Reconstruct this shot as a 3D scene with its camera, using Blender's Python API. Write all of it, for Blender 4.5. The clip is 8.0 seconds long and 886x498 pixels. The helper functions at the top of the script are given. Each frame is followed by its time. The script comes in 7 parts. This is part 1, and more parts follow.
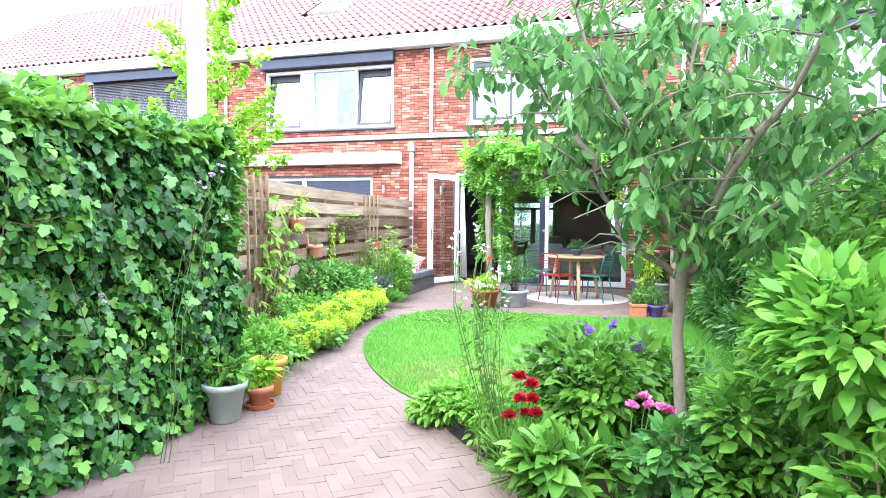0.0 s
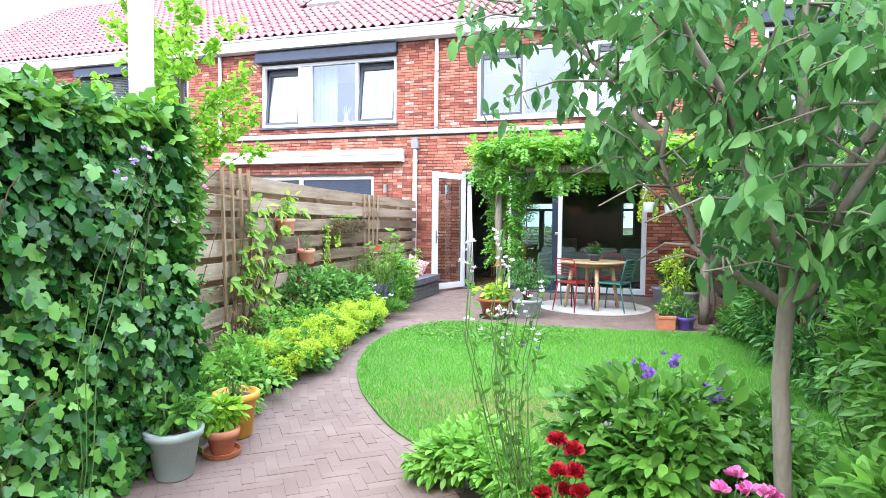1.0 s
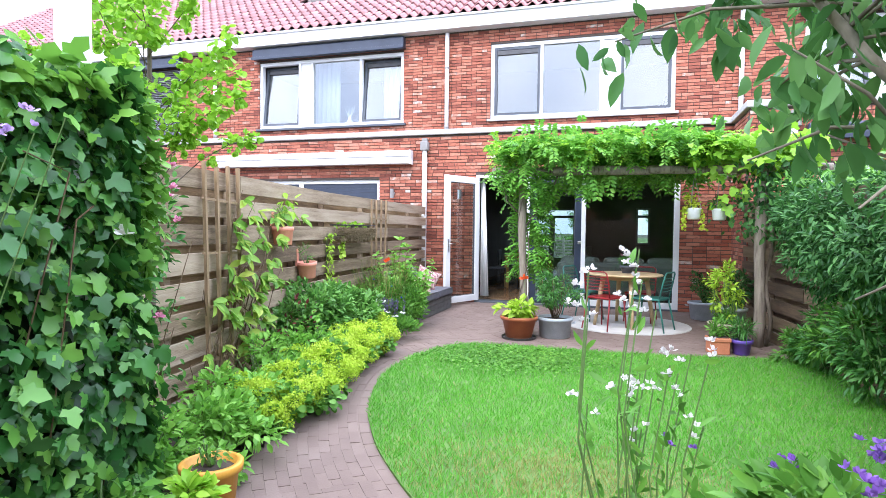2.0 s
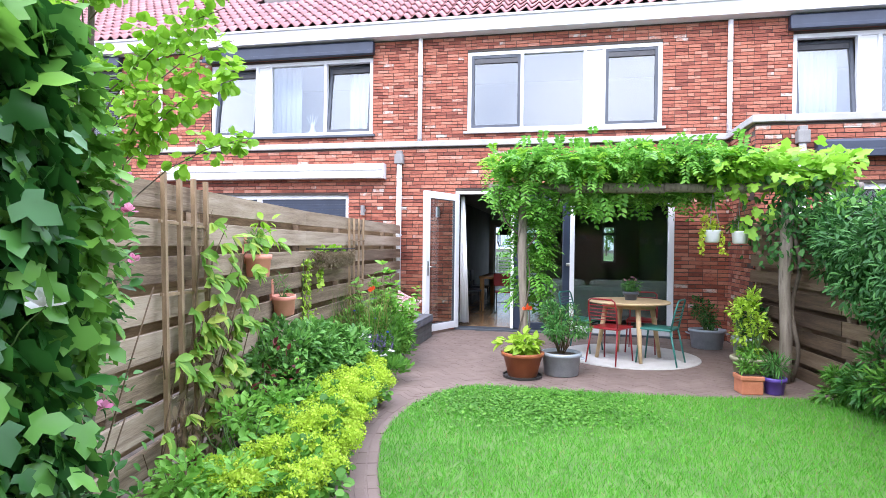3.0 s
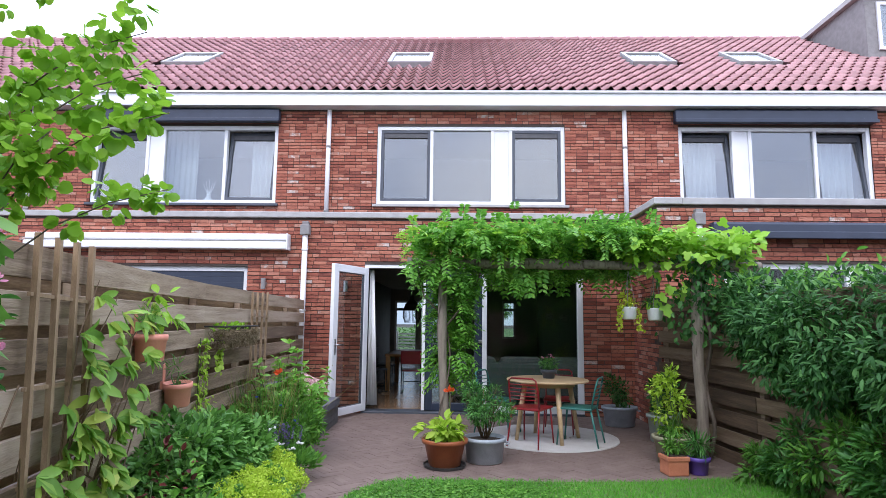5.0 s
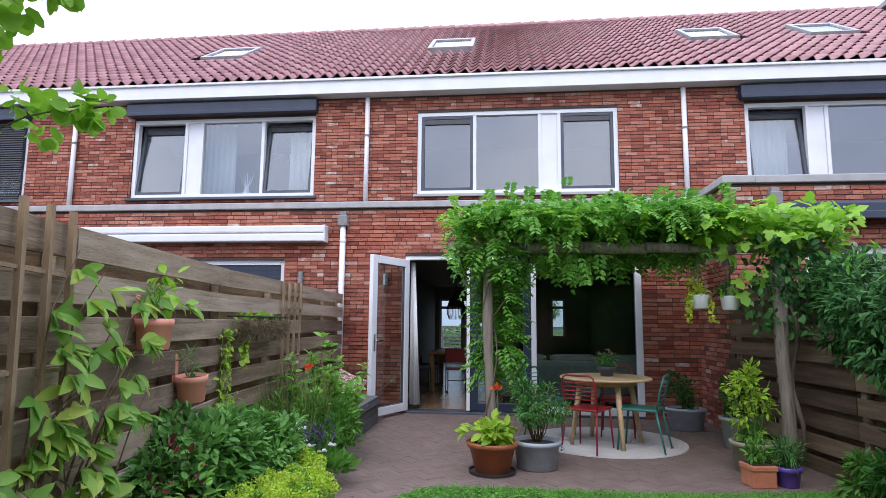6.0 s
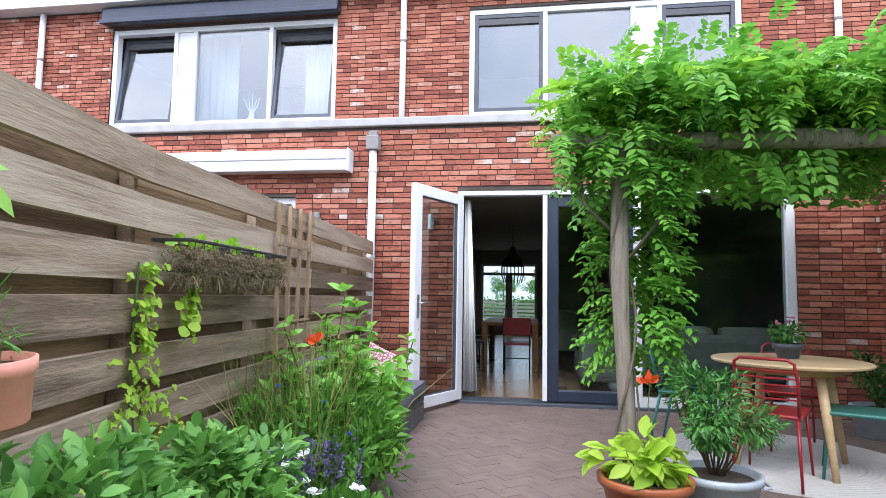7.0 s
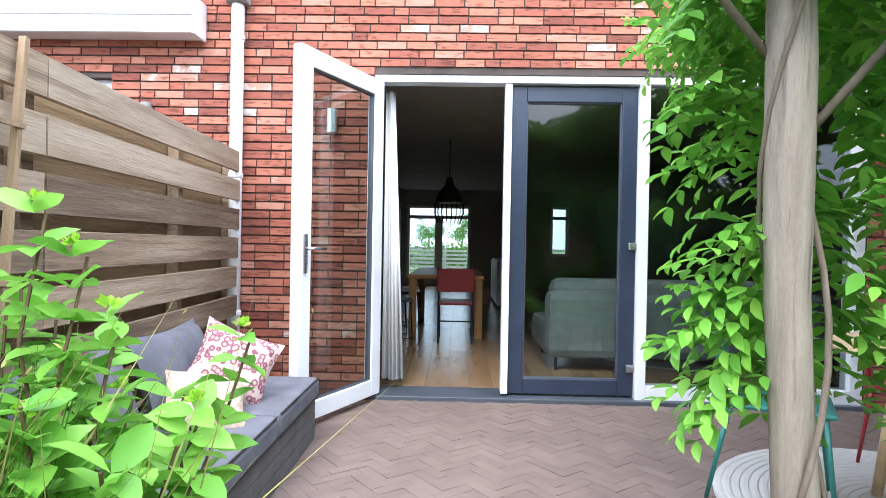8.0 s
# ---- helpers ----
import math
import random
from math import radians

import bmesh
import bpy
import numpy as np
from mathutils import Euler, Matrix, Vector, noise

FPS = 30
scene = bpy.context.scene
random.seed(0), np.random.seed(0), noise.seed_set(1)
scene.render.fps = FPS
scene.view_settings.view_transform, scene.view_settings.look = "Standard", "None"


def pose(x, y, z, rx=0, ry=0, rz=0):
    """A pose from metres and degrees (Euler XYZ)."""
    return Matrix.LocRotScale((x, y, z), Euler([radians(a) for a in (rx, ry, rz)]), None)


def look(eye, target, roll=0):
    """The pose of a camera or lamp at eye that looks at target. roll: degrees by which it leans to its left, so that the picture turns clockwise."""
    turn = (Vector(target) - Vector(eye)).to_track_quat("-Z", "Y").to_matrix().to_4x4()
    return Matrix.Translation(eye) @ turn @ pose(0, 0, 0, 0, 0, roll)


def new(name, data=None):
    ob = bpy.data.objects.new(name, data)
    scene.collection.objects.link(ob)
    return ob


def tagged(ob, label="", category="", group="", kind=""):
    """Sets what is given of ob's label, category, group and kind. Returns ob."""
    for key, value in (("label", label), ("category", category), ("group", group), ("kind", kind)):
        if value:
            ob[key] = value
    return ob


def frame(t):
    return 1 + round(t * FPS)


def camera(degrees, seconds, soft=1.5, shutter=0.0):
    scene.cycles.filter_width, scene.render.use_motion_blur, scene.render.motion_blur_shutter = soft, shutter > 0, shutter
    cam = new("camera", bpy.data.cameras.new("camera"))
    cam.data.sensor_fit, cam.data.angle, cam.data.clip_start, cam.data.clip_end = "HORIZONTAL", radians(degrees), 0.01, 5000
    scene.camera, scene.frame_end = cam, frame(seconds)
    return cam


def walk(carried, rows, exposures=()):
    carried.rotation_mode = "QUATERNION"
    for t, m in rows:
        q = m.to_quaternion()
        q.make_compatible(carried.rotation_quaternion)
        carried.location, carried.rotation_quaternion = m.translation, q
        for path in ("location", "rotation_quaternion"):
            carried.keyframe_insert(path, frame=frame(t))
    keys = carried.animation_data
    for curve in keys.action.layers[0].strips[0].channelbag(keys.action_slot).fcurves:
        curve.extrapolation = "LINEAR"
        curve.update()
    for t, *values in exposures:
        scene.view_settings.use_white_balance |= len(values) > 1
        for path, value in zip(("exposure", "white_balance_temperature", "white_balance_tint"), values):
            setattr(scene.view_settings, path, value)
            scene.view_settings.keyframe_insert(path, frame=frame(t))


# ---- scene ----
cam = camera(74.1, 8.0, soft=0.5)
PATH = [
    (0, (0.58, 0.3, 1.335), (0.01, 2.215, 1.241), 0.5),
    (0.5, (0.464, 0.699, 1.329), (-0.119, 2.609, 1.234), 0.5),
    (1, (0.328, 1.091, 1.347), (-0.257, 3.001, 1.257), 0.6),
    (1.5, (0.141, 1.5, 1.35), (-0.447, 3.41, 1.27), 0.5),
    (1.7, (0.018, 1.679, 1.348), (-0.571, 3.589, 1.273), 0.6),
    (2.8, (-0.745, 2.552, 1.451), (-1.231, 4.491, 1.42), 0.6),
    (3, (-0.935, 2.704, 1.461), (-1.348, 4.661, 1.446), 0.7),
    (3.5, (-1.196, 3.004, 1.485), (-1.483, 4.982, 1.531), 0.8),
    (4, (-1.255, 3.017, 1.488), (-1.446, 5.002, 1.636), 0.8),
    (4.5, (-1.259, 3.016, 1.484), (-1.352, 5.002, 1.7), 0.7),
    (4.7, (-1.275, 3.027, 1.48), (-1.331, 5.013, 1.711), 0.7),
    (5.8, (-1.222, 3.335, 1.438), (-1.296, 5.318, 1.69), 0.5),
    (6, (-1.272, 3.65, 1.366), (-1.483, 5.623, 1.614), 0.5),
    (6.5, (-1.619, 4.707, 1.278), (-1.898, 6.676, 1.487), 0.6),
    (7, (-1.967, 6.063, 1.183), (-2.272, 8.033, 1.342), 0.9),
    (7.5, (-2.262, 7.238, 1.153), (-2.499, 9.224, 1.181), 1.00),
    (8, (-2.200, 8.366, 1.143), (-2.249, 10.365, 1.128), 1.00),
]
walk(cam, [(t, look(eye, target, roll)) for t, eye, target, roll in PATH],
     [(0.0, 1.4, 6500, 12), (0.5, 1.17, 6500, 12), (1.0, 1.0, 6500, 11), (1.5, 0.85, 6500, 12), (3.0, 0.67, 6450, 15), (3.5, 0.6, 6450, 16), (4.0, 0.32, 6450, 16), (4.5, 0.03, 6450, 16), (6.0, -0.5, 6450, 16), (6.5, -0.25, 6500, 14), (7.0, 0.3, 6550, 13), (7.5, 0.62, 6550, 11), (8.0, 0.97, 6500, 9)])

# ---- sky and sun: a bright, thinly overcast day ----
world = bpy.data.worlds.new("world")
scene.world = world
world.use_nodes = True
wn, wl = world.node_tree.nodes, world.node_tree.links
wn.clear()
sky = wn.new("ShaderNodeTexSky")
sky.sky_type = "NISHITA"
sky.sun_disc = False
sky.sun_elevation, sky.sun_rotation = radians(52), radians(200)
sky.air_density, sky.dust_density, sky.ozone_density = 1.0, 3.0, 1.0
w_coord = wn.new("ShaderNodeTexCoord")
w_noise = wn.new("ShaderNodeTexNoise")
w_noise.inputs["Scale"].default_value, w_noise.inputs["Detail"].default_value = 3.2, 6.0
w_ramp = wn.new("ShaderNodeValToRGB")
w_ramp.color_ramp.elements[0].position, w_ramp.color_ramp.elements[1].position = 0.35, 0.7
w_ramp.color_ramp.elements[0].color, w_ramp.color_ramp.elements[1].color = (11.0, 13.2, 18.5, 1), (20.0, 21.5, 24.5, 1)
w_mix = wn.new("ShaderNodeMixRGB")
w_mix.inputs["Fac"].default_value = 0.88
w_back = wn.new("ShaderNodeBackground")
w_back.inputs["Strength"].default_value = 0.2
w_out = wn.new("ShaderNodeOutputWorld")
wl.new(w_coord.outputs["Generated"], w_noise.inputs["Vector"])
wl.new(w_noise.outputs["Fac"], w_ramp.inputs["Fac"])
wl.new(sky.outputs["Color"], w_mix.inputs["Color1"])
wl.new(w_ramp.outputs["Color"], w_mix.inputs["Color2"])
w_axes = wn.new("ShaderNodeSeparateXYZ")
w_high = wn.new("ShaderNodeMapRange")
w_high.inputs["To Min"].default_value, w_high.inputs["To Max"].default_value = 0.6, 1.25
w_dome = wn.new("ShaderNodeVectorMath")
w_dome.operation = "SCALE"
wl.new(w_coord.outputs["Generated"], w_axes.inputs[0])
wl.new(w_axes.outputs["Z"], w_high.inputs["Value"])
wl.new(w_mix.outputs["Color"], w_dome.inputs[0])
wl.new(w_high.outputs["Result"], w_dome.inputs["Scale"])
wl.new(w_dome.outputs["Vector"], w_back.inputs["Color"])
wl.new(w_back.outputs["Background"], w_out.inputs["Surface"])
sun_data = bpy.data.lights.new("sun", "SUN")
sun_data.energy, sun_data.angle, sun_data.color = 1.4, radians(25), (1.0, 0.96, 0.9)
sun = new("sun", sun_data)
sun.matrix_world = look((-4, -14, 24), (0, 6, 0))

# ---- materials ----


def shader(name):
    m = bpy.data.materials.new(name)
    m.use_nodes = True
    nt = m.node_tree
    nt.nodes.clear()
    out = nt.nodes.new("ShaderNodeOutputMaterial")
    return m, nt.nodes, nt.links, out


def ramp(nodes, stops):
    r = nodes.new("ShaderNodeValToRGB")
    e = r.color_ramp.elements
    while len(e) < len(stops):
        e.new(0.5)
    for k, (p, c) in enumerate(stops):
        e[k].position, e[k].color = p, (*c, 1)
    return r


def surface(name, stops, scale=6.0, rough=0.7, bump=0.2, fine=90.0, metal=0.0, by="noise", stretch=(1, 1, 1), coat=0.0, spread=0.35, cracks=None, crack_dark=0.6):
    """A two-scale procedural surface. by: noise, object or island says what picks the colour along the ramp; noise adds to it."""
    m, n, l, out = shader(name)
    b = n.new("ShaderNodeBsdfPrincipled")
    geo = n.new("ShaderNodeNewGeometry")
    tex = n.new("ShaderNodeTexCoord")
    mapping = n.new("ShaderNodeMapping")
    mapping.inputs["Scale"].default_value = stretch
    l.new(geo.outputs["Position"] if by != "local" else tex.outputs["Object"], mapping.inputs["Vector"])
    big = n.new("ShaderNodeTexNoise")
    big.inputs["Scale"].default_value, big.inputs["Detail"].default_value = scale, 5.0
    small = n.new("ShaderNodeTexNoise")
    small.inputs["Scale"].default_value, small.inputs["Detail"].default_value = fine, 3.0
    l.new(mapping.outputs["Vector"], big.inputs["Vector"])
    l.new(mapping.outputs["Vector"], small.inputs["Vector"])
    mix = n.new("ShaderNodeMath")
    mix.operation = "MULTIPLY_ADD"
    mix.inputs[1].default_value = 0.35
    l.new(small.outputs["Fac"], mix.inputs[0])
    scaled = n.new("ShaderNodeMath")
    scaled.operation = "MULTIPLY"
    scaled.inputs[1].default_value = 0.65
    l.new(big.outputs["Fac"], scaled.inputs[0])
    l.new(scaled.outputs[0], mix.inputs[2])
    fac = mix.outputs[0]
    if by in ("object", "island"):
        if by == "object":
            info = n.new("ShaderNodeObjectInfo")
            rnd = info.outputs["Random"]
        else:
            rnd = geo.outputs["Random Per Island"]
        blend = n.new("ShaderNodeMix")
        blend.data_type = "FLOAT"
        blend.inputs[0].default_value = spread
        l.new(rnd, blend.inputs[2])
        l.new(fac, blend.inputs[3])
        fac = blend.outputs[0]
    r = ramp(n, stops)
    l.new(fac, r.inputs["Fac"])
    colour, height = r.outputs["Color"], mix.outputs[0]
    if cracks:
        crack_map = n.new("ShaderNodeMapping")
        crack_map.inputs["Scale"].default_value = cracks
        crack = n.new("ShaderNodeTexNoise")
        crack.inputs["Scale"].default_value, crack.inputs["Detail"].default_value = 1.0, 6.0
        l.new(geo.outputs["Position"], crack_map.inputs["Vector"])
        l.new(crack_map.outputs["Vector"], crack.inputs["Vector"])
        cr = ramp(n, [(0.34, (crack_dark, crack_dark * 0.95, crack_dark * 0.93)), (0.44, (0.95, 0.95, 0.95)), (0.62, (1.0, 1.0, 1.0)), (0.72, (1.12, 1.11, 1.1))])
        l.new(crack.outputs["Fac"], cr.inputs["Fac"])
        worn = n.new("ShaderNodeMix")
        worn.data_type, worn.blend_type = "RGBA", "MULTIPLY"
        worn.inputs[0].default_value = 1.0
        l.new(colour, worn.inputs[6])
        l.new(cr.outputs["Color"], worn.inputs[7])
        colour = worn.outputs[2]
        deep = n.new("ShaderNodeMath")
        deep.operation = "MULTIPLY_ADD"
        deep.inputs[1].default_value = 0.8
        l.new(cr.outputs["Color"], deep.inputs[0])
        l.new(height, deep.inputs[2])
        height = deep.outputs[0]
    l.new(colour, b.inputs["Base Color"])
    b.inputs["Metallic"].default_value = metal
    b.inputs["Coat Weight"].default_value = coat
    rr = n.new("ShaderNodeMapRange")
    rr.inputs["To Min"].default_value, rr.inputs["To Max"].default_value = max(0.02, rough - 0.12), min(1.0, rough + 0.12)
    l.new(small.outputs["Fac"], rr.inputs["Value"])
    l.new(rr.outputs["Result"], b.inputs["Roughness"])
    if bump:
        bp = n.new("ShaderNodeBump")
        bp.inputs["Strength"].default_value, bp.inputs["Distance"].default_value = bump, 0.01
        l.new(height, bp.inputs["Height"])
        l.new(bp.outputs["Normal"], b.inputs["Normal"])
    l.new(b.outputs["BSDF"], out.inputs["Surface"])
    return m


def leafy(name, dark, mid, light, thin=0.35, rough=0.45, scale=1.5, gloss=0.3):
    """Leaves: colour by leaf and by a slow drift over the plant, part of the light passing through."""
    m, n, l, out = shader(name)
    geo = n.new("ShaderNodeNewGeometry")
    noise_tex = n.new("ShaderNodeTexNoise")
    noise_tex.inputs["Scale"].default_value, noise_tex.inputs["Detail"].default_value = scale, 4.0
    l.new(geo.outputs["Position"], noise_tex.inputs["Vector"])
    blend = n.new("ShaderNodeMix")
    blend.data_type = "FLOAT"
    blend.inputs[0].default_value = 0.5
    l.new(geo.outputs["Random Per Island"], blend.inputs[2])
    l.new(noise_tex.outputs["Fac"], blend.inputs[3])
    r = ramp(n, [(0.15, dark), (0.5, mid), (0.85, light)])
    l.new(blend.outputs[0], r.inputs["Fac"])
    b = n.new("ShaderNodeBsdfPrincipled")
    b.inputs["Roughness"].default_value = rough
    b.inputs["Specular IOR Level"].default_value = gloss
    tr = n.new("ShaderNodeBsdfTranslucent")
    l.new(r.outputs["Color"], b.inputs["Base Color"])
    l.new(r.outputs["Color"], tr.inputs["Color"])
    mx = n.new("ShaderNodeMixShader")
    mx.inputs["Fac"].default_value = thin
    l.new(b.outputs["BSDF"], mx.inputs[1])
    l.new(tr.outputs["BSDF"], mx.inputs[2])
    l.new(mx.outputs["Shader"], out.inputs["Surface"])
    return m


def glazing(name, tint, gloss):
    m, n, l, out = shader(name)
    t = n.new("ShaderNodeBsdfTransparent")
    t.inputs["Color"].default_value = (*tint, 1)
    g = n.new("ShaderNodeBsdfGlossy")
    g.inputs["Roughness"].default_value = 0.0
    f = n.new("ShaderNodeLayerWeight")
    f.inputs["Blend"].default_value = 0.5
    p = n.new("ShaderNodeMath")
    p.operation = "POWER"
    p.inputs[1].default_value = 4.0
    l.new(f.outputs["Facing"], p.inputs[0])
    q = n.new("ShaderNodeMapRange")
    q.inputs["To Min"].default_value, q.inputs["To Max"].default_value = gloss, 0.9
    l.new(p.outputs[0], q.inputs["Value"])
    mx = n.new("ShaderNodeMixShader")
    l.new(q.outputs["Result"], mx.inputs["Fac"])
    l.new(t.outputs["BSDF"], mx.inputs[1])
    l.new(g.outputs["BSDF"], mx.inputs[2])
    l.new(mx.outputs["Shader"], out.inputs["Surface"])
    return m


BRICK_RAMP_FAR = [(0.1, (0.17, 0.046, 0.03)), (0.25, (0.28, 0.08, 0.05)), (0.45, (0.37, 0.115, 0.07)), (0.65, (0.43, 0.155, 0.096)), (0.80, (0.47, 0.195, 0.13)), (0.855, (0.46, 0.23, 0.165)), (0.87, (0.54, 0.46, 0.41))]
BRICK_LOOK = dict(scale=11, rough=0.85, bump=0.8, fine=120, spread=0.26, cracks=(16, 16, 55))
m_brick = surface("brick_red", BRICK_RAMP_FAR, by="object", **BRICK_LOOK)
m_brick_far = surface("brick_red_mass", BRICK_RAMP_FAR, by="island", **BRICK_LOOK)
m_mortar = surface("mortar_dark", [(0.3, (0.05, 0.036, 0.03)), (0.7, (0.10, 0.075, 0.064))], 8, 0.95, 0.4)
m_coping = surface("coping_grey", [(0.3, (0.30, 0.29, 0.28)), (0.7, (0.46, 0.45, 0.44))], 5, 0.6, 0.15)
m_white = surface("white_paint", [(0.3, (0.70, 0.71, 0.72)), (0.7, (0.80, 0.81, 0.82))], 3, 0.4, 0.05)
m_plastic = surface("white_plastic", [(0.3, (0.66, 0.66, 0.66)), (0.7, (0.78, 0.78, 0.78))], 4, 0.35, 0.04)
m_cream = surface("cream_frame", [(0.3, (0.55, 0.53, 0.48)), (0.7, (0.68, 0.66, 0.61))], 3, 0.45, 0.05)
m_navy = surface("navy_paint", [(0.3, (0.016, 0.024, 0.045)), (0.7, (0.03, 0.042, 0.07))], 4, 0.35, 0.05)
m_slate = surface("slate_frame", [(0.3, (0.045, 0.055, 0.07)), (0.7, (0.08, 0.09, 0.11))], 4, 0.4, 0.05)
m_metal = surface("brushed_metal", [(0.3, (0.45, 0.45, 0.46)), (0.7, (0.6, 0.6, 0.6))], 9, 0.3, 0.05, metal=1.0)
m_hopper = surface("hopper_grey", [(0.3, (0.18, 0.17, 0.165)), (0.7, (0.28, 0.27, 0.26))], 9, 0.7, 0.1)
m_tile = surface("clay_tile", [(0.2, (0.25, 0.11, 0.11)), (0.5, (0.35, 0.165, 0.165)), (0.8, (0.45, 0.23, 0.23))], 3, 0.38, 0.15, by="object", spread=0.6)
m_tile_far = surface("clay_tile_mass", [(0.2, (0.25, 0.11, 0.11)), (0.5, (0.35, 0.165, 0.165)), (0.8, (0.45, 0.23, 0.23))], 3, 0.38, 0.15, by="island", spread=0.6)
m_underroof = surface("roof_underlay", [(0.3, (0.03, 0.02, 0.02)), (0.7, (0.06, 0.04, 0.04))], 3, 0.9, 0.1)
m_glass = glazing("window_glass", (0.80, 0.85, 0.86), 0.165)
m_glass_low = glazing("door_glass", (0.74, 0.79, 0.78), 0.035)
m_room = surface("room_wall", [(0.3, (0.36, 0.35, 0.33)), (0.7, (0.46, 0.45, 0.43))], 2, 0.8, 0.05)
# Darker copy of room_wall: the dimness indoors is put into this colour.
m_room_shade = surface("room_wall_painted_shade", [(0.3, (0.095, 0.09, 0.085)), (0.7, (0.14, 0.133, 0.125))], 2, 0.8, 0.05)
m_parquet = surface("oak_floor", [(0.25, (0.20, 0.12, 0.06)), (0.5, (0.32, 0.20, 0.11)), (0.8, (0.42, 0.28, 0.16))], 2.5, 0.22, 0.06, stretch=(6, 0.7, 1), by="island", spread=0.5)
m_fabric = surface("white_fabric", [(0.3, (0.62, 0.62, 0.61)), (0.7, (0.74, 0.74, 0.72))], 20, 0.9, 0.2, 300)
m_sofa = surface("pale_grey_fabric", [(0.3, (0.13, 0.158, 0.155)), (0.7, (0.20, 0.225, 0.22))], 12, 0.95, 0.25, 300)
m_cushion = surface("charcoal_cushion", [(0.3, (0.085, 0.085, 0.10)), (0.7, (0.15, 0.15, 0.17))], 9, 0.95, 0.25, 260)
m_benchbase = surface("grey_board", [(0.3, (0.07, 0.068, 0.065)), (0.7, (0.13, 0.125, 0.12))], 8, 0.8, 0.25)
GRAIN = dict(scale=2.4, rough=0.85, bump=0.6, fine=22, stretch=(5, 0.45, 7), by="object", spread=0.72, cracks=(4, 1.1, 30), crack_dark=0.72)
m_fencepiece = surface("weathered_plank", [(0.34, (0.132, 0.088, 0.054)), (0.45, (0.236, 0.166, 0.106)), (0.54, (0.315, 0.233, 0.157)), (0.66, (0.405, 0.315, 0.228))], **GRAIN)
m_fenceback = surface("sheltered_plank", [(0.34, (0.12, 0.076, 0.038)), (0.47, (0.23, 0.155, 0.08)), (0.56, (0.31, 0.215, 0.117)), (0.66, (0.38, 0.28, 0.165))], **GRAIN)
m_fencebrown = surface("brown_plank", [(0.34, (0.06, 0.036, 0.02)), (0.47, (0.12, 0.075, 0.042)), (0.56, (0.165, 0.11, 0.063)), (0.66, (0.21, 0.15, 0.095))], **GRAIN)
m_voile = surface("curtain_voile", [(0.3, (0.80, 0.80, 0.79)), (0.7, (0.86, 0.86, 0.85))], 18, 0.9, 0.1, 200)
m_trellis = surface("trellis_wood", [(0.2, (0.15, 0.092, 0.05)), (0.5, (0.28, 0.185, 0.105)), (0.8, (0.40, 0.285, 0.175))], 6, 0.85, 0.4, 80, stretch=(5, 5, 1))
m_pole = surface("round_post_wood", [(0.2, (0.13, 0.10, 0.08)), (0.5, (0.25, 0.205, 0.165)), (0.8, (0.36, 0.31, 0.26))], 5, 0.9, 0.6, 60, stretch=(6, 6, 0.7), cracks=(34, 34, 2.2), crack_dark=0.5)
m_bark = surface("bark", [(0.2, (0.06, 0.045, 0.035)), (0.5, (0.13, 0.10, 0.075)), (0.8, (0.22, 0.18, 0.14))], 14, 0.95, 0.9, 70, stretch=(1, 1, 0.35))
m_fruitbark = surface("fruit_tree_bark", [(0.2, (0.10, 0.085, 0.06)), (0.5, (0.19, 0.165, 0.12)), (0.8, (0.30, 0.27, 0.21))], 12, 0.9, 0.8, 70, stretch=(1, 1, 0.4))
m_stem = surface("green_stem", [(0.2, (0.05, 0.10, 0.025)), (0.8, (0.11, 0.20, 0.05))], 10, 0.6, 0.1)
m_brownstem = surface("brown_stem", [(0.2, (0.07, 0.04, 0.02)), (0.8, (0.16, 0.10, 0.05))], 10, 0.8, 0.2)
m_paver = surface("clay_paver", [(0.15, (0.112, 0.076, 0.062)), (0.5, (0.155, 0.108, 0.089)), (0.75, (0.192, 0.139, 0.117)), (0.9, (0.232, 0.180, 0.156))], 3.5, 0.85, 0.5, 90, by="object", spread=0.8)
m_paver_far = surface("clay_paver_mass", [(0.15, (0.112, 0.076, 0.062)), (0.5, (0.155, 0.108, 0.089)), (0.75, (0.192, 0.139, 0.117)), (0.9, (0.232, 0.180, 0.156))], 3.5, 0.85, 0.5, 90, by="island", spread=0.8)
m_sand = surface("joint_sand", [(0.3, (0.135, 0.094, 0.077)), (0.7, (0.185, 0.135, 0.113))], 12, 0.95, 0.5)
m_soil = surface("garden_soil", [(0.3, (0.025, 0.018, 0.012)), (0.7, (0.07, 0.052, 0.036))], 9, 0.95, 1.0, 60)
m_turf = surface("turf_soil", [(0.3, (0.05, 0.11, 0.02)), (0.7, (0.10, 0.19, 0.035))], 2.5, 0.9, 0.8, 90)
m_terracotta = surface("terracotta", [(0.3, (0.36, 0.12, 0.055)), (0.7, (0.50, 0.19, 0.10))], 9, 0.8, 0.2)
m_rust = surface("rust_glaze", [(0.3, (0.28, 0.075, 0.03)), (0.7, (0.42, 0.13, 0.055))], 7, 0.35, 0.15)
m_salmon = surface("salmon_pot", [(0.3, (0.62, 0.22, 0.15)), (0.7, (0.72, 0.30, 0.21))], 9, 0.6, 0.1)
m_zinc = surface("zinc", [(0.2, (0.26, 0.29, 0.33)), (0.5, (0.38, 0.42, 0.46)), (0.8, (0.50, 0.54, 0.58))], 11, 0.5, 0.15, metal=0.15)
m_sage = surface("sage_green_pot", [(0.3, (0.27, 0.33, 0.29)), (0.7, (0.38, 0.44, 0.39))], 7, 0.5, 0.1)
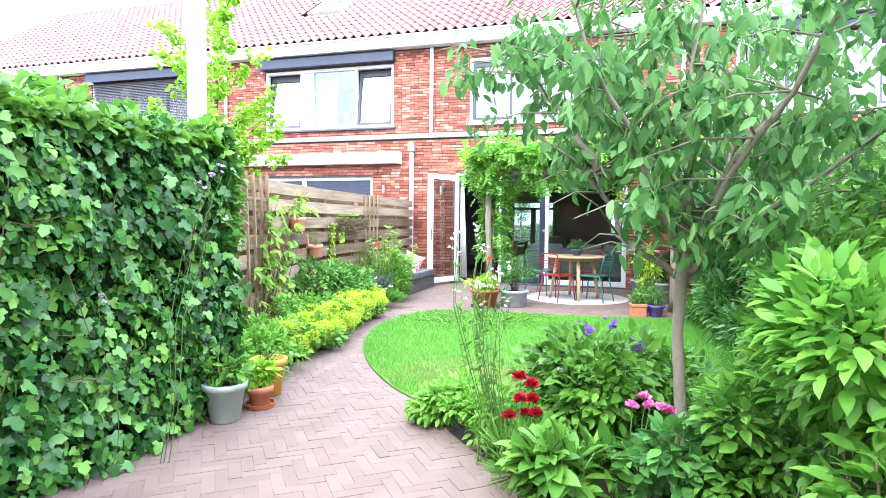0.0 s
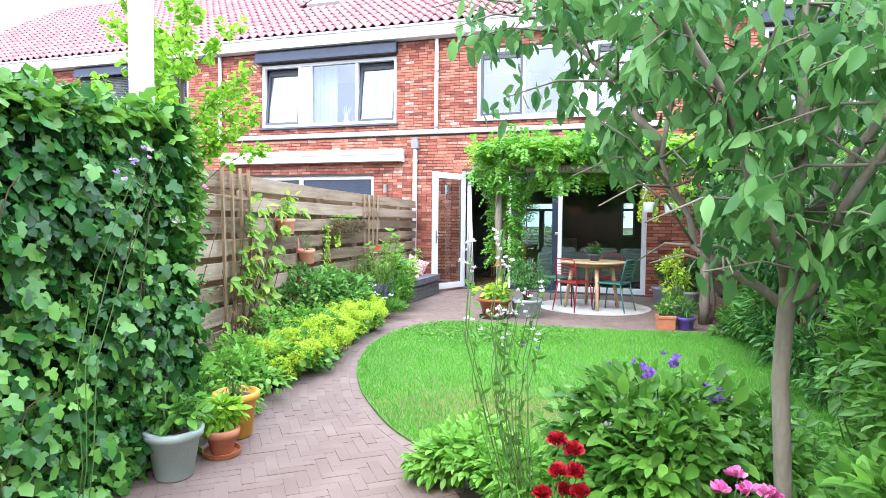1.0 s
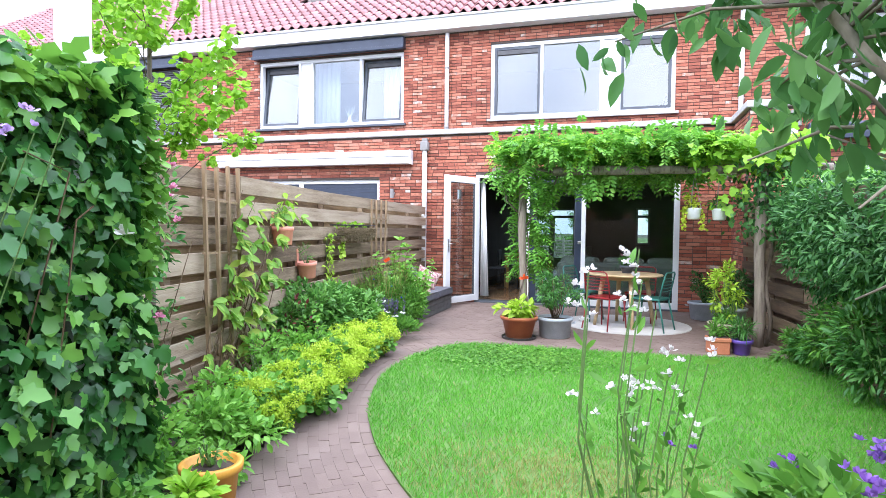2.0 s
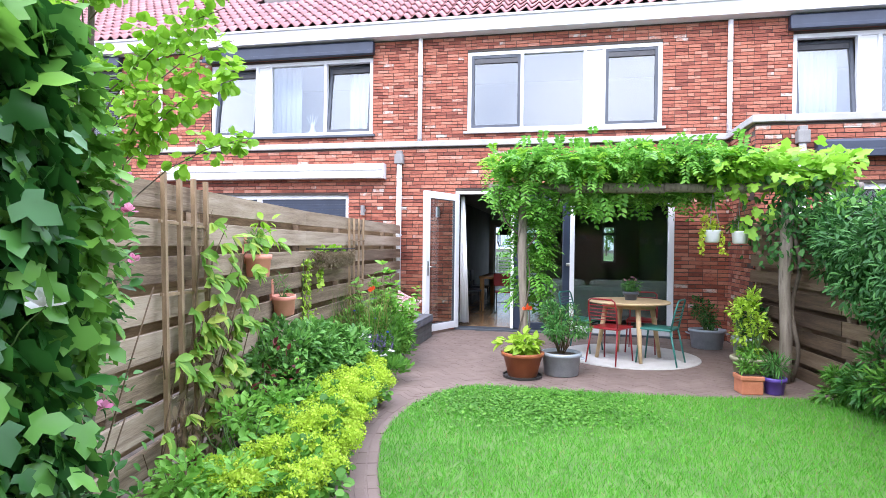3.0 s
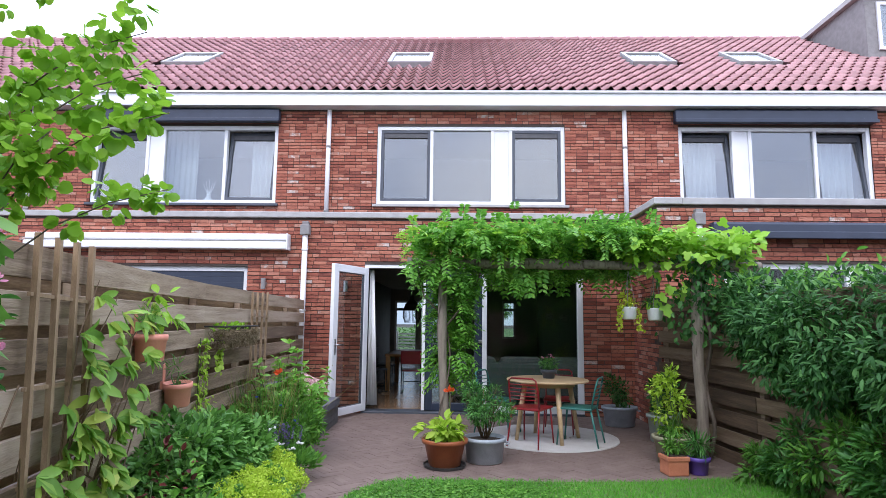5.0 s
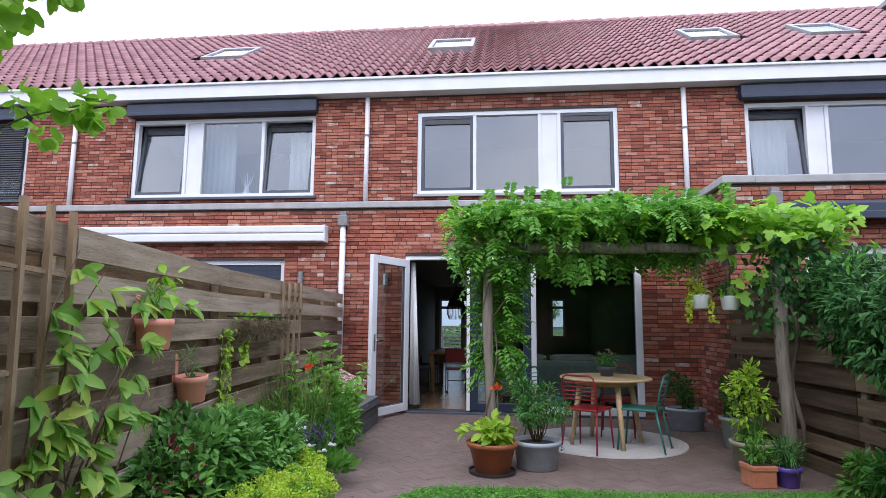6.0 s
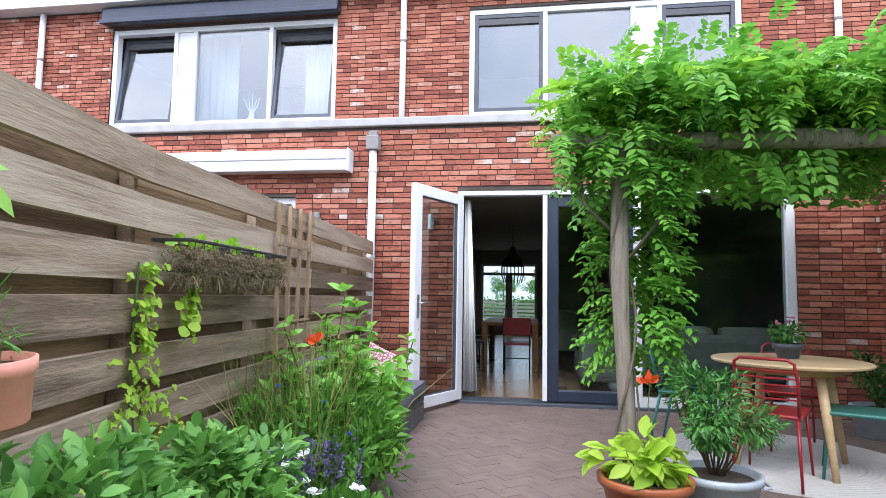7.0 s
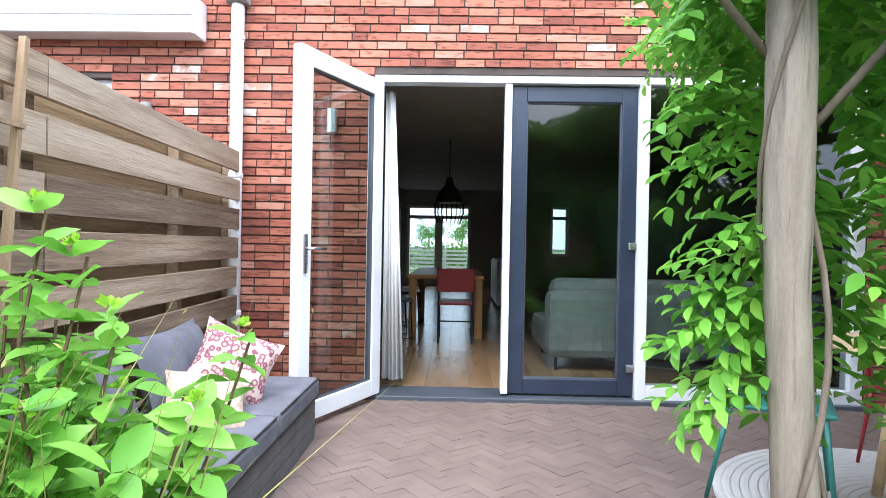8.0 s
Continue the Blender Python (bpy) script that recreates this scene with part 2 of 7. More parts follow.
m_olive = surface("olive_stone_pot", [(0.3, (0.21, 0.20, 0.12)), (0.7, (0.34, 0.32, 0.21))], 7, 0.7, 0.2)
m_yellow = surface("ochre_pot", [(0.3, (0.52, 0.23, 0.02)), (0.7, (0.66, 0.33, 0.05))], 6, 0.5, 0.1)
m_purple = surface("purple_pot", [(0.3, (0.09, 0.05, 0.27)), (0.7, (0.14, 0.08, 0.38))], 6, 0.4, 0.1)
m_darkplastic = surface("dark_plastic", [(0.3, (0.02, 0.02, 0.02)), (0.7, (0.05, 0.045, 0.04))], 6, 0.6, 0.1)
m_red = surface("red_lacquer", [(0.3, (0.22, 0.008, 0.014)), (0.7, (0.32, 0.018, 0.022))], 5, 0.35, 0.04)
m_teal = surface("teal_lacquer", [(0.3, (0.012, 0.12, 0.10)), (0.7, (0.025, 0.18, 0.145))], 5, 0.4, 0.04)
m_tablewood = surface("pale_oak", [(0.2, (0.42, 0.28, 0.145)), (0.5, (0.55, 0.39, 0.215)), (0.8, (0.64, 0.48, 0.29))], 3, 0.5, 0.1, 60, stretch=(1, 8, 8))
m_orangewood = surface("honey_wood", [(0.2, (0.34, 0.16, 0.05)), (0.8, (0.50, 0.26, 0.10))], 3, 0.4, 0.08, 60, stretch=(1, 8, 8))
m_rug = surface("pale_rug", [(0.3, (0.36, 0.345, 0.325)), (0.7, (0.50, 0.485, 0.46))], 8, 0.95, 0.6, 140, by="island", spread=0.5)
m_black = surface("black_metal", [(0.3, (0.012, 0.012, 0.012)), (0.7, (0.03, 0.03, 0.03))], 6, 0.45, 0.05)
m_slat = surface("blind_slats", [(0.3, (0.05, 0.05, 0.055)), (0.7, (0.09, 0.09, 0.095))], 6, 0.5, 0.05)

l_ivy = leafy("ivy_leaf", (0.008, 0.045, 0.009), (0.036, 0.155, 0.026), (0.21, 0.46, 0.075), 0.2, 0.36, gloss=0.38)
l_ivy_top = leafy("ivy_young_leaf", (0.068, 0.189, 0.027), (0.121, 0.297, 0.043), (0.216, 0.446, 0.065), 0.35, 0.42)
l_apple = leafy("fruit_tree_leaf", (0.04, 0.135, 0.042), (0.092, 0.245, 0.062), (0.195, 0.395, 0.115), 0.42, 0.45)
l_lime = leafy("fresh_green_leaf", (0.155, 0.355, 0.028), (0.265, 0.515, 0.042), (0.40, 0.65, 0.075), 0.45, 0.45)
l_mantle = leafy("yellow_green_flower", (0.30, 0.47, 0.03), (0.46, 0.63, 0.055), (0.60, 0.73, 0.11), 0.42, 0.6, 3)
l_shrub = leafy("shrub_leaf", (0.026, 0.10, 0.025), (0.07, 0.225, 0.045), (0.15, 0.36, 0.075), 0.3, 0.4)
l_hyd = leafy("panicle_leaf", (0.10, 0.29, 0.04), (0.19, 0.44, 0.06), (0.30, 0.56, 0.11), 0.42, 0.42)
l_magenta = leafy("magenta_petal", (0.55, 0.06, 0.26), (0.70, 0.14, 0.40), (0.80, 0.45, 0.60), 0.3, 0.5)
l_blush = leafy("blush_petal", (0.55, 0.55, 0.50), (0.68, 0.66, 0.64), (0.74, 0.66, 0.74), 0.3, 0.6)
l_mid = leafy("garden_leaf", (0.049, 0.154, 0.022), (0.098, 0.266, 0.036), (0.182, 0.392, 0.056), 0.38, 0.45)
l_wist = leafy("wisteria_leaf", (0.062, 0.20, 0.028), (0.135, 0.365, 0.048), (0.26, 0.53, 0.08), 0.44, 0.42)
l_wist_top = leafy("wisteria_young_leaf", (0.168, 0.384, 0.029), (0.264, 0.516, 0.048), (0.384, 0.624, 0.086), 0.45, 0.45)
l_hedge = leafy("dark_hedge_leaf", (0.014, 0.058, 0.016), (0.04, 0.135, 0.032), (0.11, 0.27, 0.065), 0.3, 0.5, 1.5, 0.2)
l_yellow = leafy("golden_leaf", (0.299, 0.437, 0.028), (0.483, 0.598, 0.046), (0.644, 0.690, 0.092), 0.4, 0.45)
l_chartreuse = leafy("chartreuse_leaf", (0.22, 0.40, 0.03), (0.35, 0.54, 0.05), (0.50, 0.66, 0.10), 0.42, 0.5)
l_peony = leafy("peony_leaf", (0.055, 0.16, 0.035), (0.13, 0.32, 0.06), (0.25, 0.48, 0.11), 0.36, 0.45)
l_vine = leafy("yellowing_vine_leaf", (0.10, 0.25, 0.04), (0.23, 0.43, 0.065), (0.50, 0.54, 0.11), 0.4, 0.5, 4)
l_grass = leafy("grass_blade", (0.065, 0.28, 0.022), (0.105, 0.37, 0.035), (0.17, 0.45, 0.05), 0.35, 0.5, 0.9)
l_dry = leafy("dry_grass", (0.20, 0.20, 0.06), (0.32, 0.29, 0.10), (0.42, 0.36, 0.15), 0.35, 0.7)
l_purple = leafy("purple_petal", (0.14, 0.05, 0.30), (0.24, 0.11, 0.46), (0.38, 0.22, 0.58), 0.3, 0.6)
l_lilac = leafy("lilac_petal", (0.34, 0.20, 0.48), (0.45, 0.31, 0.58), (0.56, 0.43, 0.68), 0.3, 0.6)
l_lav = leafy("lavender_petal", (0.10, 0.07, 0.19), (0.16, 0.12, 0.27), (0.25, 0.19, 0.36), 0.3, 0.7)
l_white = leafy("white_petal", (0.62, 0.62, 0.58), (0.74, 0.74, 0.70), (0.82, 0.82, 0.80), 0.3, 0.6)
l_red = leafy("crimson_petal", (0.20, 0.004, 0.012), (0.36, 0.008, 0.02), (0.5, 0.02, 0.03), 0.25, 0.5)
l_pink = leafy("pink_petal", (0.50, 0.10, 0.24), (0.66, 0.22, 0.38), (0.76, 0.40, 0.50), 0.3, 0.5)
l_orange = leafy("poppy_petal", (0.55, 0.05, 0.015), (0.7, 0.09, 0.02), (0.8, 0.14, 0.04), 0.35, 0.5)
l_moss = leafy("dry_moss", (0.10, 0.075, 0.045), (0.20, 0.15, 0.085), (0.32, 0.25, 0.16), 0.2, 0.9, 6)

# ---- mesh building ----
rng = np.random.default_rng(7)


class Shape:
    """Gathers vertices and faces of one mesh."""

    def __init__(self):
        self.v, self.f = [], []

    def add(self, verts, faces):
        k = len(self.v)
        self.v.extend([tuple(p) for p in verts])
        self.f.extend([tuple(k + i for i in q) for q in faces])
        return self

    def box(self, x0, x1, y0, y1, z0, z1, bevel=0.0, m=None):
        if bevel <= 0:
            vs = [(x, y, z) for x in (x0, x1) for y in (y0, y1) for z in (z0, z1)]
            fs = [(0, 1, 3, 2), (4, 6, 7, 5), (0, 4, 5, 1), (2, 3, 7, 6), (0, 2, 6, 4), (1, 5, 7, 3)]
        else:
            bm = bmesh.new()
            bmesh.ops.create_cube(bm, size=1)
            for q in bm.verts:
                q.co = Vector((x0 if q.co.x < 0 else x1, y0 if q.co.y < 0 else y1, z0 if q.co.z < 0 else z1))
            bmesh.ops.bevel(bm, geom=bm.edges[:], offset=bevel, segments=2, affect="EDGES", profile=0.5)
            bm.verts.ensure_lookup_table()
            vs = [tuple(q.co) for q in bm.verts]
            fs = [tuple(q.index for q in face.verts) for face in bm.faces]
            bm.free()
        if m is not None:
            vs = [tuple(m @ Vector(p)) for p in vs]
        return self.add(vs, fs)

    def tube(self, pts, radii, n=8, cap=True):
        pts = [Vector(p) for p in pts]
        if isinstance(radii, (int, float)):
            radii = [radii] * len(pts)
        k = len(self.v)
        side = None
        for i, p in enumerate(pts):
            ahead = (pts[min(i + 1, len(pts) - 1)] - pts[max(i - 1, 0)]).normalized()
            if side is None:
                side = ahead.orthogonal().normalized()
            side = (side - ahead * side.dot(ahead)).normalized()
            up = ahead.cross(side)
            for j in range(n):
                a = 2 * math.pi * j / n
                self.v.append(tuple(p + (side * math.cos(a) + up * math.sin(a)) * radii[i]))
        for i in range(len(pts) - 1):
            for j in range(n):
                self.f.append((k + i * n + j, k + i * n + (j + 1) % n, k + (i + 1) * n + (j + 1) % n, k + (i + 1) * n + j))
        if cap:
            self.f.append(tuple(k + j for j in reversed(range(n))))
            self.f.append(tuple(k + (len(pts) - 1) * n + j for j in range(n)))
        return self

    def lathe(self, profile, n=28, sx=1.0, sy=1.0, at=(0, 0, 0)):
        k = len(self.v)
        for r, z in profile:
            for j in range(n):
                a = 2 * math.pi * j / n
                self.v.append((at[0] + r * sx * math.cos(a), at[1] + r * sy * math.sin(a), at[2] + z))
        for i in range(len(profile) - 1):
            for j in range(n):
                self.f.append((k + i * n + j, k + i * n + (j + 1) % n, k + (i + 1) * n + (j + 1) % n, k + (i + 1) * n + j))
        self.f.append(tuple(k + j for j in reversed(range(n))))
        self.f.append(tuple(k + (len(profile) - 1) * n + j for j in range(n)))
        return self

    def mesh(self, name, material, smooth=False):
        me = bpy.data.meshes.new(name)
        me.from_pydata(self.v, [], self.f)
        me.materials.append(material)
        if smooth:
            me.polygons.foreach_set("use_smooth", [True] * len(me.polygons))
        me.update()
        return me


def part(name, shape, material, parent=None, label="", smooth=False):
    me = shape.mesh(name, material, smooth) if isinstance(shape, Shape) else shape
    ob = new(name, me)
    if parent is not None:
        ob.parent = parent
    if label:
        tagged(ob, label)
    return ob


def thing(name, label, category, at=(0, 0, 0), rz=0.0, group="", kind=""):
    ob = new(name)
    ob.empty_display_size = 0.1
    ob.matrix_basis = pose(*at, 0, 0, rz)
    return tagged(ob, label, category, group, kind)


def fixed(name, shape, material, label, category, kind="structure", smooth=False):
    return tagged(part(name, shape, material, None, "", smooth), label, category, "", kind)


def ribbed(widths, fold=0.1, droop=0.12):
    """A leaf of two halves folded along the midrib: half-widths at three stations between stalk and tip."""
    at = (0.2, 0.47, 0.77)
    v = [(0, 0, 0), (0.45, 0, -0.02), (0.75, 0, -0.05), (1, 0, -droop)]
    for side in (1, -1):
        v += [(x, side * w, fold * w / 0.3 - droop * x * x * 0.6) for x, w in zip(at, widths)]
    return v, [(0, 1, 5, 4), (1, 2, 6, 5), (2, 3, 6), (0, 7, 8, 1), (1, 8, 9, 2), (2, 9, 3)]


LEAF = {
    "oval": ribbed((0.19, 0.27, 0.17)),
    "lance": ribbed((0.11, 0.155, 0.10), 0.08, 0.16),
    "pear": ribbed((0.15, 0.215, 0.14), 0.09, 0.14),
    "round": ([(0, 0, 0), (0.12, 0.36, 0.06), (0.5, 0.50, 0.08), (0.86, 0.30, 0.02), (1, 0, -0.06), (0.86, -0.30, 0.02), (0.5, -0.50, 0.08), (0.12, -0.36, 0.06)], [(0, 4, 3, 2, 1), (0, 7, 6, 5, 4)]),
    "ivy": ([(0, 0, 0), (-0.12, 0.28, 0.02), (0.18, 0.55, -0.04), (0.34, 0.27, 0.05), (0.62, 0.34, 0.0), (1, 0, -0.1), (0.62, -0.34, 0.0), (0.34, -0.27, 0.05), (0.18, -0.55, -0.04), (-0.12, -0.28, 0.02)], [(0, 3, 2, 1), (0, 5, 4, 3), (0, 7, 6, 5), (0, 9, 8, 7)]),
    "blade": ([(0, 0.05, 0), (0.6, 0.035, 0.0), (1, 0, -0.12), (0, -0.05, 0), (0.6, -0.035, 0.0)], [(0, 3, 4, 1), (1, 4, 2)]),
    "reed": ([(0, 0.0035, 0), (0.6, 0.003, 0.0), (1, 0, -0.15), (0, -0.0035, 0), (0.6, -0.003, 0.0)], [(0, 3, 4, 1), (1, 4, 2)]),
    "floret": ([(0, 0, 0), (0.5, 0.4, 0.15), (1, 0, 0), (0.5, -0.4, 0.15)], [(0, 1, 2, 3)]),
    "petal": ([(0, 0, 0), (0.6, 0.38, 0.1), (1, 0.15, 0.18), (1, -0.15, 0.18), (0.6, -0.38, 0.1)], [(0, 4, 3, 2, 1)]),
}


def unit(a):
    return a / np.maximum(np.linalg.norm(a, axis=1, keepdims=True), 1e-6)


def foliage(name, points, along, normal, size, kind, material, parent=None):
    """One mesh of many leaves, each with its own axis, face direction and size."""
    tv, tf = LEAF[kind]
    tv = np.array(tv)
    points = np.asarray(points, float)
    a = unit(np.asarray(along, float))
    nrm = np.asarray(normal, float)
    b = unit(np.cross(nrm, a) + 1e-5)
    c = np.cross(a, b)
    s = np.broadcast_to(np.asarray(size, float), (len(points),))[:, None, None]
    v = points[:, None, :] + s * (tv[None, :, 0:1] * a[:, None, :] + tv[None, :, 1:2] * b[:, None, :] + tv[None, :, 2:3] * c[:, None, :])
    n, k = len(points), len(tv)
    me = bpy.data.meshes.new(name)
    me.vertices.add(n * k)
    me.vertices.foreach_set("co", v.reshape(-1))
    lens = np.array([len(q) for q in tf])
    flat = np.concatenate([np.array(q) for q in tf])
    loops = (np.arange(n)[:, None] * k + flat[None, :]).reshape(-1)
    totals = np.tile(lens, n)
    starts = np.concatenate([[0], np.cumsum(totals)[:-1]])
    me.loops.add(len(loops))
    me.loops.foreach_set("vertex_index", loops.astype(np.int32))
    me.polygons.add(len(totals))
    me.polygons.foreach_set("loop_start", starts.astype(np.int32))
    if kind in ("oval", "lance", "pear"):
        me.polygons.foreach_set("use_smooth", np.ones(len(totals), bool))
    me.update(calc_edges=True)
    me.materials.append(material)
    return part(name, me, material, parent)


def ball(n):
    return unit(rng.normal(size=(n, 3)))


def cloud(center, radii, n, shell=0.55, lumps=9, lump=0.35):
    """Points through a lumpy crown: clumps set out over an ellipsoid, with gaps between them."""
    dirs = ball(lumps)
    hubs = dirs * (0.45 + 0.4 * rng.random((lumps, 1)))
    hubs = np.vstack([hubs, [[0, 0, 0]]])
    pick = rng.integers(0, len(hubs), n)
    d = ball(n)
    local = hubs[pick] + d * lump * (shell + (1 - shell) * rng.random((n, 1)))
    return np.asarray(center) + local * np.asarray(radii), unit(d + hubs[pick] * 0.8)


def twigs(shape, base, tops, r0, r1=0.004, sag=0.0, n=5, steps=4):
    for q in tops:
        base_v, top = Vector(base), Vector(q)
        pts = []
        for i in range(steps + 1):
            u = i / steps
            p = base_v.lerp(top, u)
            p.z += sag * math.sin(math.pi * u)
            p.x += 0.03 * math.sin(7 * u + q[1] * 5) * (top - base_v).length
            p.y += 0.03 * math.cos(6 * u + q[0] * 7) * (top - base_v).length
            pts.append(p)
        shape.tube(pts, [r0 + (r1 - r0) * i / steps for i in range(steps + 1)], n)
    return shape


def frame_ring(shape, x0, x1, z0, z1, w, y0, y1, bevel=0.004):
    """Four members round an opening in the x-z plane."""
    shape.box(x0, x0 + w, y0, y1, z0, z1, bevel)
    shape.box(x1 - w, x1, y0, y1, z0, z1, bevel)
    shape.box(x0 + w, x1 - w, y0, y1, z1 - w, z1, bevel)
    shape.box(x0 + w, x1 - w, y0, y1, z0, z0 + w, bevel)
    return shape


def pane(name, x0, x1, z0, z1, y, material, parent):
    s = Shape().box(x0, x1, y, y + 0.012, z0, z1)
    ob = part(name, s, material, parent)
    ob.visible_shadow = False
    return ob

# ---- the ground ----
fixed("ground", Shape().box(-150, 150, -150, 250, -0.5, -0.03), m_soil, "dark garden soil reaching to the horizon", "ground")


def lawn_edge(u):
    """Lawn outline, u from 0 to 1: up the curved path side, along the terrace, down the right bed."""
    knots = [(0.95, 4.0), (0.1, 3.95), (-0.85, 4.4), (-1.45, 5.05), (-1.85, 5.7), (-2.1, 6.3), (-2.28, 7.0), (-2.3, 7.6), (-2.2, 8.15), (-1.95, 8.6), (-1.55, 8.72), (-0.6, 8.72), (0.4, 8.78), (1.5, 8.95), (1.9, 8.6), (2.0, 7.0), (1.9, 5.2), (1.6, 4.3)]
    n = len(knots)
    s = u * n
    i = int(s) % n
    f = s - int(s)
    p0, p1, p2, p3 = (np.array(knots[(i + k) % n]) for k in (-1, 0, 1, 2))
    return 0.5 * (2 * p1 + (p2 - p0) * f + (2 * p0 - 5 * p1 + 4 * p2 - p3) * f * f + (3 * p1 - p0 - 3 * p2 + p3) * f ** 3)


LAWN = np.array([lawn_edge(k / 120) for k in range(120)])


def inside(poly, pts):
    x, y = pts[:, 0], pts[:, 1]
    hit = np.zeros(len(pts), bool)
    j = len(poly) - 1
    for i in range(len(poly)):
        (xi, yi), (xj, yj) = poly[i], poly[j]
        if yi != yj:
            hit ^= ((yi > y) != (yj > y)) & (x < (xj - xi) * (y - yi) / (yj - yi) + xi)
        j = i
    return hit


turf = Shape()
turf.add([(x, y, 0.012) for x, y in LAWN] + [(x, y, -0.05) for x, y in LAWN], [tuple(range(120))[::-1]] + [(k, (k + 1) % 120, 120 + (k + 1) % 120, 120 + k) for k in range(120)])
fixed("lawn", turf, m_turf, "bright green mown lawn with a curved edge", "lawn")

# ---- walls of brick ----
COURSE = 0.0625
full_brick = Shape().box(0, 0.208, 0, 0.04, 0, 0.05).mesh("brick", m_brick)
half_brick = Shape().box(0, 0.1, 0, 0.04, 0, 0.05).mesh("brick", m_brick)
picked_bricks = []


def gaps(lo, hi, holes):
    """What is left of lo..hi without the holes."""
    spans = [(lo, hi)]
    for a, b in holes:
        spans = [q for s, e in spans for q in ((s, min(e, a)), (max(s, b), e)) if q[1] - q[0] > 0.012]
    return spans


def brick_face(x0, x1, z0, z1, openings, place, shape, near=None, parent=None, seed=1):
    """Courses of brick over a wall face. place(x, d, z) gives the world point, d outwards from the core."""
    rnd = random.Random(seed)
    rows_n = int((z1 - z0) / COURSE + 0.01)
    for k in range(rows_n):
        zb = z0 + k * COURSE + 0.006
        zt = zb + 0.05
        holes = [(a, b) for a, b, c, d in openings if zt > c and zb < d]
        for s, e in gaps(x0, x1, holes):
            x = s - rnd.random() * 0.15 if s == x0 else s
            while x < e - 0.015:
                ln = 0.208 if rnd.random() < 0.8 else 0.1
                a, b = max(x, s), min(x + ln, e)
                x += ln + 0.01
                if b - a < 0.02:
                    continue
                out = 0.010 + rnd.random() * 0.006
                if near and near(a, zb) and abs(b - a - ln) < 1e-4 and len(picked_bricks) < 300:
                    ob = new("brick", full_brick if ln > 0.15 else half_brick)
                    ob.location = place(a, out, zb)
                    ob.parent = parent
                    picked_bricks.append(ob)
                    continue
                q = [place(xx, dd, zz) for xx in (a, b) for dd in (out, -0.02) for zz in (zb, zt)]
                shape.add(q, [(0, 4, 5, 1), (0, 1, 3, 2), (4, 6, 7, 5), (0, 2, 6, 4), (1, 5, 7, 3)])


def wall_core(x0, x1, z0, z1, openings, y0, y1):
    """A thick wall along x with openings right through it."""
    s = Shape()
    xs = sorted({x0, x1, *[q for o in openings for q in o[:2] if x0 < q < x1]})
    for a, b in zip(xs, xs[1:]):
        mid = (a + b) / 2
        for c, d in gaps(z0, z1, [(o[2], o[3]) for o in openings if o[0] < mid < o[1]]):
            s.box(a, b, y0, y1, c, d)
    return s


LOW, UP, EXT = 12.66, 13.99, 11.36
LEFT, RIGHT = -21.0, 13.0
PARTY = 1.55
COP = 3.16
low_open = [(-2.83, 0.75, 0.02, 2.39), (-8.35, -4.78, 0.02, 2.34), (-14.2, -10.7, 0.02, 2.34), (-19.9, -16.3, 0.02, 2.34)]
up_open = [(-2.87, 0.73, 3.665, 5.21), (-8.43, -4.80, 3.665, 5.21), (2.88, 6.48, 3.665, 5.21), (-14.25, -10.65, 3.665, 5.21), (-20.0, -16.4, 3.665, 5.21), (8.5, 12.1, 3.665, 5.21)]
ext_open = [(2.45, 6.0, 0.02, 2.34), (8.4, 11.9, 0.02, 2.34)]

wall_low = fixed("wall_ground_floor", wall_core(LEFT, PARTY + 0.3, -0.3, COP, low_open, LOW + 0.012, LOW + 0.32), m_mortar, "ground floor wall of red brick with dark joints", "wall")
wall_up = fixed("wall_upper_floor", wall_core(LEFT, RIGHT, COP - 0.2, 5.56, up_open, UP + 0.012, UP + 0.32), m_mortar, "upper floor wall of red brick with dark joints", "wall")
ext_core = wall_core(PARTY, RIGHT, -0.3, COP, ext_open, EXT + 0.012, EXT + 0.3)
ext_core.box(PARTY + 0.012, PARTY + 0.3, EXT + 0.3, LOW + 0.012, -0.3, COP)
wall_ext = fixed("wall_neighbour_extension", ext_core, m_mortar, "projecting red brick extension of the neighbouring house", "wall")
roof_flat = Shape().box(LEFT, PARTY, LOW + 0.1, UP + 0.1, COP - 0.35, COP - 0.2).box(PARTY, RIGHT, EXT + 0.1, UP + 0.1, COP - 0.35, COP - 0.2)
fixed("roof_flat", roof_flat, m_underroof, "flat roof over the ground floor extension", "roof")

cop = Shape()
cop.box(LEFT, PARTY - 0.05, LOW - 0.05, LOW + 0.36, COP, COP + 0.1, 0.012)
cop.box(PARTY - 0.06, PARTY + 0.34, EXT - 0.05, LOW + 0.36, COP + 0.003, COP + 0.103, 0.012)
cop.box(PARTY + 0.34, RIGHT, EXT - 0.05, EXT + 0.34, COP, COP + 0.1, 0.012)
fixed("trim_coping", cop, m_coping, "pale grey coping along the top of the extension walls", "coping")

# ---- eaves, gutter and roof ----
eave = Shape()
eave.box(LEFT, RIGHT, 13.74, 13.80, 5.53, 5.80, 0.008)
eave.box(LEFT, RIGHT, 13.80, UP + 0.05, 5.53, 5.56)
eave.box(LEFT, RIGHT, 13.70, 13.76, 5.77, 5.815, 0.008)
fixed("trim_gutter", eave, m_white, "white boxed gutter below the roof tiles", "gutter")
PITCH = radians(34.5)
EAVE_Y, EAVE_Z, SLOPE = 13.72, 5.80, 6.38
cp, sp = math.cos(PITCH), math.sin(PITCH)


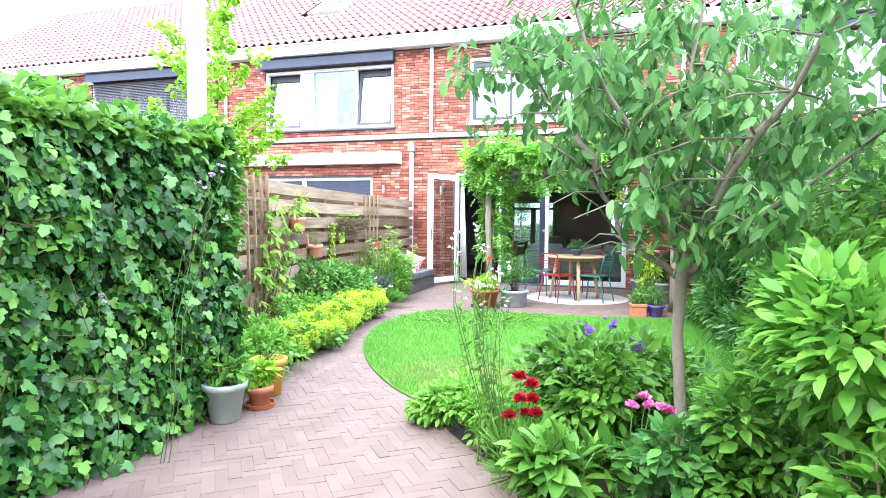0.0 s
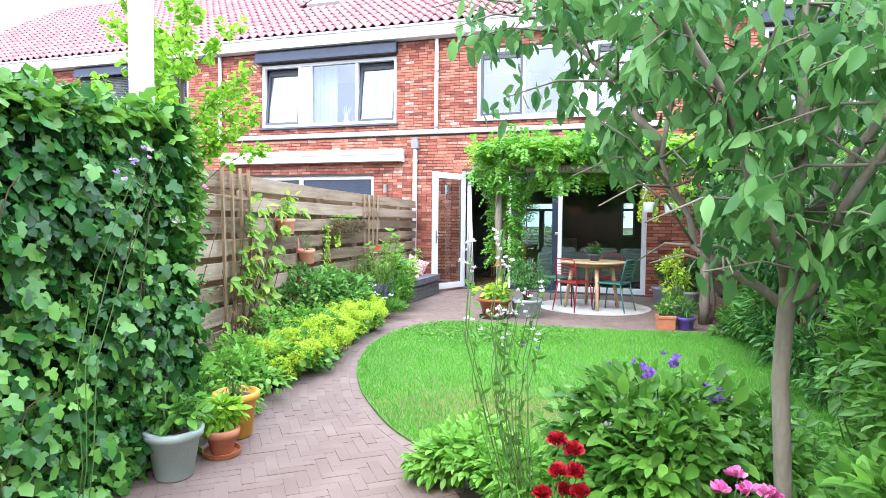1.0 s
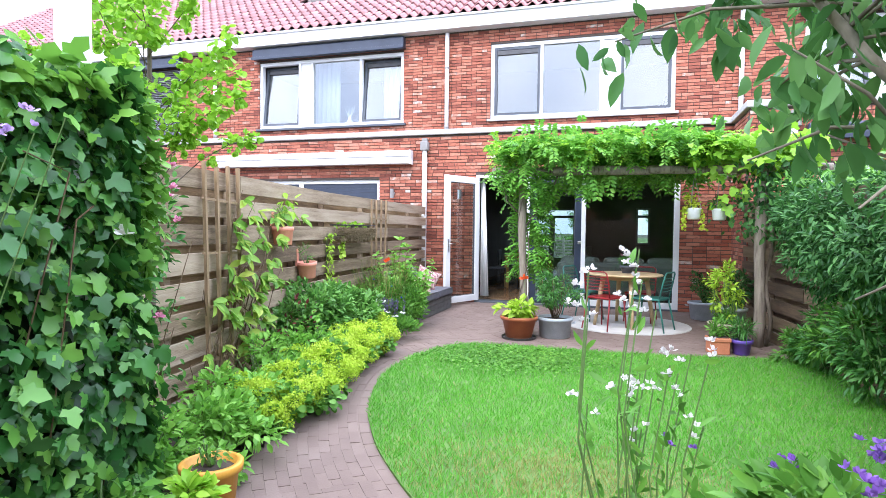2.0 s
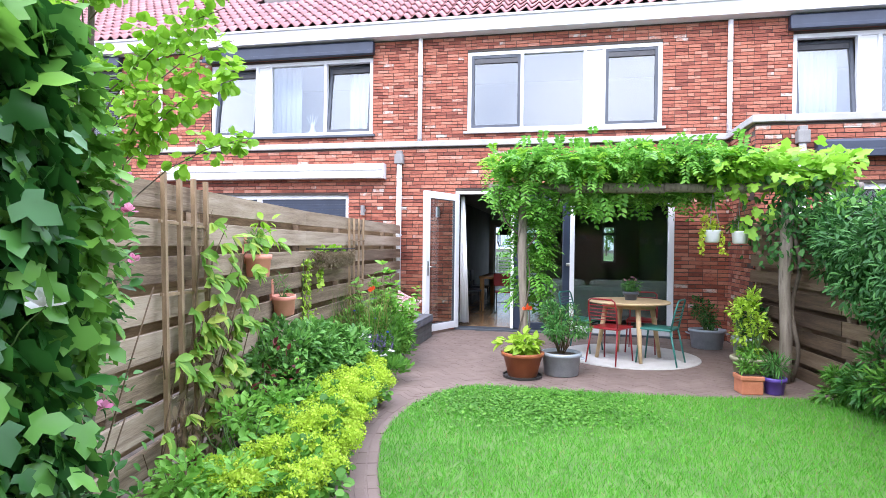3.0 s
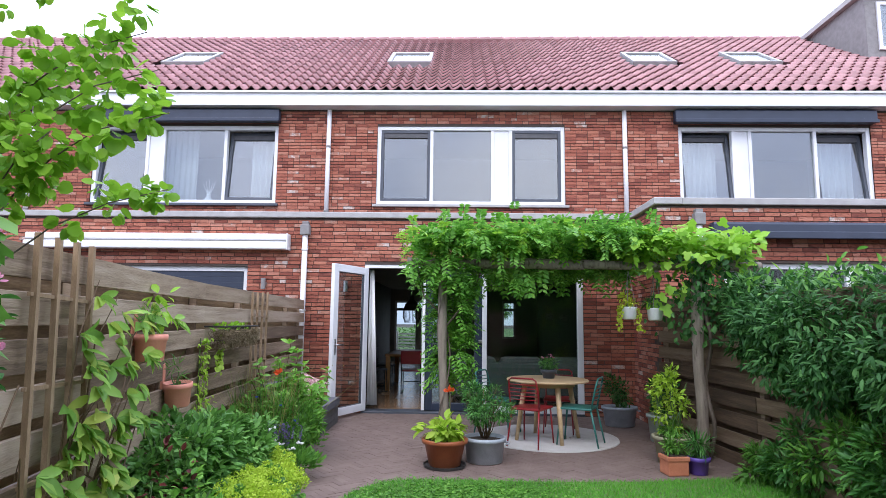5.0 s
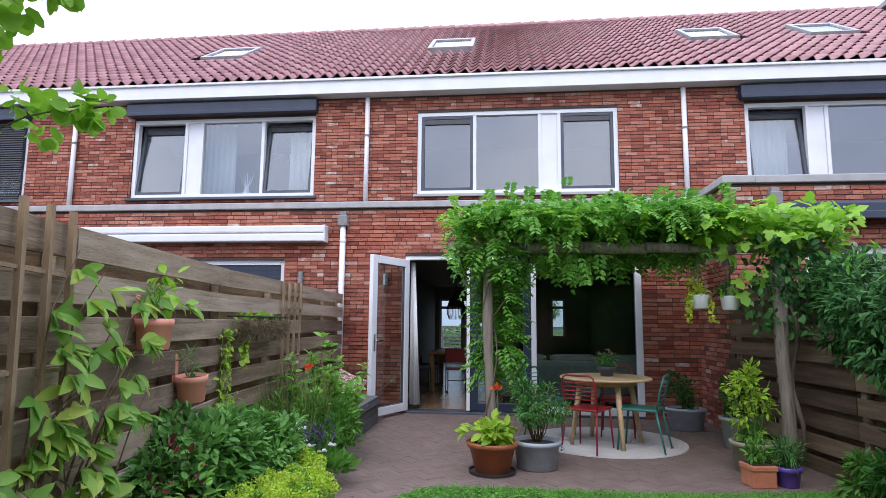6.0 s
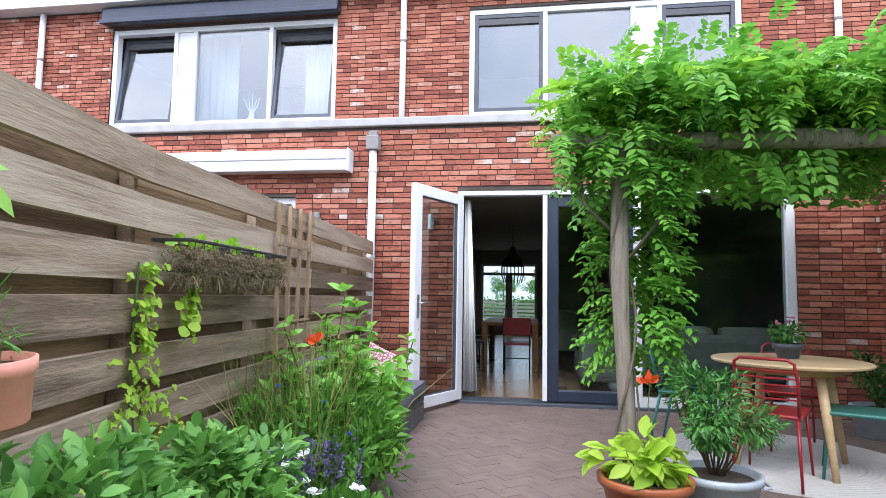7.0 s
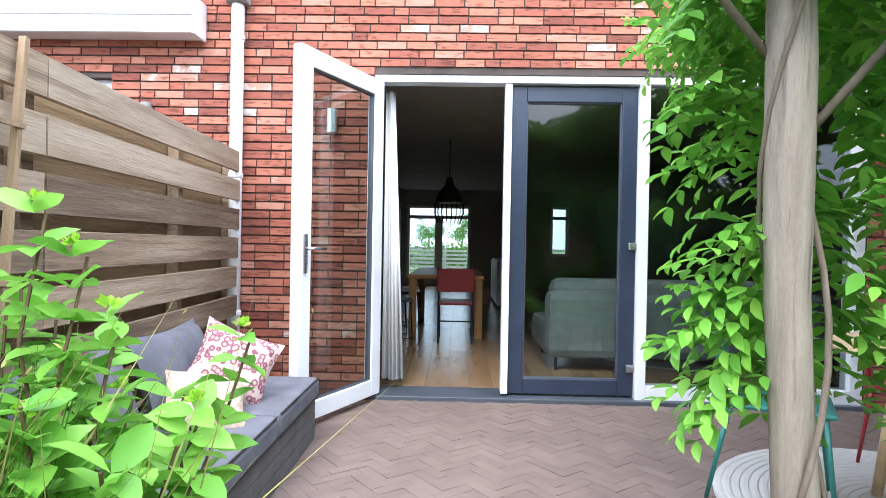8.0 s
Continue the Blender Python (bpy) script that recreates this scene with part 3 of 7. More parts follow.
def on_roof(x, s, h=0.0):
    """A point of the roof: s metres up the slope from the eave, h metres above it."""
    return (x, EAVE_Y + s * cp - h * sp, EAVE_Z + s * sp + h * cp)


deck = Shape()
deck.add([on_roof(LEFT, 0, -0.03), on_roof(RIGHT, 0, -0.03), on_roof(RIGHT, SLOPE, -0.03), on_roof(LEFT, SLOPE, -0.03)], [(0, 1, 2, 3)])
ry, rz_ = EAVE_Y + SLOPE * cp, EAVE_Z + SLOPE * sp
deck.add([(LEFT, ry, rz_ - 0.05), (RIGHT, ry, rz_ - 0.05), (RIGHT, 2 * ry - EAVE_Y, EAVE_Z - 0.05), (LEFT, 2 * ry - EAVE_Y, EAVE_Z - 0.05)], [(0, 1, 2, 3)])
roof = fixed("roof", deck, m_underroof, "long pitched roof of red clay pantiles", "roof")

TW, GAUGE, SEG = 0.235, 0.345, 8
tile_v, tile_f = [], []
for i in range(SEG + 1):
    u = i / SEG
    h = 0.040 * math.cos(2 * math.pi * u + 0.6) + 0.012 * math.cos(4 * math.pi * u)
    tile_v += [(u * TW, 0.0, h + 0.068), (u * TW, GAUGE + 0.06, h + 0.017), (u * TW, 0.0, h + 0.046)]
for i in range(SEG):
    a, b = 3 * i, 3 * i + 3
    tile_f += [(a, b, b + 1, a + 1), (a + 2, b + 2, b, a)]
tile_mesh = Shape().add(tile_v, tile_f).mesh("roof_tile", m_tile, True)
tiles_far = Shape()
skylights = [(-2.95, -1.95), (2.62, 3.6), (5.0, 5.95), (-8.2, -7.2)]
roof_turn = Matrix.Rotation(PITCH, 4, "X")
tile_rows = int(SLOPE / GAUGE)
tile_jobs = []
for r in range(tile_rows + 1):
    for c in range(int((RIGHT - LEFT) / TW)):
        x = LEFT + c * TW
        s = r * GAUGE
        if any(a - 0.05 < x + TW / 2 < b + 0.05 and 2.48 < s + GAUGE / 2 < 3.95 for a, b in skylights):
            continue
        if r < 13 and -4.3 < x < 1.1 and len(tile_jobs) < 290:
            tile_jobs.append((x, s))
            continue
        tiles_far.add([on_roof(x + vx, s + vy, vz) for vx, vy, vz in tile_v], tile_f)
part("roof_tiles_beyond", tiles_far, m_tile_far, roof, "", True)["kind"] = "stuff"
for x, s in tile_jobs:
    ob = new("roof_tile", tile_mesh)
    ob.matrix_basis = Matrix.Translation(on_roof(x, s)) @ roof_turn
    ob.parent = roof
ridge = Shape()
for c in range(int((RIGHT - LEFT) / 0.36)):
    x = LEFT + c * 0.36
    ridge.tube([(x, ry, rz_ + 0.02), (x + 0.38, ry, rz_ + 0.035)], [0.10, 0.115], 10)
part("ridge_tiles", ridge, m_tile_far, roof)


def skylight(x0, x1):
    t = thing("skylight", "white-framed roof window set in the red tiles", "skylight", group="roof windows")
    s = Shape()
    for a, b, c, d in ((x0, x1, 2.56, 2.64), (x0, x1, 3.70, 3.86), (x0, x0 + 0.08, 2.64, 3.70), (x1 - 0.08, x1, 2.64, 3.70)):
        q = [on_roof(xx, ss, hh) for xx in (a, b) for ss in (c, d) for hh in (-0.02, 0.11)]
        s.add(q, [(0, 1, 3, 2), (4, 6, 7, 5), (0, 4, 5, 1), (2, 3, 7, 6), (0, 2, 6, 4), (1, 5, 7, 3)])
    part("frame", s, m_coping, t)
    g = Shape()
    q = [on_roof(xx, ss, hh) for xx in (x0 + 0.08, x1 - 0.08) for ss in (2.64, 3.70) for hh in (0.06, 0.08)]
    g.add(q, [(0, 1, 3, 2), (4, 6, 7, 5), (0, 4, 5, 1), (2, 3, 7, 6), (0, 2, 6, 4), (1, 5, 7, 3)])
    part("pane", g, m_glass, t).visible_shadow = False
    bl = Shape()
    q = [on_roof(xx, ss, hh) for xx in (x0 + 0.08, x1 - 0.08) for ss in (2.64, 3.70) for hh in (0.0, 0.02)]
    bl.add(q, [(0, 1, 3, 2), (4, 6, 7, 5), (0, 4, 5, 1), (2, 3, 7, 6), (0, 2, 6, 4), (1, 5, 7, 3)])
    part("blind", bl, m_fabric, t, "white blind drawn shut")


for a, b in skylights:
    skylight(a, b)


dorm = thing("dormer", "grey-clad dormer on the neighbouring roof", "dormer")
db = Shape()
xa, xb, sa_, sb_ = 8.3, 11.6, 3.3, 6.2
p0, p1 = on_roof(xa, sa_, 0.0), on_roof(xa, sb_, 0.0)
for x0_, x1_ in ((xa, xb),):
    q = [(x0_, p0[1], p0[2]), (x0_, p0[1], p1[2]), (x0_, p1[1], p1[2]), (x1_, p0[1], p0[2]), (x1_, p0[1], p1[2]), (x1_, p1[1], p1[2])]
    db.add(q, [(0, 1, 2), (3, 5, 4), (0, 3, 4, 1), (1, 4, 5, 2)])
part("body", db, m_hopper, dorm)
part("roof_edge", Shape().box(xa - 0.12, xb + 0.12, p0[1] - 0.15, p1[1], p1[2], p1[2] + 0.14, 0.01), m_coping, dorm)
part("window_frame", frame_ring(Shape(), xa + 0.25, xb - 0.25, p0[2] + 0.25, p1[2] - 0.2, 0.08, p0[1] - 0.05, p0[1] - 0.004), m_white, dorm)
pane("pane", xa + 0.33, xb - 0.33, p0[2] + 0.33, p1[2] - 0.28, p0[1] - 0.03, m_glass, dorm)


# ---- windows of the upper floor ----
def upper_window(name, x0, x1, order, label, roller, ajar, drapes=()):
    """order: widths of the lights from the left; c a casement, w a white panel, p a fixed pane."""
    t = thing(name, label, "window", kind="structure")
    z0, z1, y = 3.665, 5.21, UP + 0.03
    fr = frame_ring(Shape(), x0, x1, z0, z1, 0.075, y, y + 0.11)
    x = x0 + 0.075
    total = sum(w for _, w in order)
    room_w = x1 - x0 - 0.15
    casements, panels, panes = [], [], []
    for k, (kind, w) in enumerate(order):
        w = w / total * room_w
        if k:
            fr.box(x - 0.03, x + 0.03, y + 0.005, y + 0.105, z0 + 0.075, z1 - 0.075)
        {"c": casements, "w": panels, "p": panes}[kind].append((x + 0.03 * (k > 0), x + w - 0.03 * (k < len(order) - 1)))
        x += w
    part("window_frame", fr, m_white, t)
    za, zb = z0 + 0.075, z1 - 0.075
    for a, b in panes:
        pane("pane", a, b, za, zb, y + 0.05, m_glass, t)
    for a, b in panels:
        part("panel", Shape().box(a, b, y + 0.03, y + 0.06, za, zb, 0.006), m_white, t, "white infill panel")
    for a, b in casements:
        e = new("casement")
        e.parent = t
        e.location = ((a + b) / 2, y + 0.03, za)
        if ajar:
            e.rotation_euler = (radians(-7), 0, 0)
        half = (b - a) / 2
        part("sash", frame_ring(Shape(), -half, half, 0, zb - za, 0.055, -0.02, 0.05), m_slate, e)
        part("vent_strip", Shape().box(-half + 0.055, half - 0.055, -0.01, 0.03, zb - za - 0.15, zb - za - 0.055, 0.006), m_slat, e)
        s = Shape().box(-half + 0.05, half - 0.05, 0.02, 0.032, 0.05, zb - za - 0.1)
        g = part("pane", s, m_glass, e)
        g.visible_shadow = False
    part("window_sill", Shape().box(x0 - 0.06, x1 + 0.06, UP - 0.06, UP + 0.06, z0 - 0.05, z0, 0.006), m_coping if not roller else m_slate, t)
    if roller:
        box_t = thing("awning_box", "navy blue roller awning box above a bedroom window", "awning", group="navy awnings")
        part("casing", Shape().box(x0 - 0.1, x1 + 0.05, UP - 0.16, UP - 0.004, 5.25, 5.50, 0.03), m_navy, box_t)
        part("front_bar", Shape().box(x0 - 0.1, x1 + 0.05, UP - 0.19, UP - 0.165, 5.24, 5.31, 0.008), m_navy, box_t)
    part("inner_sill", Shape().box(x0, x1, UP + 0.15, UP + 0.36, z0 - 0.03, z0 + 0.01, 0.006), m_white, t)
    for a, b in drapes:
        curtain(a, b, UP + 0.46, za - 0.1, zb + 0.1)


def curtain(x0, x1, y, z0, z1, name="curtain", label="thin white curtain hanging in soft folds", material=None, gather=1.0):
    s = Shape()
    n = int((x1 - x0) / 0.018) + 8
    vs = []
    for k in range(n + 1):
        u = k / n
        d = 0.028 * math.sin(u * (x1 - x0) * 55) + 0.012 * math.sin(u * 31 + 1)
        vs += [(x0 + (x1 - x0) * u, y + d, z0), (x0 + (x1 - x0) * u * gather, y + d * 0.7, z1)]
    for k in range(n):
        s.f.append((2 * k, 2 * k + 2, 2 * k + 3, 2 * k + 1))
    s.v = vs
    ob = part(name, s, material or m_fabric, None, "", True)
    mod = ob.modifiers.new("thick", "SOLIDIFY")
    mod.thickness = 0.004
    return tagged(ob, label, "curtain")


ORDER_A = [("c", 1.0), ("p", 1.2), ("w", 0.35), ("c", 0.98)]
ORDER_B = [("c", 1.0), ("w", 0.32), ("p", 1.25), ("c", 0.98)]
upper_window("window_1", -2.87, 0.73, ORDER_A, "wide white-framed bedroom window with dark grey casements", False, False)
upper_window("window_2", -8.43, -4.80, ORDER_B, "white-framed bedroom window with casements tilted open", True, True, ((-7.2, -6.55), (-5.45, -4.8)))
upper_window("window_3", 2.88, 6.48, ORDER_B, "white-framed bedroom window under a navy awning box", True, True, ((3.0, 3.75), (5.7, 6.4)))
upper_window("window_4", -14.25, -10.65, ORDER_B, "bedroom window with dark slatted blinds under an awning box", True, False)
upper_window("window_5", -20.0, -16.4, ORDER_B, "white-framed bedroom window of a farther house", True, False, ((-19.6, -18.9), (-17.2, -16.6)))
upper_window("window_6", 8.5, 12.1, ORDER_A, "white-framed bedroom window of a farther house", True, False, ((8.8, 9.5),))
vase = thing("vase", "white vase with a pale branch on a bedroom sill", "vase", (-6.22, UP + 0.27, 3.675))
part("body", Shape().lathe([(0.05, 0), (0.085, 0.05), (0.08, 0.12), (0.035, 0.19), (0.045, 0.22)], 18), m_white, vase, "", True)
for k in range(5):
    part("branch", Shape().tube([(0, 0, 0.2), (0.04 * (k - 2), 0.01, 0.34), (0.065 * (k - 2), 0.02 * (k % 2), 0.46 + 0.03 * (k % 3))], [0.009, 0.007, 0.004], 6), m_white, vase)
blind = thing("slatted_blind", "dark slatted blind lowered behind the glass", "blind", (-12.45, UP - 0.03, 3.7))
for k in range(34):
    part("slat", Shape().box(-1.72, 1.72, -0.012, 0.03, 0.045 * k, 0.045 * k + 0.022), m_slat, blind)
upper_room = Shape()
upper_room.box(LEFT, RIGHT, UP + 3.6, UP + 3.7, 3.0, 5.6)
for x in (-15.4, -9.65, -3.85, 1.83, 7.5):
    upper_room.box(x - 0.1, x + 0.1, UP + 0.32, UP + 3.6, 3.0, 5.6)
fixed("wall_bedrooms", upper_room, m_room_shade, "plain bedroom walls, darkened in colour for shade indoors", "wall")
fixed("floor_bedrooms", Shape().box(LEFT, RIGHT, UP + 0.32, UP + 3.7, 2.9, 3.0), m_parquet, "plain floor of the bedrooms", "floor")
fixed("ceiling_bedrooms", Shape().box(LEFT, RIGHT, UP + 0.3, UP + 3.7, 5.56, 5.6), m_room, "plain ceiling of the bedrooms", "ceiling")


# ---- downpipes ----
def upper_pipe(x):
    t = thing("downpipe", "white round downpipe on the upper brick wall", "downpipe", (x, UP - 0.06, 0), group="upper downpipes")
    part("pipe", Shape().tube([(0, 0, COP - 0.15), (0, 0, 5.5)], 0.043, 14), m_plastic, t, "", True)
    for z in (3.5, 4.75):
        part("bracket", Shape().lathe([(0.047, 0), (0.05, 0.01), (0.05, 0.03), (0.047, 0.04)], 14, at=(0, 0, z)), m_hopper, t)


def lower_pipe(x, y, z0):
    t = thing("downpipe", "white downpipe with a grey hopper head on the brick wall", "downpipe", (x, y - 0.065, 0), group="lower downpipes")
    part("pipe", Shape().tube([(0, 0, z0), (0, 0, 2.88)], 0.045, 14), m_plastic, t, "", True)
    h = Shape().box(-0.075, 0.075, -0.07, 0.06, 2.86, 3.03, 0.012)
    h.box(-0.05, 0.05, -0.04, 0.06, 3.03, 3.09, 0.006)
    part("hopper", h, m_hopper, t, "grey hopper head")
    for z in (0.6, 1.6, 2.6):
        part("bracket", Shape().lathe([(0.049, 0), (0.053, 0.01), (0.053, 0.03), (0.049, 0.04)], 14, at=(0, 0, z)), m_plastic, t)


for x in (-15.35, -9.62, -3.80, 1.85, 7.6):
    upper_pipe(x)
lower_pipe(-3.82, LOW, -0.02)
lower_pipe(2.1, EXT, -0.02)

# ---- ground floor fronts: ours and the neighbours' ----
front = thing("window_7", "wide white frame with terrace doors and a fixed pane", "window", kind="structure")
fy = LOW + 0.022
fr = Shape()
fr.box(-2.83, -2.775, fy, fy + 0.12, 0.02, 2.39, 0.004)
fr.box(0.66, 0.75, fy, fy + 0.12, 0.02, 2.39, 0.004)
fr.box(-2.775, 0.66, fy, fy + 0.12, 2.335, 2.39, 0.004)
fr.box(-0.885, -0.81, fy, fy + 0.12, 0.02, 2.335, 0.004)
fr.box(-1.865, -1.815, fy + 0.01, fy + 0.12, 0.05, 2.335, 0.004)
fr.box(-0.81, 0.66, fy, fy + 0.12, 0.03, 0.13, 0.004)
part("window_frame", fr, m_white, front)
pane("pane", -0.81, 0.66, 0.13, 2.335, fy + 0.05, m_glass_low, front)
part("window_sill", Shape().box(-2.83, 0.75, LOW - 0.02, LOW + 0.3, -0.02, 0.03, 0.006), m_slate, front, "dark threshold")

HANDLE_Z = 1.03


def leaf_door(name, label, hinge, turn, width, material, handed):
    t = thing(name, label, "door", hinge, turn, kind="structure")
    f = frame_ring(Shape(), 0, width, 0.0, 2.28, 0.115, -0.03, 0.035, 0.006)
    part("sash", f, material, t)
    g = Shape().box(0.11, width - 0.11, -0.006, 0.006, 0.11, 2.17)
    gp = part("pane", g, m_glass_low, t)
    gp.visible_shadow = False
    part("glazing_bead", frame_ring(Shape(), 0.11, width - 0.11, 0.11, 2.17, 0.014, -0.018, 0.022, 0.003), m_slate, t)
    hx = width - 0.055
    if handed < 0:
        for z in (0.18, 1.08):
            part("hinge", Shape().box(-0.03, 0.06, 0.035, 0.065, z, z + 0.055, 0.008), m_metal, t)
        return t
    for d in (-1, 1):
        h = new("door_handle")
        h.parent = t
        h.location = (hx, 0.0025 + d * 0.038, HANDLE_Z)
        part("plate", Shape().box(-0.016, 0.016, -0.006, 0.006, -0.12, 0.12, 0.004), m_metal, h)
        part("lever", Shape().tube([(0, 0, 0.03), (0, d * 0.045, 0.03), (-0.02, d * 0.052, 0.03), (-0.13, d * 0.052, 0.03)], 0.010, 8), m_metal, h, "", True)
    return t


leaf_door("door_1", "white glazed terrace door standing open outwards", (-2.785, LOW + 0.02, 0.045), 245.5, 0.93, m_white, 1)
leaf_door("door_2", "dark navy glazed terrace door, closed", (-0.885, fy + 0.085, 0.045), 180.0, 0.93, m_navy, -1)


def shuttered_front(x0, x1, y, name, label, closed):
    t = thing(name, label, "window", kind="structure")
    f = frame_ring(Shape(), x0, x1, 0.02, 2.34, 0.08, y + 0.07, y + 0.19)
    f.box((x0 + x1) / 2 - 0.05, (x0 + x1) / 2 + 0.05, y + 0.075, y + 0.185, 0.1, 2.26)
    part("window_frame", f, m_white, t)
    if closed:
        for k in range(24):
            part("slat", Shape().box(x0 + 0.08, x1 - 0.08, y + 0.1, y + 0.14, 0.1 + 0.09 * k, 0.1 + 0.09 * k + 0.0895, 0.003), m_navy, t)
    else:
        pane("pane", x0 + 0.08, x1 - 0.08, 0.1, 2.26, y + 0.12, m_glass_low, t)


shuttered_front(-8.35, -4.78, LOW, "window_8", "neighbour's white frame closed by a navy shutter", True)
shuttered_front(2.45, 6.0, EXT, "window_9", "neighbour's white-framed garden window", False)
shuttered_front(-14.2, -10.7, LOW, "window_10", "white-framed garden window of a farther house", False)
shuttered_front(-19.9, -16.3, LOW, "window_11", "white-framed garden window of a farther house", False)
shuttered_front(8.4, 11.9, EXT, "window_12", "white-framed garden window of a farther house", False)

aw = thing("awning", "white folded awning cassette on the neighbour's wall", "awning", (0, LOW, 0))
part("cassette", Shape().box(-8.5, -4.10, -0.15, 0.0, 2.76, 2.87, 0.02), m_plastic, aw)
# Grey filler standing for the shadowed slot between cassette and rail.
part("gasket", Shape().box(-8.5, -4.10, -0.13, 0.0, 2.735, 2.76), m_hopper, aw, "grey strip coloured as the shadow in the slot")
part("front_rail", Shape().box(-8.5, -4.10, -0.185, 0.0, 2.61, 2.735, 0.018), m_white, aw)
part("end_cap", Shape().box(-4.10, -4.075, -0.2, 0.0, 2.60, 2.87, 0.008), m_plastic, aw)
aw2 = thing("awning", "navy folded awning cassette on the brick extension", "awning", (0, EXT, 0))
part("cassette", Shape().box(2.25, 6.3, -0.18, 0.0, 2.70, 2.90, 0.04), m_navy, aw2)
part("front_rail", Shape().box(2.25, 6.3, -0.215, -0.185, 2.66, 2.76, 0.01), m_navy, aw2)


def wall_lamp(x, z, material, label):
    t = thing("wall_lamp", label, "lamp", (x, LOW, z))
    part("bracket", Shape().box(-0.03, 0.03, -0.05, 0.0, -0.03, 0.03, 0.006), material, t)
    part("shade", Shape().lathe([(0.02, -0.09), (0.038, -0.085), (0.038, 0.085), (0.02, 0.09)], 16, at=(0, -0.08, 0)), material, t)


wall_lamp(-3.12, 2.02, m_metal, "cylindrical steel wall lamp beside the terrace door")
wall_lamp(-4.48, 2.05, m_hopper, "small dark wall lamp on the brick wall")

# ---- the room behind the doors ----
RB = 24.0
fixed("floor_room", Shape().box(-3.7, 1.5, LOW + 0.3, RB, -0.12, 0.02), m_mortar, "subfloor of the living room", "floor")
boards = Shape()
bx = -3.7
while bx < 1.48:
    by_ = LOW + 0.3 - random.random()
    while by_ < RB:
        ln = 1.6 + random.random() * 0.6
        boards.box(bx, min(bx + 0.178, 1.5), max(by_, LOW + 0.3), min(by_ + ln - 0.003, RB), 0.02, 0.036)
        by_ += ln
    bx += 0.18
fixed("floor_boards", boards, m_parquet, "warm oak floorboards of the living room", "floor")
room = Shape().box(-3.9, -3.7, LOW + 0.32, RB, -0.1, 2.7).box(1.5, 1.55, LOW + 0.32, RB, -0.1, 2.7)
fixed("wall_room_sides", room, m_room_shade, "plain side walls of the living room, shade put into their colour", "wall")
back_open = [(-3.55, -1.86, 0.28, 2.18), (0.26, 0.74, 0.88, 2.2)]
fixed("wall_room_back", wall_core(-3.7, 1.5, -0.1, 2.7, back_open, RB, RB + 0.3), m_room, "street-side wall of the living room with windows", "wall")
fixed("ceiling_room", Shape().box(-3.9, 1.6, LOW + 0.32, RB + 0.3, 2.6, 2.75), m_room, "plain white ceiling of the living room", "ceiling")
for k, (a, b, c, d) in enumerate(back_open):
    t = thing("window_%d" % (13 + k), "white-framed street window of the living room", "window", kind="structure")
    f = frame_ring(Shape(), a, b, c, d, 0.07, RB + 0.05, RB + 0.15)
    f.box(a + 0.07, b - 0.07, RB + 0.055, RB + 0.145, d - 0.35, d - 0.26)
    if b - a > 1:
        f.box((a + b) / 2 - 0.10, (a + b) / 2 + 0.10, RB + 0.06, RB + 0.14, c + 0.07, d - 0.35)
    part("window_frame", f, m_white, t)
    pane("pane", a + 0.07, b - 0.07, c + 0.07, d - 0.07, RB + 0.1, m_glass_low, t)

fixed("wall_neighbour_rooms", Shape().box(PARTY + 0.35, RIGHT, EXT + 3.2, EXT + 3.3, -0.1, 2.85).box(LEFT, -3.95, LOW + 3.6, LOW + 3.7, -0.1, 2.85), m_room_shade, "inner walls of the neighbouring houses, dimness painted into the colour", "wall")

# ---- things in the room ----
curtain(-2.765, -2.60, LOW + 0.20, 0.10, 2.31, "curtain", "white curtain gathered beside the open terrace door", m_voile, 0.42)


def room_chair(at, rz, mat_seat, label):
    t = thing("dining_chair", label, "chair", at, rz, group="chairs in the room")
    part("seat", Shape().box(-0.21, 0.21, -0.2, 0.2, 0.43, 0.47, 0.015), mat_seat, t)
    part("backrest", Shape().box(-0.21, 0.21, -0.235, -0.205, 0.58, 0.84, 0.014), mat_seat, t)
    for x in (-0.19, 0.19):
        part("leg_frame", Shape().tube([(x, -0.215, 0.84), (x, -0.2, 0.44), (x, -0.23, 0.012), (x, 0.2, 0.012), (x, 0.18, 0.44)], 0.011, 7), m_black, t, "black steel tube")
    part("stretcher", Shape().tube([(-0.19, 0.19, 0.2), (0.19, 0.19, 0.2)], 0.009, 7), m_black, t)


room_chair((-2.21, 15.12, 0.036), 0, m_red, "red-seated dining chair with a black tube frame")
room_chair((-2.95, 15.3, 0.036), -75, m_slate, "dark dining chair with a black tube frame")
room_chair((-2.9, 16.4, 0.036), -90, m_slate, "dark dining chair with a black tube frame")
dt = thing("dining_table", "honey-coloured wooden dining table on the oak floor", "table", (-2.33, 16.2, 0.036))
part("tabletop", Shape().box(-0.45, 0.45, -0.95, 0.95, 0.70, 0.75, 0.01), m_orangewood, dt)
for x in (-0.39, 0.39):
    for y in (-0.88, 0.88):
        part("leg", Shape().box(x - 0.045, x + 0.045, y - 0.045, y + 0.045, 0.0, 0.70, 0.006), m_orangewood, dt)
lamp = thing("pendant_lamp", "dark wicker pendant lamp over the dining table", "lamp", (-2.32, 16.2, -0.04))
part("cord", Shape().tube([(0, 0, 2.05), (0, 0, 2.6)], 0.006, 6), m_black, lamp)
lamp_cap = part("cap", Shape().lathe([(0.04, 2.08), (0.06, 1.98), (0.15, 1.88), (0.195, 1.74)], 20), m_black, lamp)
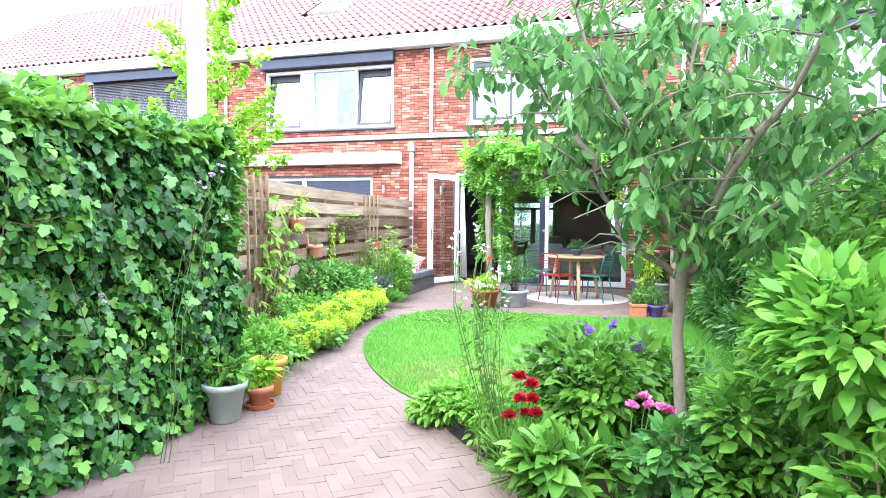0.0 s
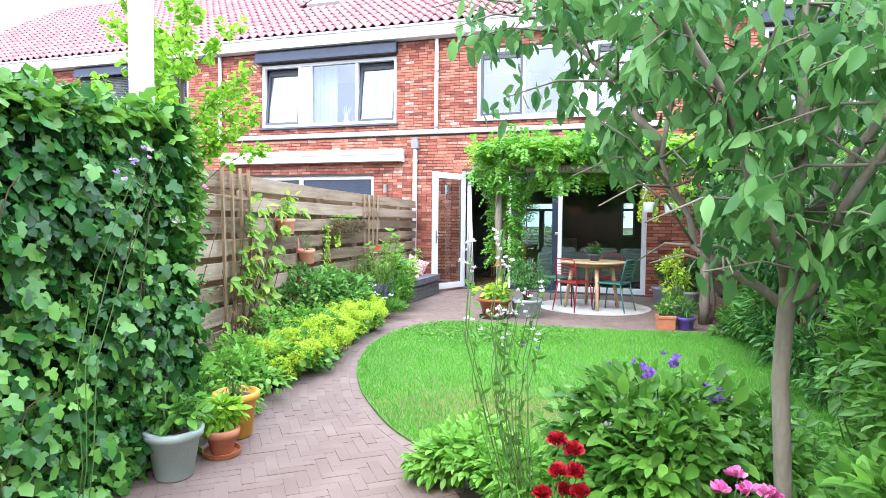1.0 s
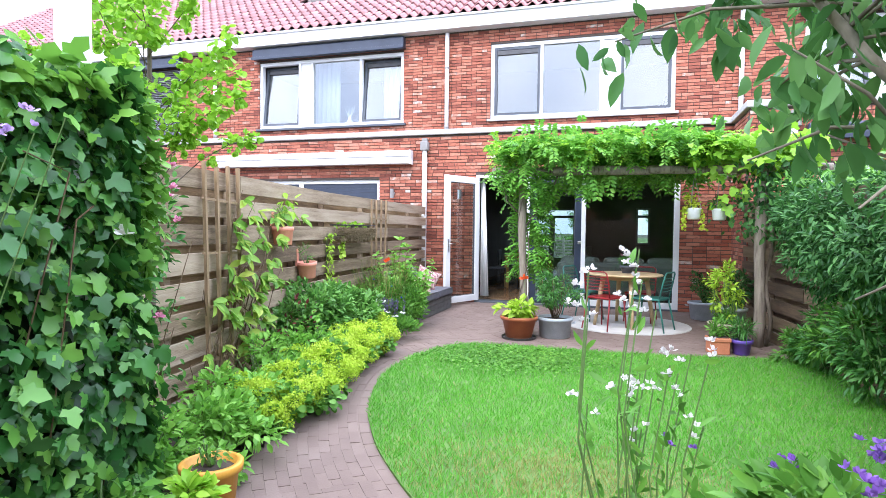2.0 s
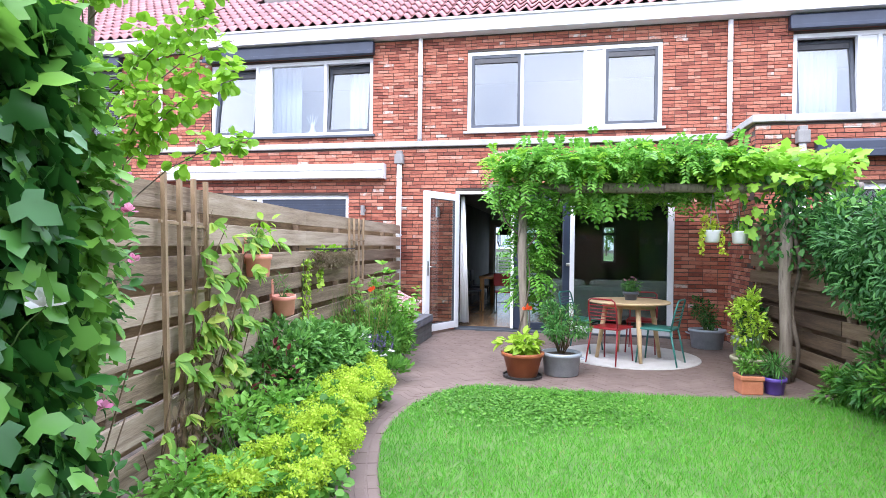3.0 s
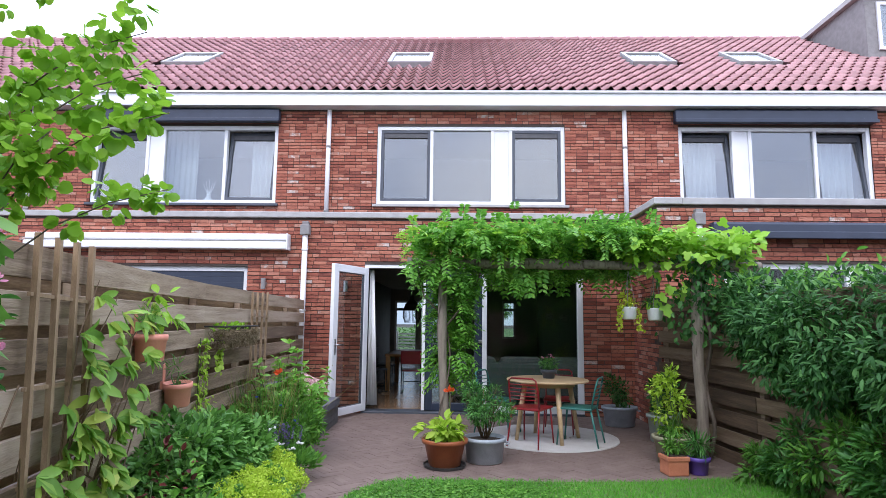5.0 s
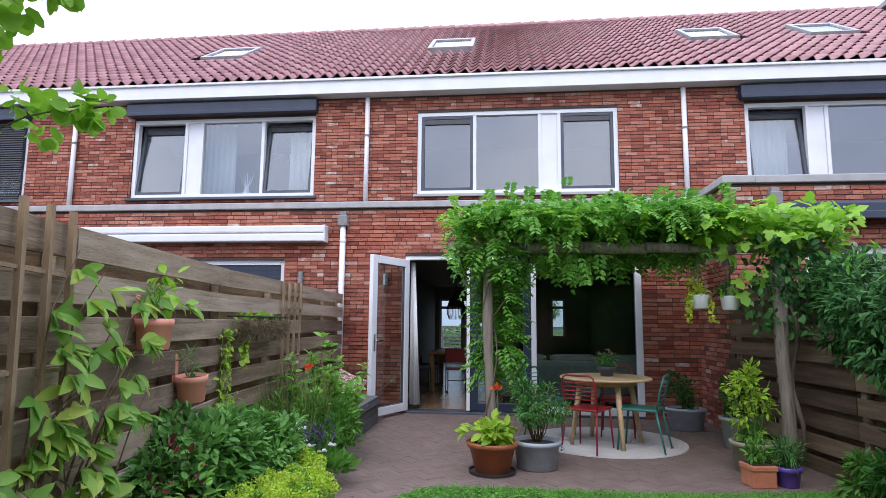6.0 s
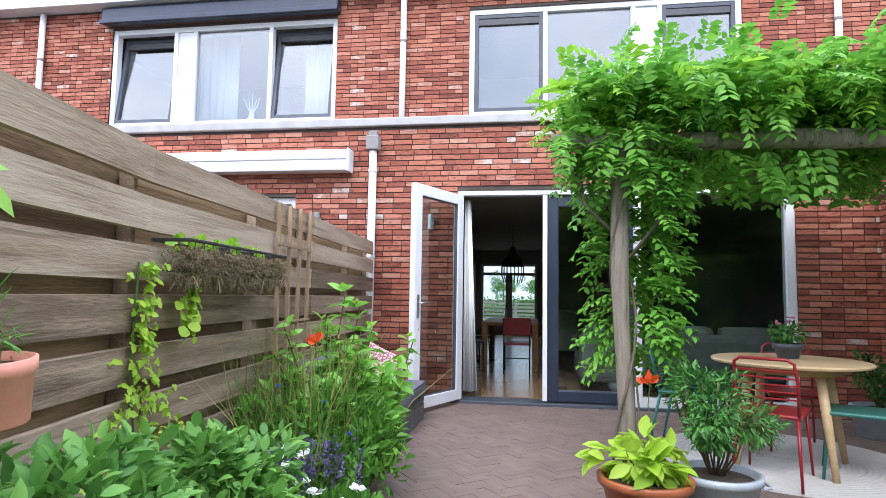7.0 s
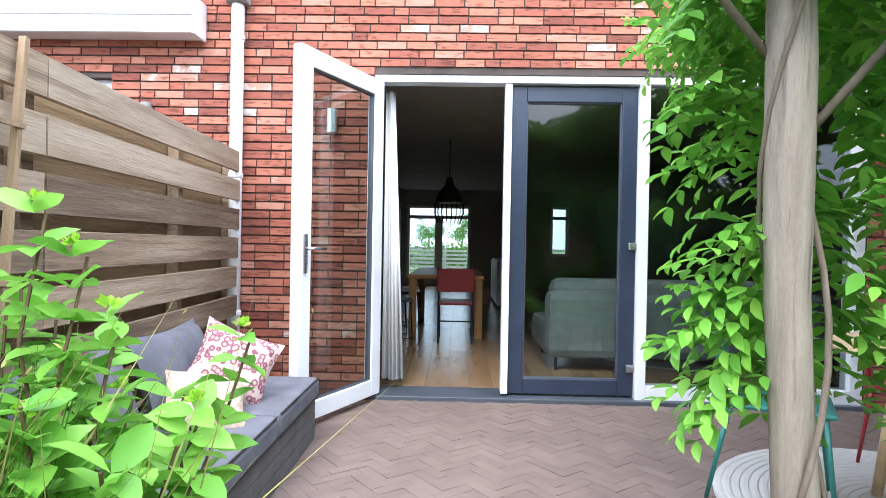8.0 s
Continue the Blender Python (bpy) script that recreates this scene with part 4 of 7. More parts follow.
for k in range(18):
    a = k * math.pi / 9
    c, s_ = math.cos(a), math.sin(a)
    part("rib", Shape().tube([(0.19 * c, 0.19 * s_, 1.75), (0.195 * c, 0.195 * s_, 1.6), (0.15 * c, 0.15 * s_, 1.47)], 0.006, 5), m_black, lamp_cap)

sofa = thing("sofa", "pale grey upholstered sofa with its back to the window", "sofa", (-0.25, 13.75, 0.036))
part("base", Shape().box(-1.15, 1.3, -0.1, 0.85, 0.12, 0.42, 0.06), m_sofa, sofa)
part("backrest", Shape().box(-1.15, 1.3, -0.22, 0.02, 0.12, 0.72, 0.08), m_sofa, sofa)
for x in (-1.1, -0.28, 0.52):
    part("back_cushion", Shape().box(x, x + 0.76, -0.08, 0.16, 0.45, 0.82, 0.09), m_sofa, sofa)
for x, y in ((-1.05, -0.1), (1.2, -0.1), (-1.05, 0.75), (1.2, 0.75)):
    part("leg", Shape().tube([(x, y, 0), (x, y, 0.13)], [0.012, 0.018], 8), m_black, sofa)
rugin = fixed("room_rug", Shape().lathe([(0.9, 0.0), (0.9, 0.012), (0.88, 0.016)], 40, at=(0.1, 14.6, 0.037)), m_rug, "round pale rug on the oak floor", "rug", "")
cab = thing("sideboard", "low white sideboard against the room's side wall", "cabinet", (-1.28, 19.5, 0.036))
part("body", Shape().box(-0.2, 0.2, -0.9, 0.9, 0.05, 0.85, 0.008), m_white, cab)
for k in range(3):
    part("door", Shape().box(-0.225, -0.204, -0.88 + 0.59 * k, -0.31 + 0.59 * k, 0.08, 0.82, 0.005), m_white, cab)

# ---- fence along the left side ----
fence_m = pose(-3.81, 12.62, 0, 0, 0, -86.95)
fence_n = pose(-3.58, 8.30, 0, 0, 0, -81.4)


def at_fence(u, d, z):
    """A point before the nearer run of the fence."""
    return tuple(fence_n @ Vector((u, d, z)))


def board_fence(name, label, m, length, flip=1, front=None):
    t = thing(name, label, "fence")
    t.matrix_basis = m
    rnd = random.Random(length)
    u = 0.0
    plank_n = 0
    while u < length:
        e = min(u + 2.2, length)
        part("post", Shape().box(u + 0.86, u + 0.93, flip * -0.075 - 0.033, flip * -0.075 + 0.033, -0.1, 1.76, 0.006), m_fencepiece, t)
        part("post", Shape().box(u - 0.035 + 0.036 * (u == 0), u + 0.035, flip * -0.075 - 0.033, flip * -0.075 + 0.033, -0.1, 1.76, 0.006), m_fencepiece, t)
        for k in range(9):
            z = 1.79 - 0.207 * k
            y = 0.012 * flip + rnd.uniform(-0.003, 0.003)
            s = Shape()
            n = 6
            w = 0.15
            for i in range(n + 1):
                x = u + 0.004 + (e - u - 0.008) * i / n
                b = 0.004 * math.sin(i * 1.3 + k + u)
                s.v += [(x, y - 0.011 + b, z - w), (x, y + 0.011 + b, z - w + 0.003), (x, y + 0.011 + b, z - 0.003), (x, y - 0.011 + b, z)]
            for i in range(n):
                for j in range(4):
                    s.f.append((4 * i + j, 4 * i + (j + 1) % 4, 4 * i + 4 + (j + 1) % 4, 4 * i + 4 + j))
            s.f += [(3, 2, 1, 0), (4 * n, 4 * n + 1, 4 * n + 2, 4 * n + 3)]
            part("plank", s, front or m_fencepiece, t)
            yb = -0.125 * flip
            part("plank", Shape().box(u + 0.004, e - 0.004, yb - 0.011, yb + 0.011, z - 0.15 - 0.105, z - 0.105), m_fencebrown if front else m_fenceback, t)
        u = e
    return t


board_fence("fence", "weathered grey-brown board fence of double staggered planks", fence_m, 4.34)
board_fence("fence", "weathered grey-brown board fence behind the border plants", fence_n, 5.6)
board_fence("fence", "dull brown board fence half hidden under dark foliage", pose(1.52, 11.34, 0, 0, 0, -84.35), 12.6, -1, m_fencebrown)
board_fence("fence", "plain board fence closing the far end of the garden", pose(-3.6, -3.2, 0, 0, 0, 0), 7.0)

tr = thing("trellis", "tall wooden trellis of brown slats leaning on the fence", "trellis")
tr.matrix_basis = fence_n
for k, u in enumerate((2.30, 2.46, 2.63, 2.80)):
    part("slat", Shape().tube([(u + 0.05, 0.13, 0.0), (u + 0.02, 0.09, 0.9), (u, 0.055, 1.84)], 0.018, 4), m_trellis, tr)
for z in (0.35, 0.75, 1.15, 1.55):
    part("crossbar", Shape().tube([(2.27, 0.05 + 0.035 * (1.8 - z), z), (2.84, 0.05 + 0.035 * (1.8 - z), z + 0.02)], 0.012, 4), m_trellis, tr)
tr = thing("trellis", "slim wooden fan trellis standing against the fence", "trellis")
tr.matrix_basis = fence_m
for k, u in enumerate((2.36, 2.57, 2.78, 2.98)):
    part("slat", Shape().tube([(u * 0.8 + 0.78, 0.13, 0.0), (u, 0.05, 1.80 - 0.01 * k)], 0.016, 4), m_trellis, tr)
for z in (0.5, 1.0, 1.5):
    k = (1.8 - z) / 1.8
    part("crossbar", Shape().tube([(2.34 + 0.31 * k, 0.06 + 0.045 * (1.8 - z), z), (3.0 + 0.18 * k, 0.06 + 0.045 * (1.8 - z), z)], 0.010, 4), m_trellis, tr)


# ---- pots ----
def pot(name, label, at, r0, r1, h, material, rim=0.02, sx=1.0, sy=1.0, rz=0.0, saucer=None, saucer_r=1.38, ears=False, group=""):
    t = thing(name, label, "planter", at, rz, group=group)
    base = 0.0
    if saucer:
        part("saucer", Shape().lathe([(r0 * saucer_r - 0.02, 0), (r0 * saucer_r - 0.006, 0.005), (r0 * saucer_r, 0.032), (r0 * saucer_r - 0.008, 0.032), (r0 * saucer_r - 0.016, 0.012)], 28, sx, sy), saucer, t)
        base = 0.013
    prof = [(r0 * 0.9, 0), (r0, 0.008), (r0 + (r1 - r0) * 0.82, h - rim * 2.2), (r1 + 0.012, h - rim * 2.0), (r1 + 0.015, h - 0.004), (r1 + 0.008, h), (r1 - 0.012, h), (r1 - 0.02, h - 0.05)]
    body = part("body", Shape().lathe(prof, 32, sx, sy, (0, 0, base)), material, t, "", True)
    part("soil", Shape().lathe([(r1 - 0.03, h - 0.06), (r1 - 0.022, h - 0.035), (r1 * 0.5, h - 0.02)], 24, sx, sy, (0, 0, base)), m_soil, body)
    if ears:
        for s in (-1, 1):
            part("handle", Shape().tube([(s * r1 * sx, -0.05, h - 0.07), (s * (r1 * sx + 0.04), -0.05, h - 0.06), (s * (r1 * sx + 0.04), 0.05, h - 0.06), (s * r1 * sx, 0.05, h - 0.07)], 0.008, 6), material, body)
    return t


pot("flower_pot", "grey-green plastic pot at the foot of the ivy", (-1.90, 3.58, 0), 0.095, 0.135, 0.26, m_sage)
pot("flower_pot", "ochre yellow pot on the brick path", (-1.96, 4.18, 0), 0.095, 0.128, 0.28, m_yellow)
pot("flower_pot", "small terracotta pot standing in a wide saucer", (-1.85, 3.90, 0), 0.062, 0.085, 0.14, m_terracotta, saucer=m_rust, saucer_r=1.75)
pot("flower_pot", "rust brown glazed pot on a dark saucer", (-1.40, 9.27, 0), 0.16, 0.225, 0.27, m_rust, saucer=m_darkplastic)
pot("flower_pot", "round galvanised zinc tub with handles", (-0.98, 9.52, 0), 0.19, 0.215, 0.26, m_zinc, ears=True)
pot("flower_pot", "oval galvanised zinc tub by the brick wall", (1.08, 11.86, 0), 0.22, 0.26, 0.28, m_zinc, sx=0.95, sy=0.72, ears=True)
pot("flower_pot", "large olive stone pot on the terrace", (1.03, 9.60, 0), 0.15, 0.195, 0.29, m_olive)
pot("flower_pot", "purple enamelled pot at the edge of the lawn", (1.125, 9.16, 0), 0.085, 0.105, 0.17, m_purple)
pot("flower_pot", "sage green pot against the brick wall", (1.30, 10.75, 0), 0.13, 0.165, 0.34, m_sage)
pot("flower_pot", "grey pot with a flowering plant on the garden table", (-0.10, 10.80, 0.752), 0.07, 0.09, 0.12, m_slate)
tb = thing("flower_pot", "square terracotta planter at the edge of the lawn", "planter", (0.88, 9.14, 0), 8)
part("body", Shape().box(-0.105, 0.105, -0.1, 0.1, 0.0, 0.17, 0.012).box(-0.115, 0.115, -0.11, 0.11, 0.14, 0.185, 0.01), m_terracotta, tb)
part("soil", Shape().box(-0.09, 0.09, -0.085, 0.085, 0.186, 0.192), m_soil, tb)


def hung_pot(u, z, tilt, label):
    t = thing("hanging_pot", label, "planter", group="pots on the fence")
    t.matrix_basis = fence_n @ pose(u, 0.125, z, 0, tilt, 0) @ Matrix.Scale(1.22, 4)
    body = part("body", Shape().lathe([(0.064, 0), (0.068, 0.006), (0.076, 0.105), (0.083, 0.11), (0.083, 0.138), (0.076, 0.14), (0.07, 0.11)], 28), m_salmon, t, "", True)
    part("soil", Shape().lathe([(0.066, 0.10), (0.068, 0.12)], 20), m_soil, body)
    part("hook", Shape().box(-0.02, 0.02, -0.098, -0.078, 0.08, 0.25, 0.004), m_salmon, body)


hung_pot(1.57, 1.20, 0, "salmon pink pot hooked on the fence planks")
hung_pot(0.95, 0.84, 6, "salmon pink pot hanging tilted on the fence")

tray = thing("fence_planter", "black wire window box on the fence, lined with dry moss", "planter")
tray.matrix_basis = fence_m @ pose(3.24, 0.03, 1.28)
for z in (0.12,):
    part("rail", Shape().tube([(0, 0, z), (0, 0.17, z), (1.08, 0.17, z), (1.08, 0, z), (0, 0, z)], 0.008, 6), m_black, tray)
for k in range(14):
    part("wire", Shape().tube([(0.03 + 0.078 * k, 0.17, 0.12), (0.03 + 0.078 * k, 0.16, 0.0), (0.03 + 0.078 * k, 0.0, -0.01)], 0.002, 5), m_black, tray)
n = 9000
pp = np.column_stack([rng.random(n) * 1.06, 0.02 + rng.random(n) ** 0.6 * 0.17, 0.085 - rng.random(n) ** 1.4 * 0.12])
pp[:, 2] += 0.03 * np.sin(pp[:, 0] * 23) * (pp[:, 2] < 0.0)
foliage("moss_lining", pp, ball(n) + [0, 0.25, -0.4], ball(n), 0.02 + 0.025 * rng.random(n), "blade", l_moss, tray)
n = 700
pp = np.column_stack([rng.random(n) * 1.06, 0.05 + rng.random(n) * 0.14, -0.02 - 0.03 * rng.random(n)])
foliage("moss_fringe", pp, np.column_stack([rng.normal(0, 0.5, n), rng.normal(0, 0.3, n), -np.ones(n)]), ball(n), 0.03 + 0.05 * rng.random(n) ** 2, "blade", l_moss, tray)
for u0, d0, nn in ((0.30, 0.1, 26), (0.52, 0.07, 12), (0.62, 0.12, 18), (0.84, 0.1, 30), (0.98, 0.08, 14)):
    dd = ball(nn)
    foliage("succulent", np.array([u0, d0, 0.115]) + dd * [0.05, 0.035, 0.025], dd + [0, 0.2, 0.6], ball(nn) + [0, 0, 1], 0.022 + rng.random(nn) * 0.02, "round", l_lime, tray)
for u0 in (0.18, 0.42, 0.70):
    part("inner_pot", Shape().lathe([(0.045, 0.02), (0.06, 0.115), (0.055, 0.12)], 16, at=(u0, 0.09, 0.0)), m_darkplastic, tray)

# ---- bench by the door ----
bench = thing("garden_bench", "low grey bench box built along the fence", "bench", (-3.36, 10.9, 0))
part("body", Shape().box(-0.28, 0.33, -0.98, 0.86, 0.0, 0.24, 0.01), m_benchbase, bench)
for k in range(3):
    part("front_board", Shape().box(0.33, 0.348, -0.98, 0.86, 0.005 + 0.078 * k, 0.078 + 0.078 * k, 0.003), m_benchbase, bench)
for k, (a, b) in enumerate(((-1.0, 0.10), (0.105, 0.88))):
    sc = thing("seat_cushion", "thick charcoal seat cushion on the garden bench", "cushion", (-3.36, 10.9, 0.24), group="bench cushions")
    pad = part("pad", Shape().box(-0.29, 0.37, a, b, 0.0, 0.12, 0.03), m_cushion, sc)
    part("piping", Shape().tube([(0.365, a + 0.03, 0.115), (0.365, b - 0.03, 0.115)], 0.005, 6).tube([(0.365, a + 0.03, 0.01), (0.365, b - 0.03, 0.01)], 0.005, 6), m_black, pad)


def pillow(name, label, m, w, h, d, material):
    s = Shape()
    n = 10
    for side in (1, -1):
        k = len(s.v)
        for i in range(n + 1):
            for j in range(n + 1):
                u, v = i / n * 2 - 1, j / n * 2 - 1
                e = (1 - u ** 4) * (1 - v ** 4)
                pin = 1 - 0.06 * (u * u * (1 - v * v) + v * v * (1 - u * u)) * 2
                s.v.append((u * w / 2 * pin, side * d / 2 * e ** 0.55, v * h / 2 * pin))
        for i in range(n):
            for j in range(n):
                a = k + i * (n + 1) + j
                q = (a, a + 1, a + n + 2, a + n + 1)
                s.f.append(q if side > 0 else q[::-1])
    ob = part(name, s, material, None, "", True)
    ob.matrix_basis = m
    return tagged(ob, label, "cushion")


m_leopard, ln_, ll_, lo_ = shader("leopard_print")
lb = ln_.new("ShaderNodeBsdfPrincipled")
lb.inputs["Roughness"].default_value = 0.9
lt = ln_.new("ShaderNodeTexCoord")
lv = ln_.new("ShaderNodeTexVoronoi")
lv.inputs["Scale"].default_value = 30.0
lr = ramp(ln_, [(0.0, (0.56, 0.36, 0.32)), (0.26, (0.48, 0.27, 0.26)), (0.36, (0.22, 0.07, 0.10)), (0.48, (0.26, 0.09, 0.12)), (0.56, (0.58, 0.42, 0.38))])
ll_.new(lt.outputs["Object"], lv.inputs["Vector"])
ll_.new(lv.outputs["Distance"], lr.inputs["Fac"])
ll_.new(lr.outputs["Color"], lb.inputs["Base Color"])
ll_.new(lb.outputs["BSDF"], lo_.inputs["Surface"])
m_cream_pillow = surface("cream_cloth", [(0.3, (0.36, 0.29, 0.20)), (0.5, (0.46, 0.39, 0.29)), (0.62, (0.42, 0.24, 0.20))], 22, 0.9, 0.2, 200)
pillow("back_cushion", "charcoal back cushion leaning on the fence", pose(-3.56, 11.2, 0.53, -8, 0, 93) @ pose(0, 0, 0, -12), 0.75, 0.40, 0.16, m_cushion)
pillow("back_cushion", "charcoal back cushion leaning on the fence", pose(-3.54, 10.4, 0.53, -8, 0, 93) @ pose(0, 0, 0, -12), 0.75, 0.40, 0.16, m_cushion)
pillow("throw_pillow", "pink leopard-print throw pillow on the bench", pose(-3.28, 11.20, 0.54, -24, 24, 22), 0.40, 0.36, 0.13, m_leopard)
pillow("throw_pillow", "cream patterned throw pillow on the bench", pose(-3.27, 10.86, 0.45, -58, 14, 30), 0.36, 0.32, 0.12, m_cream_pillow)

# ---- table, chairs and rug on the terrace ----
rug = thing("outdoor_rug", "round pale rug of concentric woven braids", "rug", (-0.11, 10.90, 0.0))
for k in range(22):
    r = 0.90 - 0.04 * k
    if r > 0.05:
        part("braid", Shape().lathe([(r - 0.038, 0.010), (r - 0.034, 0.0135), (r - 0.018, 0.015 + 0.001 * (k % 2)), (r - 0.004, 0.0135), (r, 0.010 if k else 0.001)], 48), m_rug, rug)
table = thing("garden_table", "round pale oak garden table on splayed legs", "table", (-0.13, 10.72, 0.016), 60)
part("tabletop", Shape().lathe([(0.475, 0.715), (0.513, 0.722), (0.518, 0.735), (0.508, 0.745)], 48), m_tablewood, table)
part("apron", Shape().lathe([(0.33, 0.66), (0.34, 0.66), (0.34, 0.714)], 24), m_tablewood, table)
for k in range(4):
    a = math.pi / 4 + k * math.pi / 2
    c, s_ = math.cos(a), math.sin(a)
    part("leg", Shape().tube([(0.42 * c, 0.42 * s_, 0.0), (0.36 * c, 0.36 * s_, 0.36), (0.30 * c, 0.30 * s_, 0.714)], [0.022, 0.03, 0.034], 10), m_tablewood, table, "", True)


def garden_chair(material, label, at, rz):
    """Tube steel chair, facing +y."""
    t = thing("garden_chair", label, "chair", at, rz, group="chairs round the garden table")
    t.matrix_basis = t.matrix_basis @ Matrix.Diagonal((0.9, 1.0, 0.99, 1.0))
    part("seat", Shape().box(-0.215, 0.215, -0.20, 0.225, 0.422, 0.45, 0.012), material, t)
    bf = Shape().tube([(-0.20, -0.19, 0.44), (-0.205, -0.235, 0.66), (-0.19, -0.265, 0.78), (-0.15, -0.27, 0.805), (0.15, -0.27, 0.805), (0.19, -0.265, 0.78), (0.205, -0.235, 0.66), (0.20, -0.19, 0.44)], 0.011, 7)
    part("back_frame", bf, material, t, "", True)
    for k in range(5):
        z = 0.55 + 0.045 * k
        y = -0.212 - 0.05 * (z - 0.55) / 0.2
        part("back_rod", Shape().tube([(-0.2, y, z), (0, y - 0.018, z), (0.2, y, z)], 0.006, 6), material, t)
    for x in (-1, 1):
        part("leg", Shape().tube([(x * 0.19, 0.18, 0.435), (x * 0.215, 0.225, 0.0)], [0.013, 0.010], 7), material, t, "", True)
        part("leg", Shape().tube([(x * 0.19, -0.18, 0.435), (x * 0.22, -0.27, 0.0)], [0.013, 0.010], 7), material, t, "", True)
    return t


garden_chair(m_red, "red lacquered steel chair with a rod back", (-0.38, 10.36, 0.018), -30)
garden_chair(m_teal, "teal lacquered steel chair with a rod back", (0.21, 10.46, 0.018), 66)
garden_chair(m_teal, "teal lacquered steel chair with a rod back", (-0.72, 11.10, 0.018), -118)
garden_chair(m_red, "red lacquered steel chair with a rod back", (0.10, 11.25, 0.018), 168)

# ---- pergola ----
per = thing("pergola", "rustic pergola of weathered round poles", "pergola", (0, 9.72, 0))


def wobble(pts, r):
    return [r * (1 + 0.06 * math.sin(5 * i + len(pts))) for i in range(len(pts))]


pl = [(-1.415 - 0.006 * k + 0.008 * math.sin(k), 0.008 * math.cos(k * 1.7), 0.26 * k) for k in range(9)]
part("post", Shape().tube(pl, wobble(pl, 0.05), 14), m_pole, per, "", True)
pl = [(1.40 + 0.01 * math.sin(k), 0.01 * math.cos(k * 1.7), 0.26 * k) for k in range(9)]
part("post", Shape().tube(pl, wobble(pl, 0.062), 14), m_pole, per, "", True)
pl = [(-1.86 + 0.4 * k, 0.0 + 0.01 * math.sin(2 * k), 2.135 + 0.008 * math.cos(k * 2)) for k in range(6)]
part("beam", Shape().tube(pl, wobble(pl, 0.058), 14), m_pole, per, "", True)
pl = [(0.12 + 0.4 * k, 0.012 * math.sin(2 * k), 2.13 + 0.008 * math.cos(k * 2)) for k in range(6)]
part("beam", Shape().tube(pl, wobble(pl, 0.055), 14), m_pole, per, "", True)
# Unseen poles, added only to carry the shading foliage behind the beam.
for x in (-0.1, 0.65, 1.42):
    pl = [(x, 0.1 + 0.53 * k, 2.24 + 0.01 * math.sin(k * 3)) for k in range(6)]
    part("rafter", Shape().tube(pl, wobble(pl, 0.04), 10), m_pole, per, "", True)


def hung_white(x, z, label):
    t = thing("hanging_pot", label, "planter", (x, 9.78, z), group="white pots under the pergola")
    body = part("body", Shape().lathe([(0.06, 0), (0.075, 0.01), (0.088, 0.13), (0.093, 0.14), (0.085, 0.14)], 24), m_plastic, t, "", True)
    part("soil", Shape().lathe([(0.07, 0.11), (0.076, 0.125)], 16), m_soil, body)
    for k in range(3):
        a = k * 2.1
        part("cord", Shape().tube([(0.085 * math.cos(a), 0.085 * math.sin(a), 0.135), (0, 0, 0.55)], 0.003, 5), m_hopper, t)


hung_white(0.66, 1.52, "white hanging pot with a trailing yellow plant")
hung_white(0.95, 1.51, "white hanging pot with a small green plant")
mast = thing("mast", "tall slim white square post rising from the ivy", "post", (-2.16, 3.66, 0))
part("post", Shape().box(-0.045, 0.045, -0.045, 0.045, 0, 4.6, 0.006), m_white, mast)

# ---- paving ----
PAVED = np.array([(-2.05, -3.1), (-2.05, 4.0), (-2.2, 4.6), (-2.3, 5.3), (-2.55, 6.2), (-2.8, 7.0), (-2.95, 7.8), (-3.0, 8.5), (-3.0, 9.8), (-3.7, 10.0), (-3.82, LOW - 0.01), (1.54, LOW - 0.01), (1.54, 11.3), (1.75, 9.2), (1.5, 8.8), (-1.0, 8.4), (-1.9, 7.0), (-1.6, 5.4), (-0.85, 4.4), (-0.35, 3.75), (0.05, 3.3), (0.35, 2.8), (0.7, 1.6), (0.95, 0.2), (1.1, -3.1)])
bed = Shape().add([(x, y, -0.004) for x, y in PAVED], [tuple(range(len(PAVED)))[::-1]])
pave = fixed("path", bed, m_sand, "curved garden path and terrace of brown clay pavers", "path")

# ---- plants ----


def leaves_out(p, n_out, droop=0.0, spread=0.6):
    """Leaf axes that point out of the crown, hang by droop, and scatter; and their faces, turned to the light."""
    n = len(p)
    a = n_out + ball(n) * spread + np.array([0, 0, -droop])
    f = n_out * 0.6 + ball(n) * 0.5 + np.array([0, 0, 0.9])
    return a, f


def bush(name, label, at, radii, n, leaf, size, material, zc=None, stems=7, lumps=10, lump=0.42, droop=0.1, category="shrub", stem_mat=None, stem_r=0.008, base_z=0.0, group=""):
    t = thing(name, label, category, at, group=group)
    zc = radii[2] if zc is None else zc
    p, o = cloud((0, 0, zc), radii, n, 0.5, lumps, lump)
    p[:, 2] = np.maximum(p[:, 2], base_z + 0.02 + 0.05 * rng.random(n))
    a, f = leaves_out(p, o, droop)
    foliage("foliage", p, a, f, size * (0.65 + 0.6 * rng.random(n)), leaf, material, t)
    tops = [tuple(np.array([0, 0, zc]) + ball(1)[0] * np.array(radii) * [0.75, 0.75, 0.6] + [0, 0, radii[2] * 0.25]) for _ in range(stems)]
    for q in tops:
        part("stem", twigs(Shape(), (q[0] * 0.15, q[1] * 0.15, base_z), [q], stem_r, 0.003), stem_mat or m_stem, t, "", True)
    return t


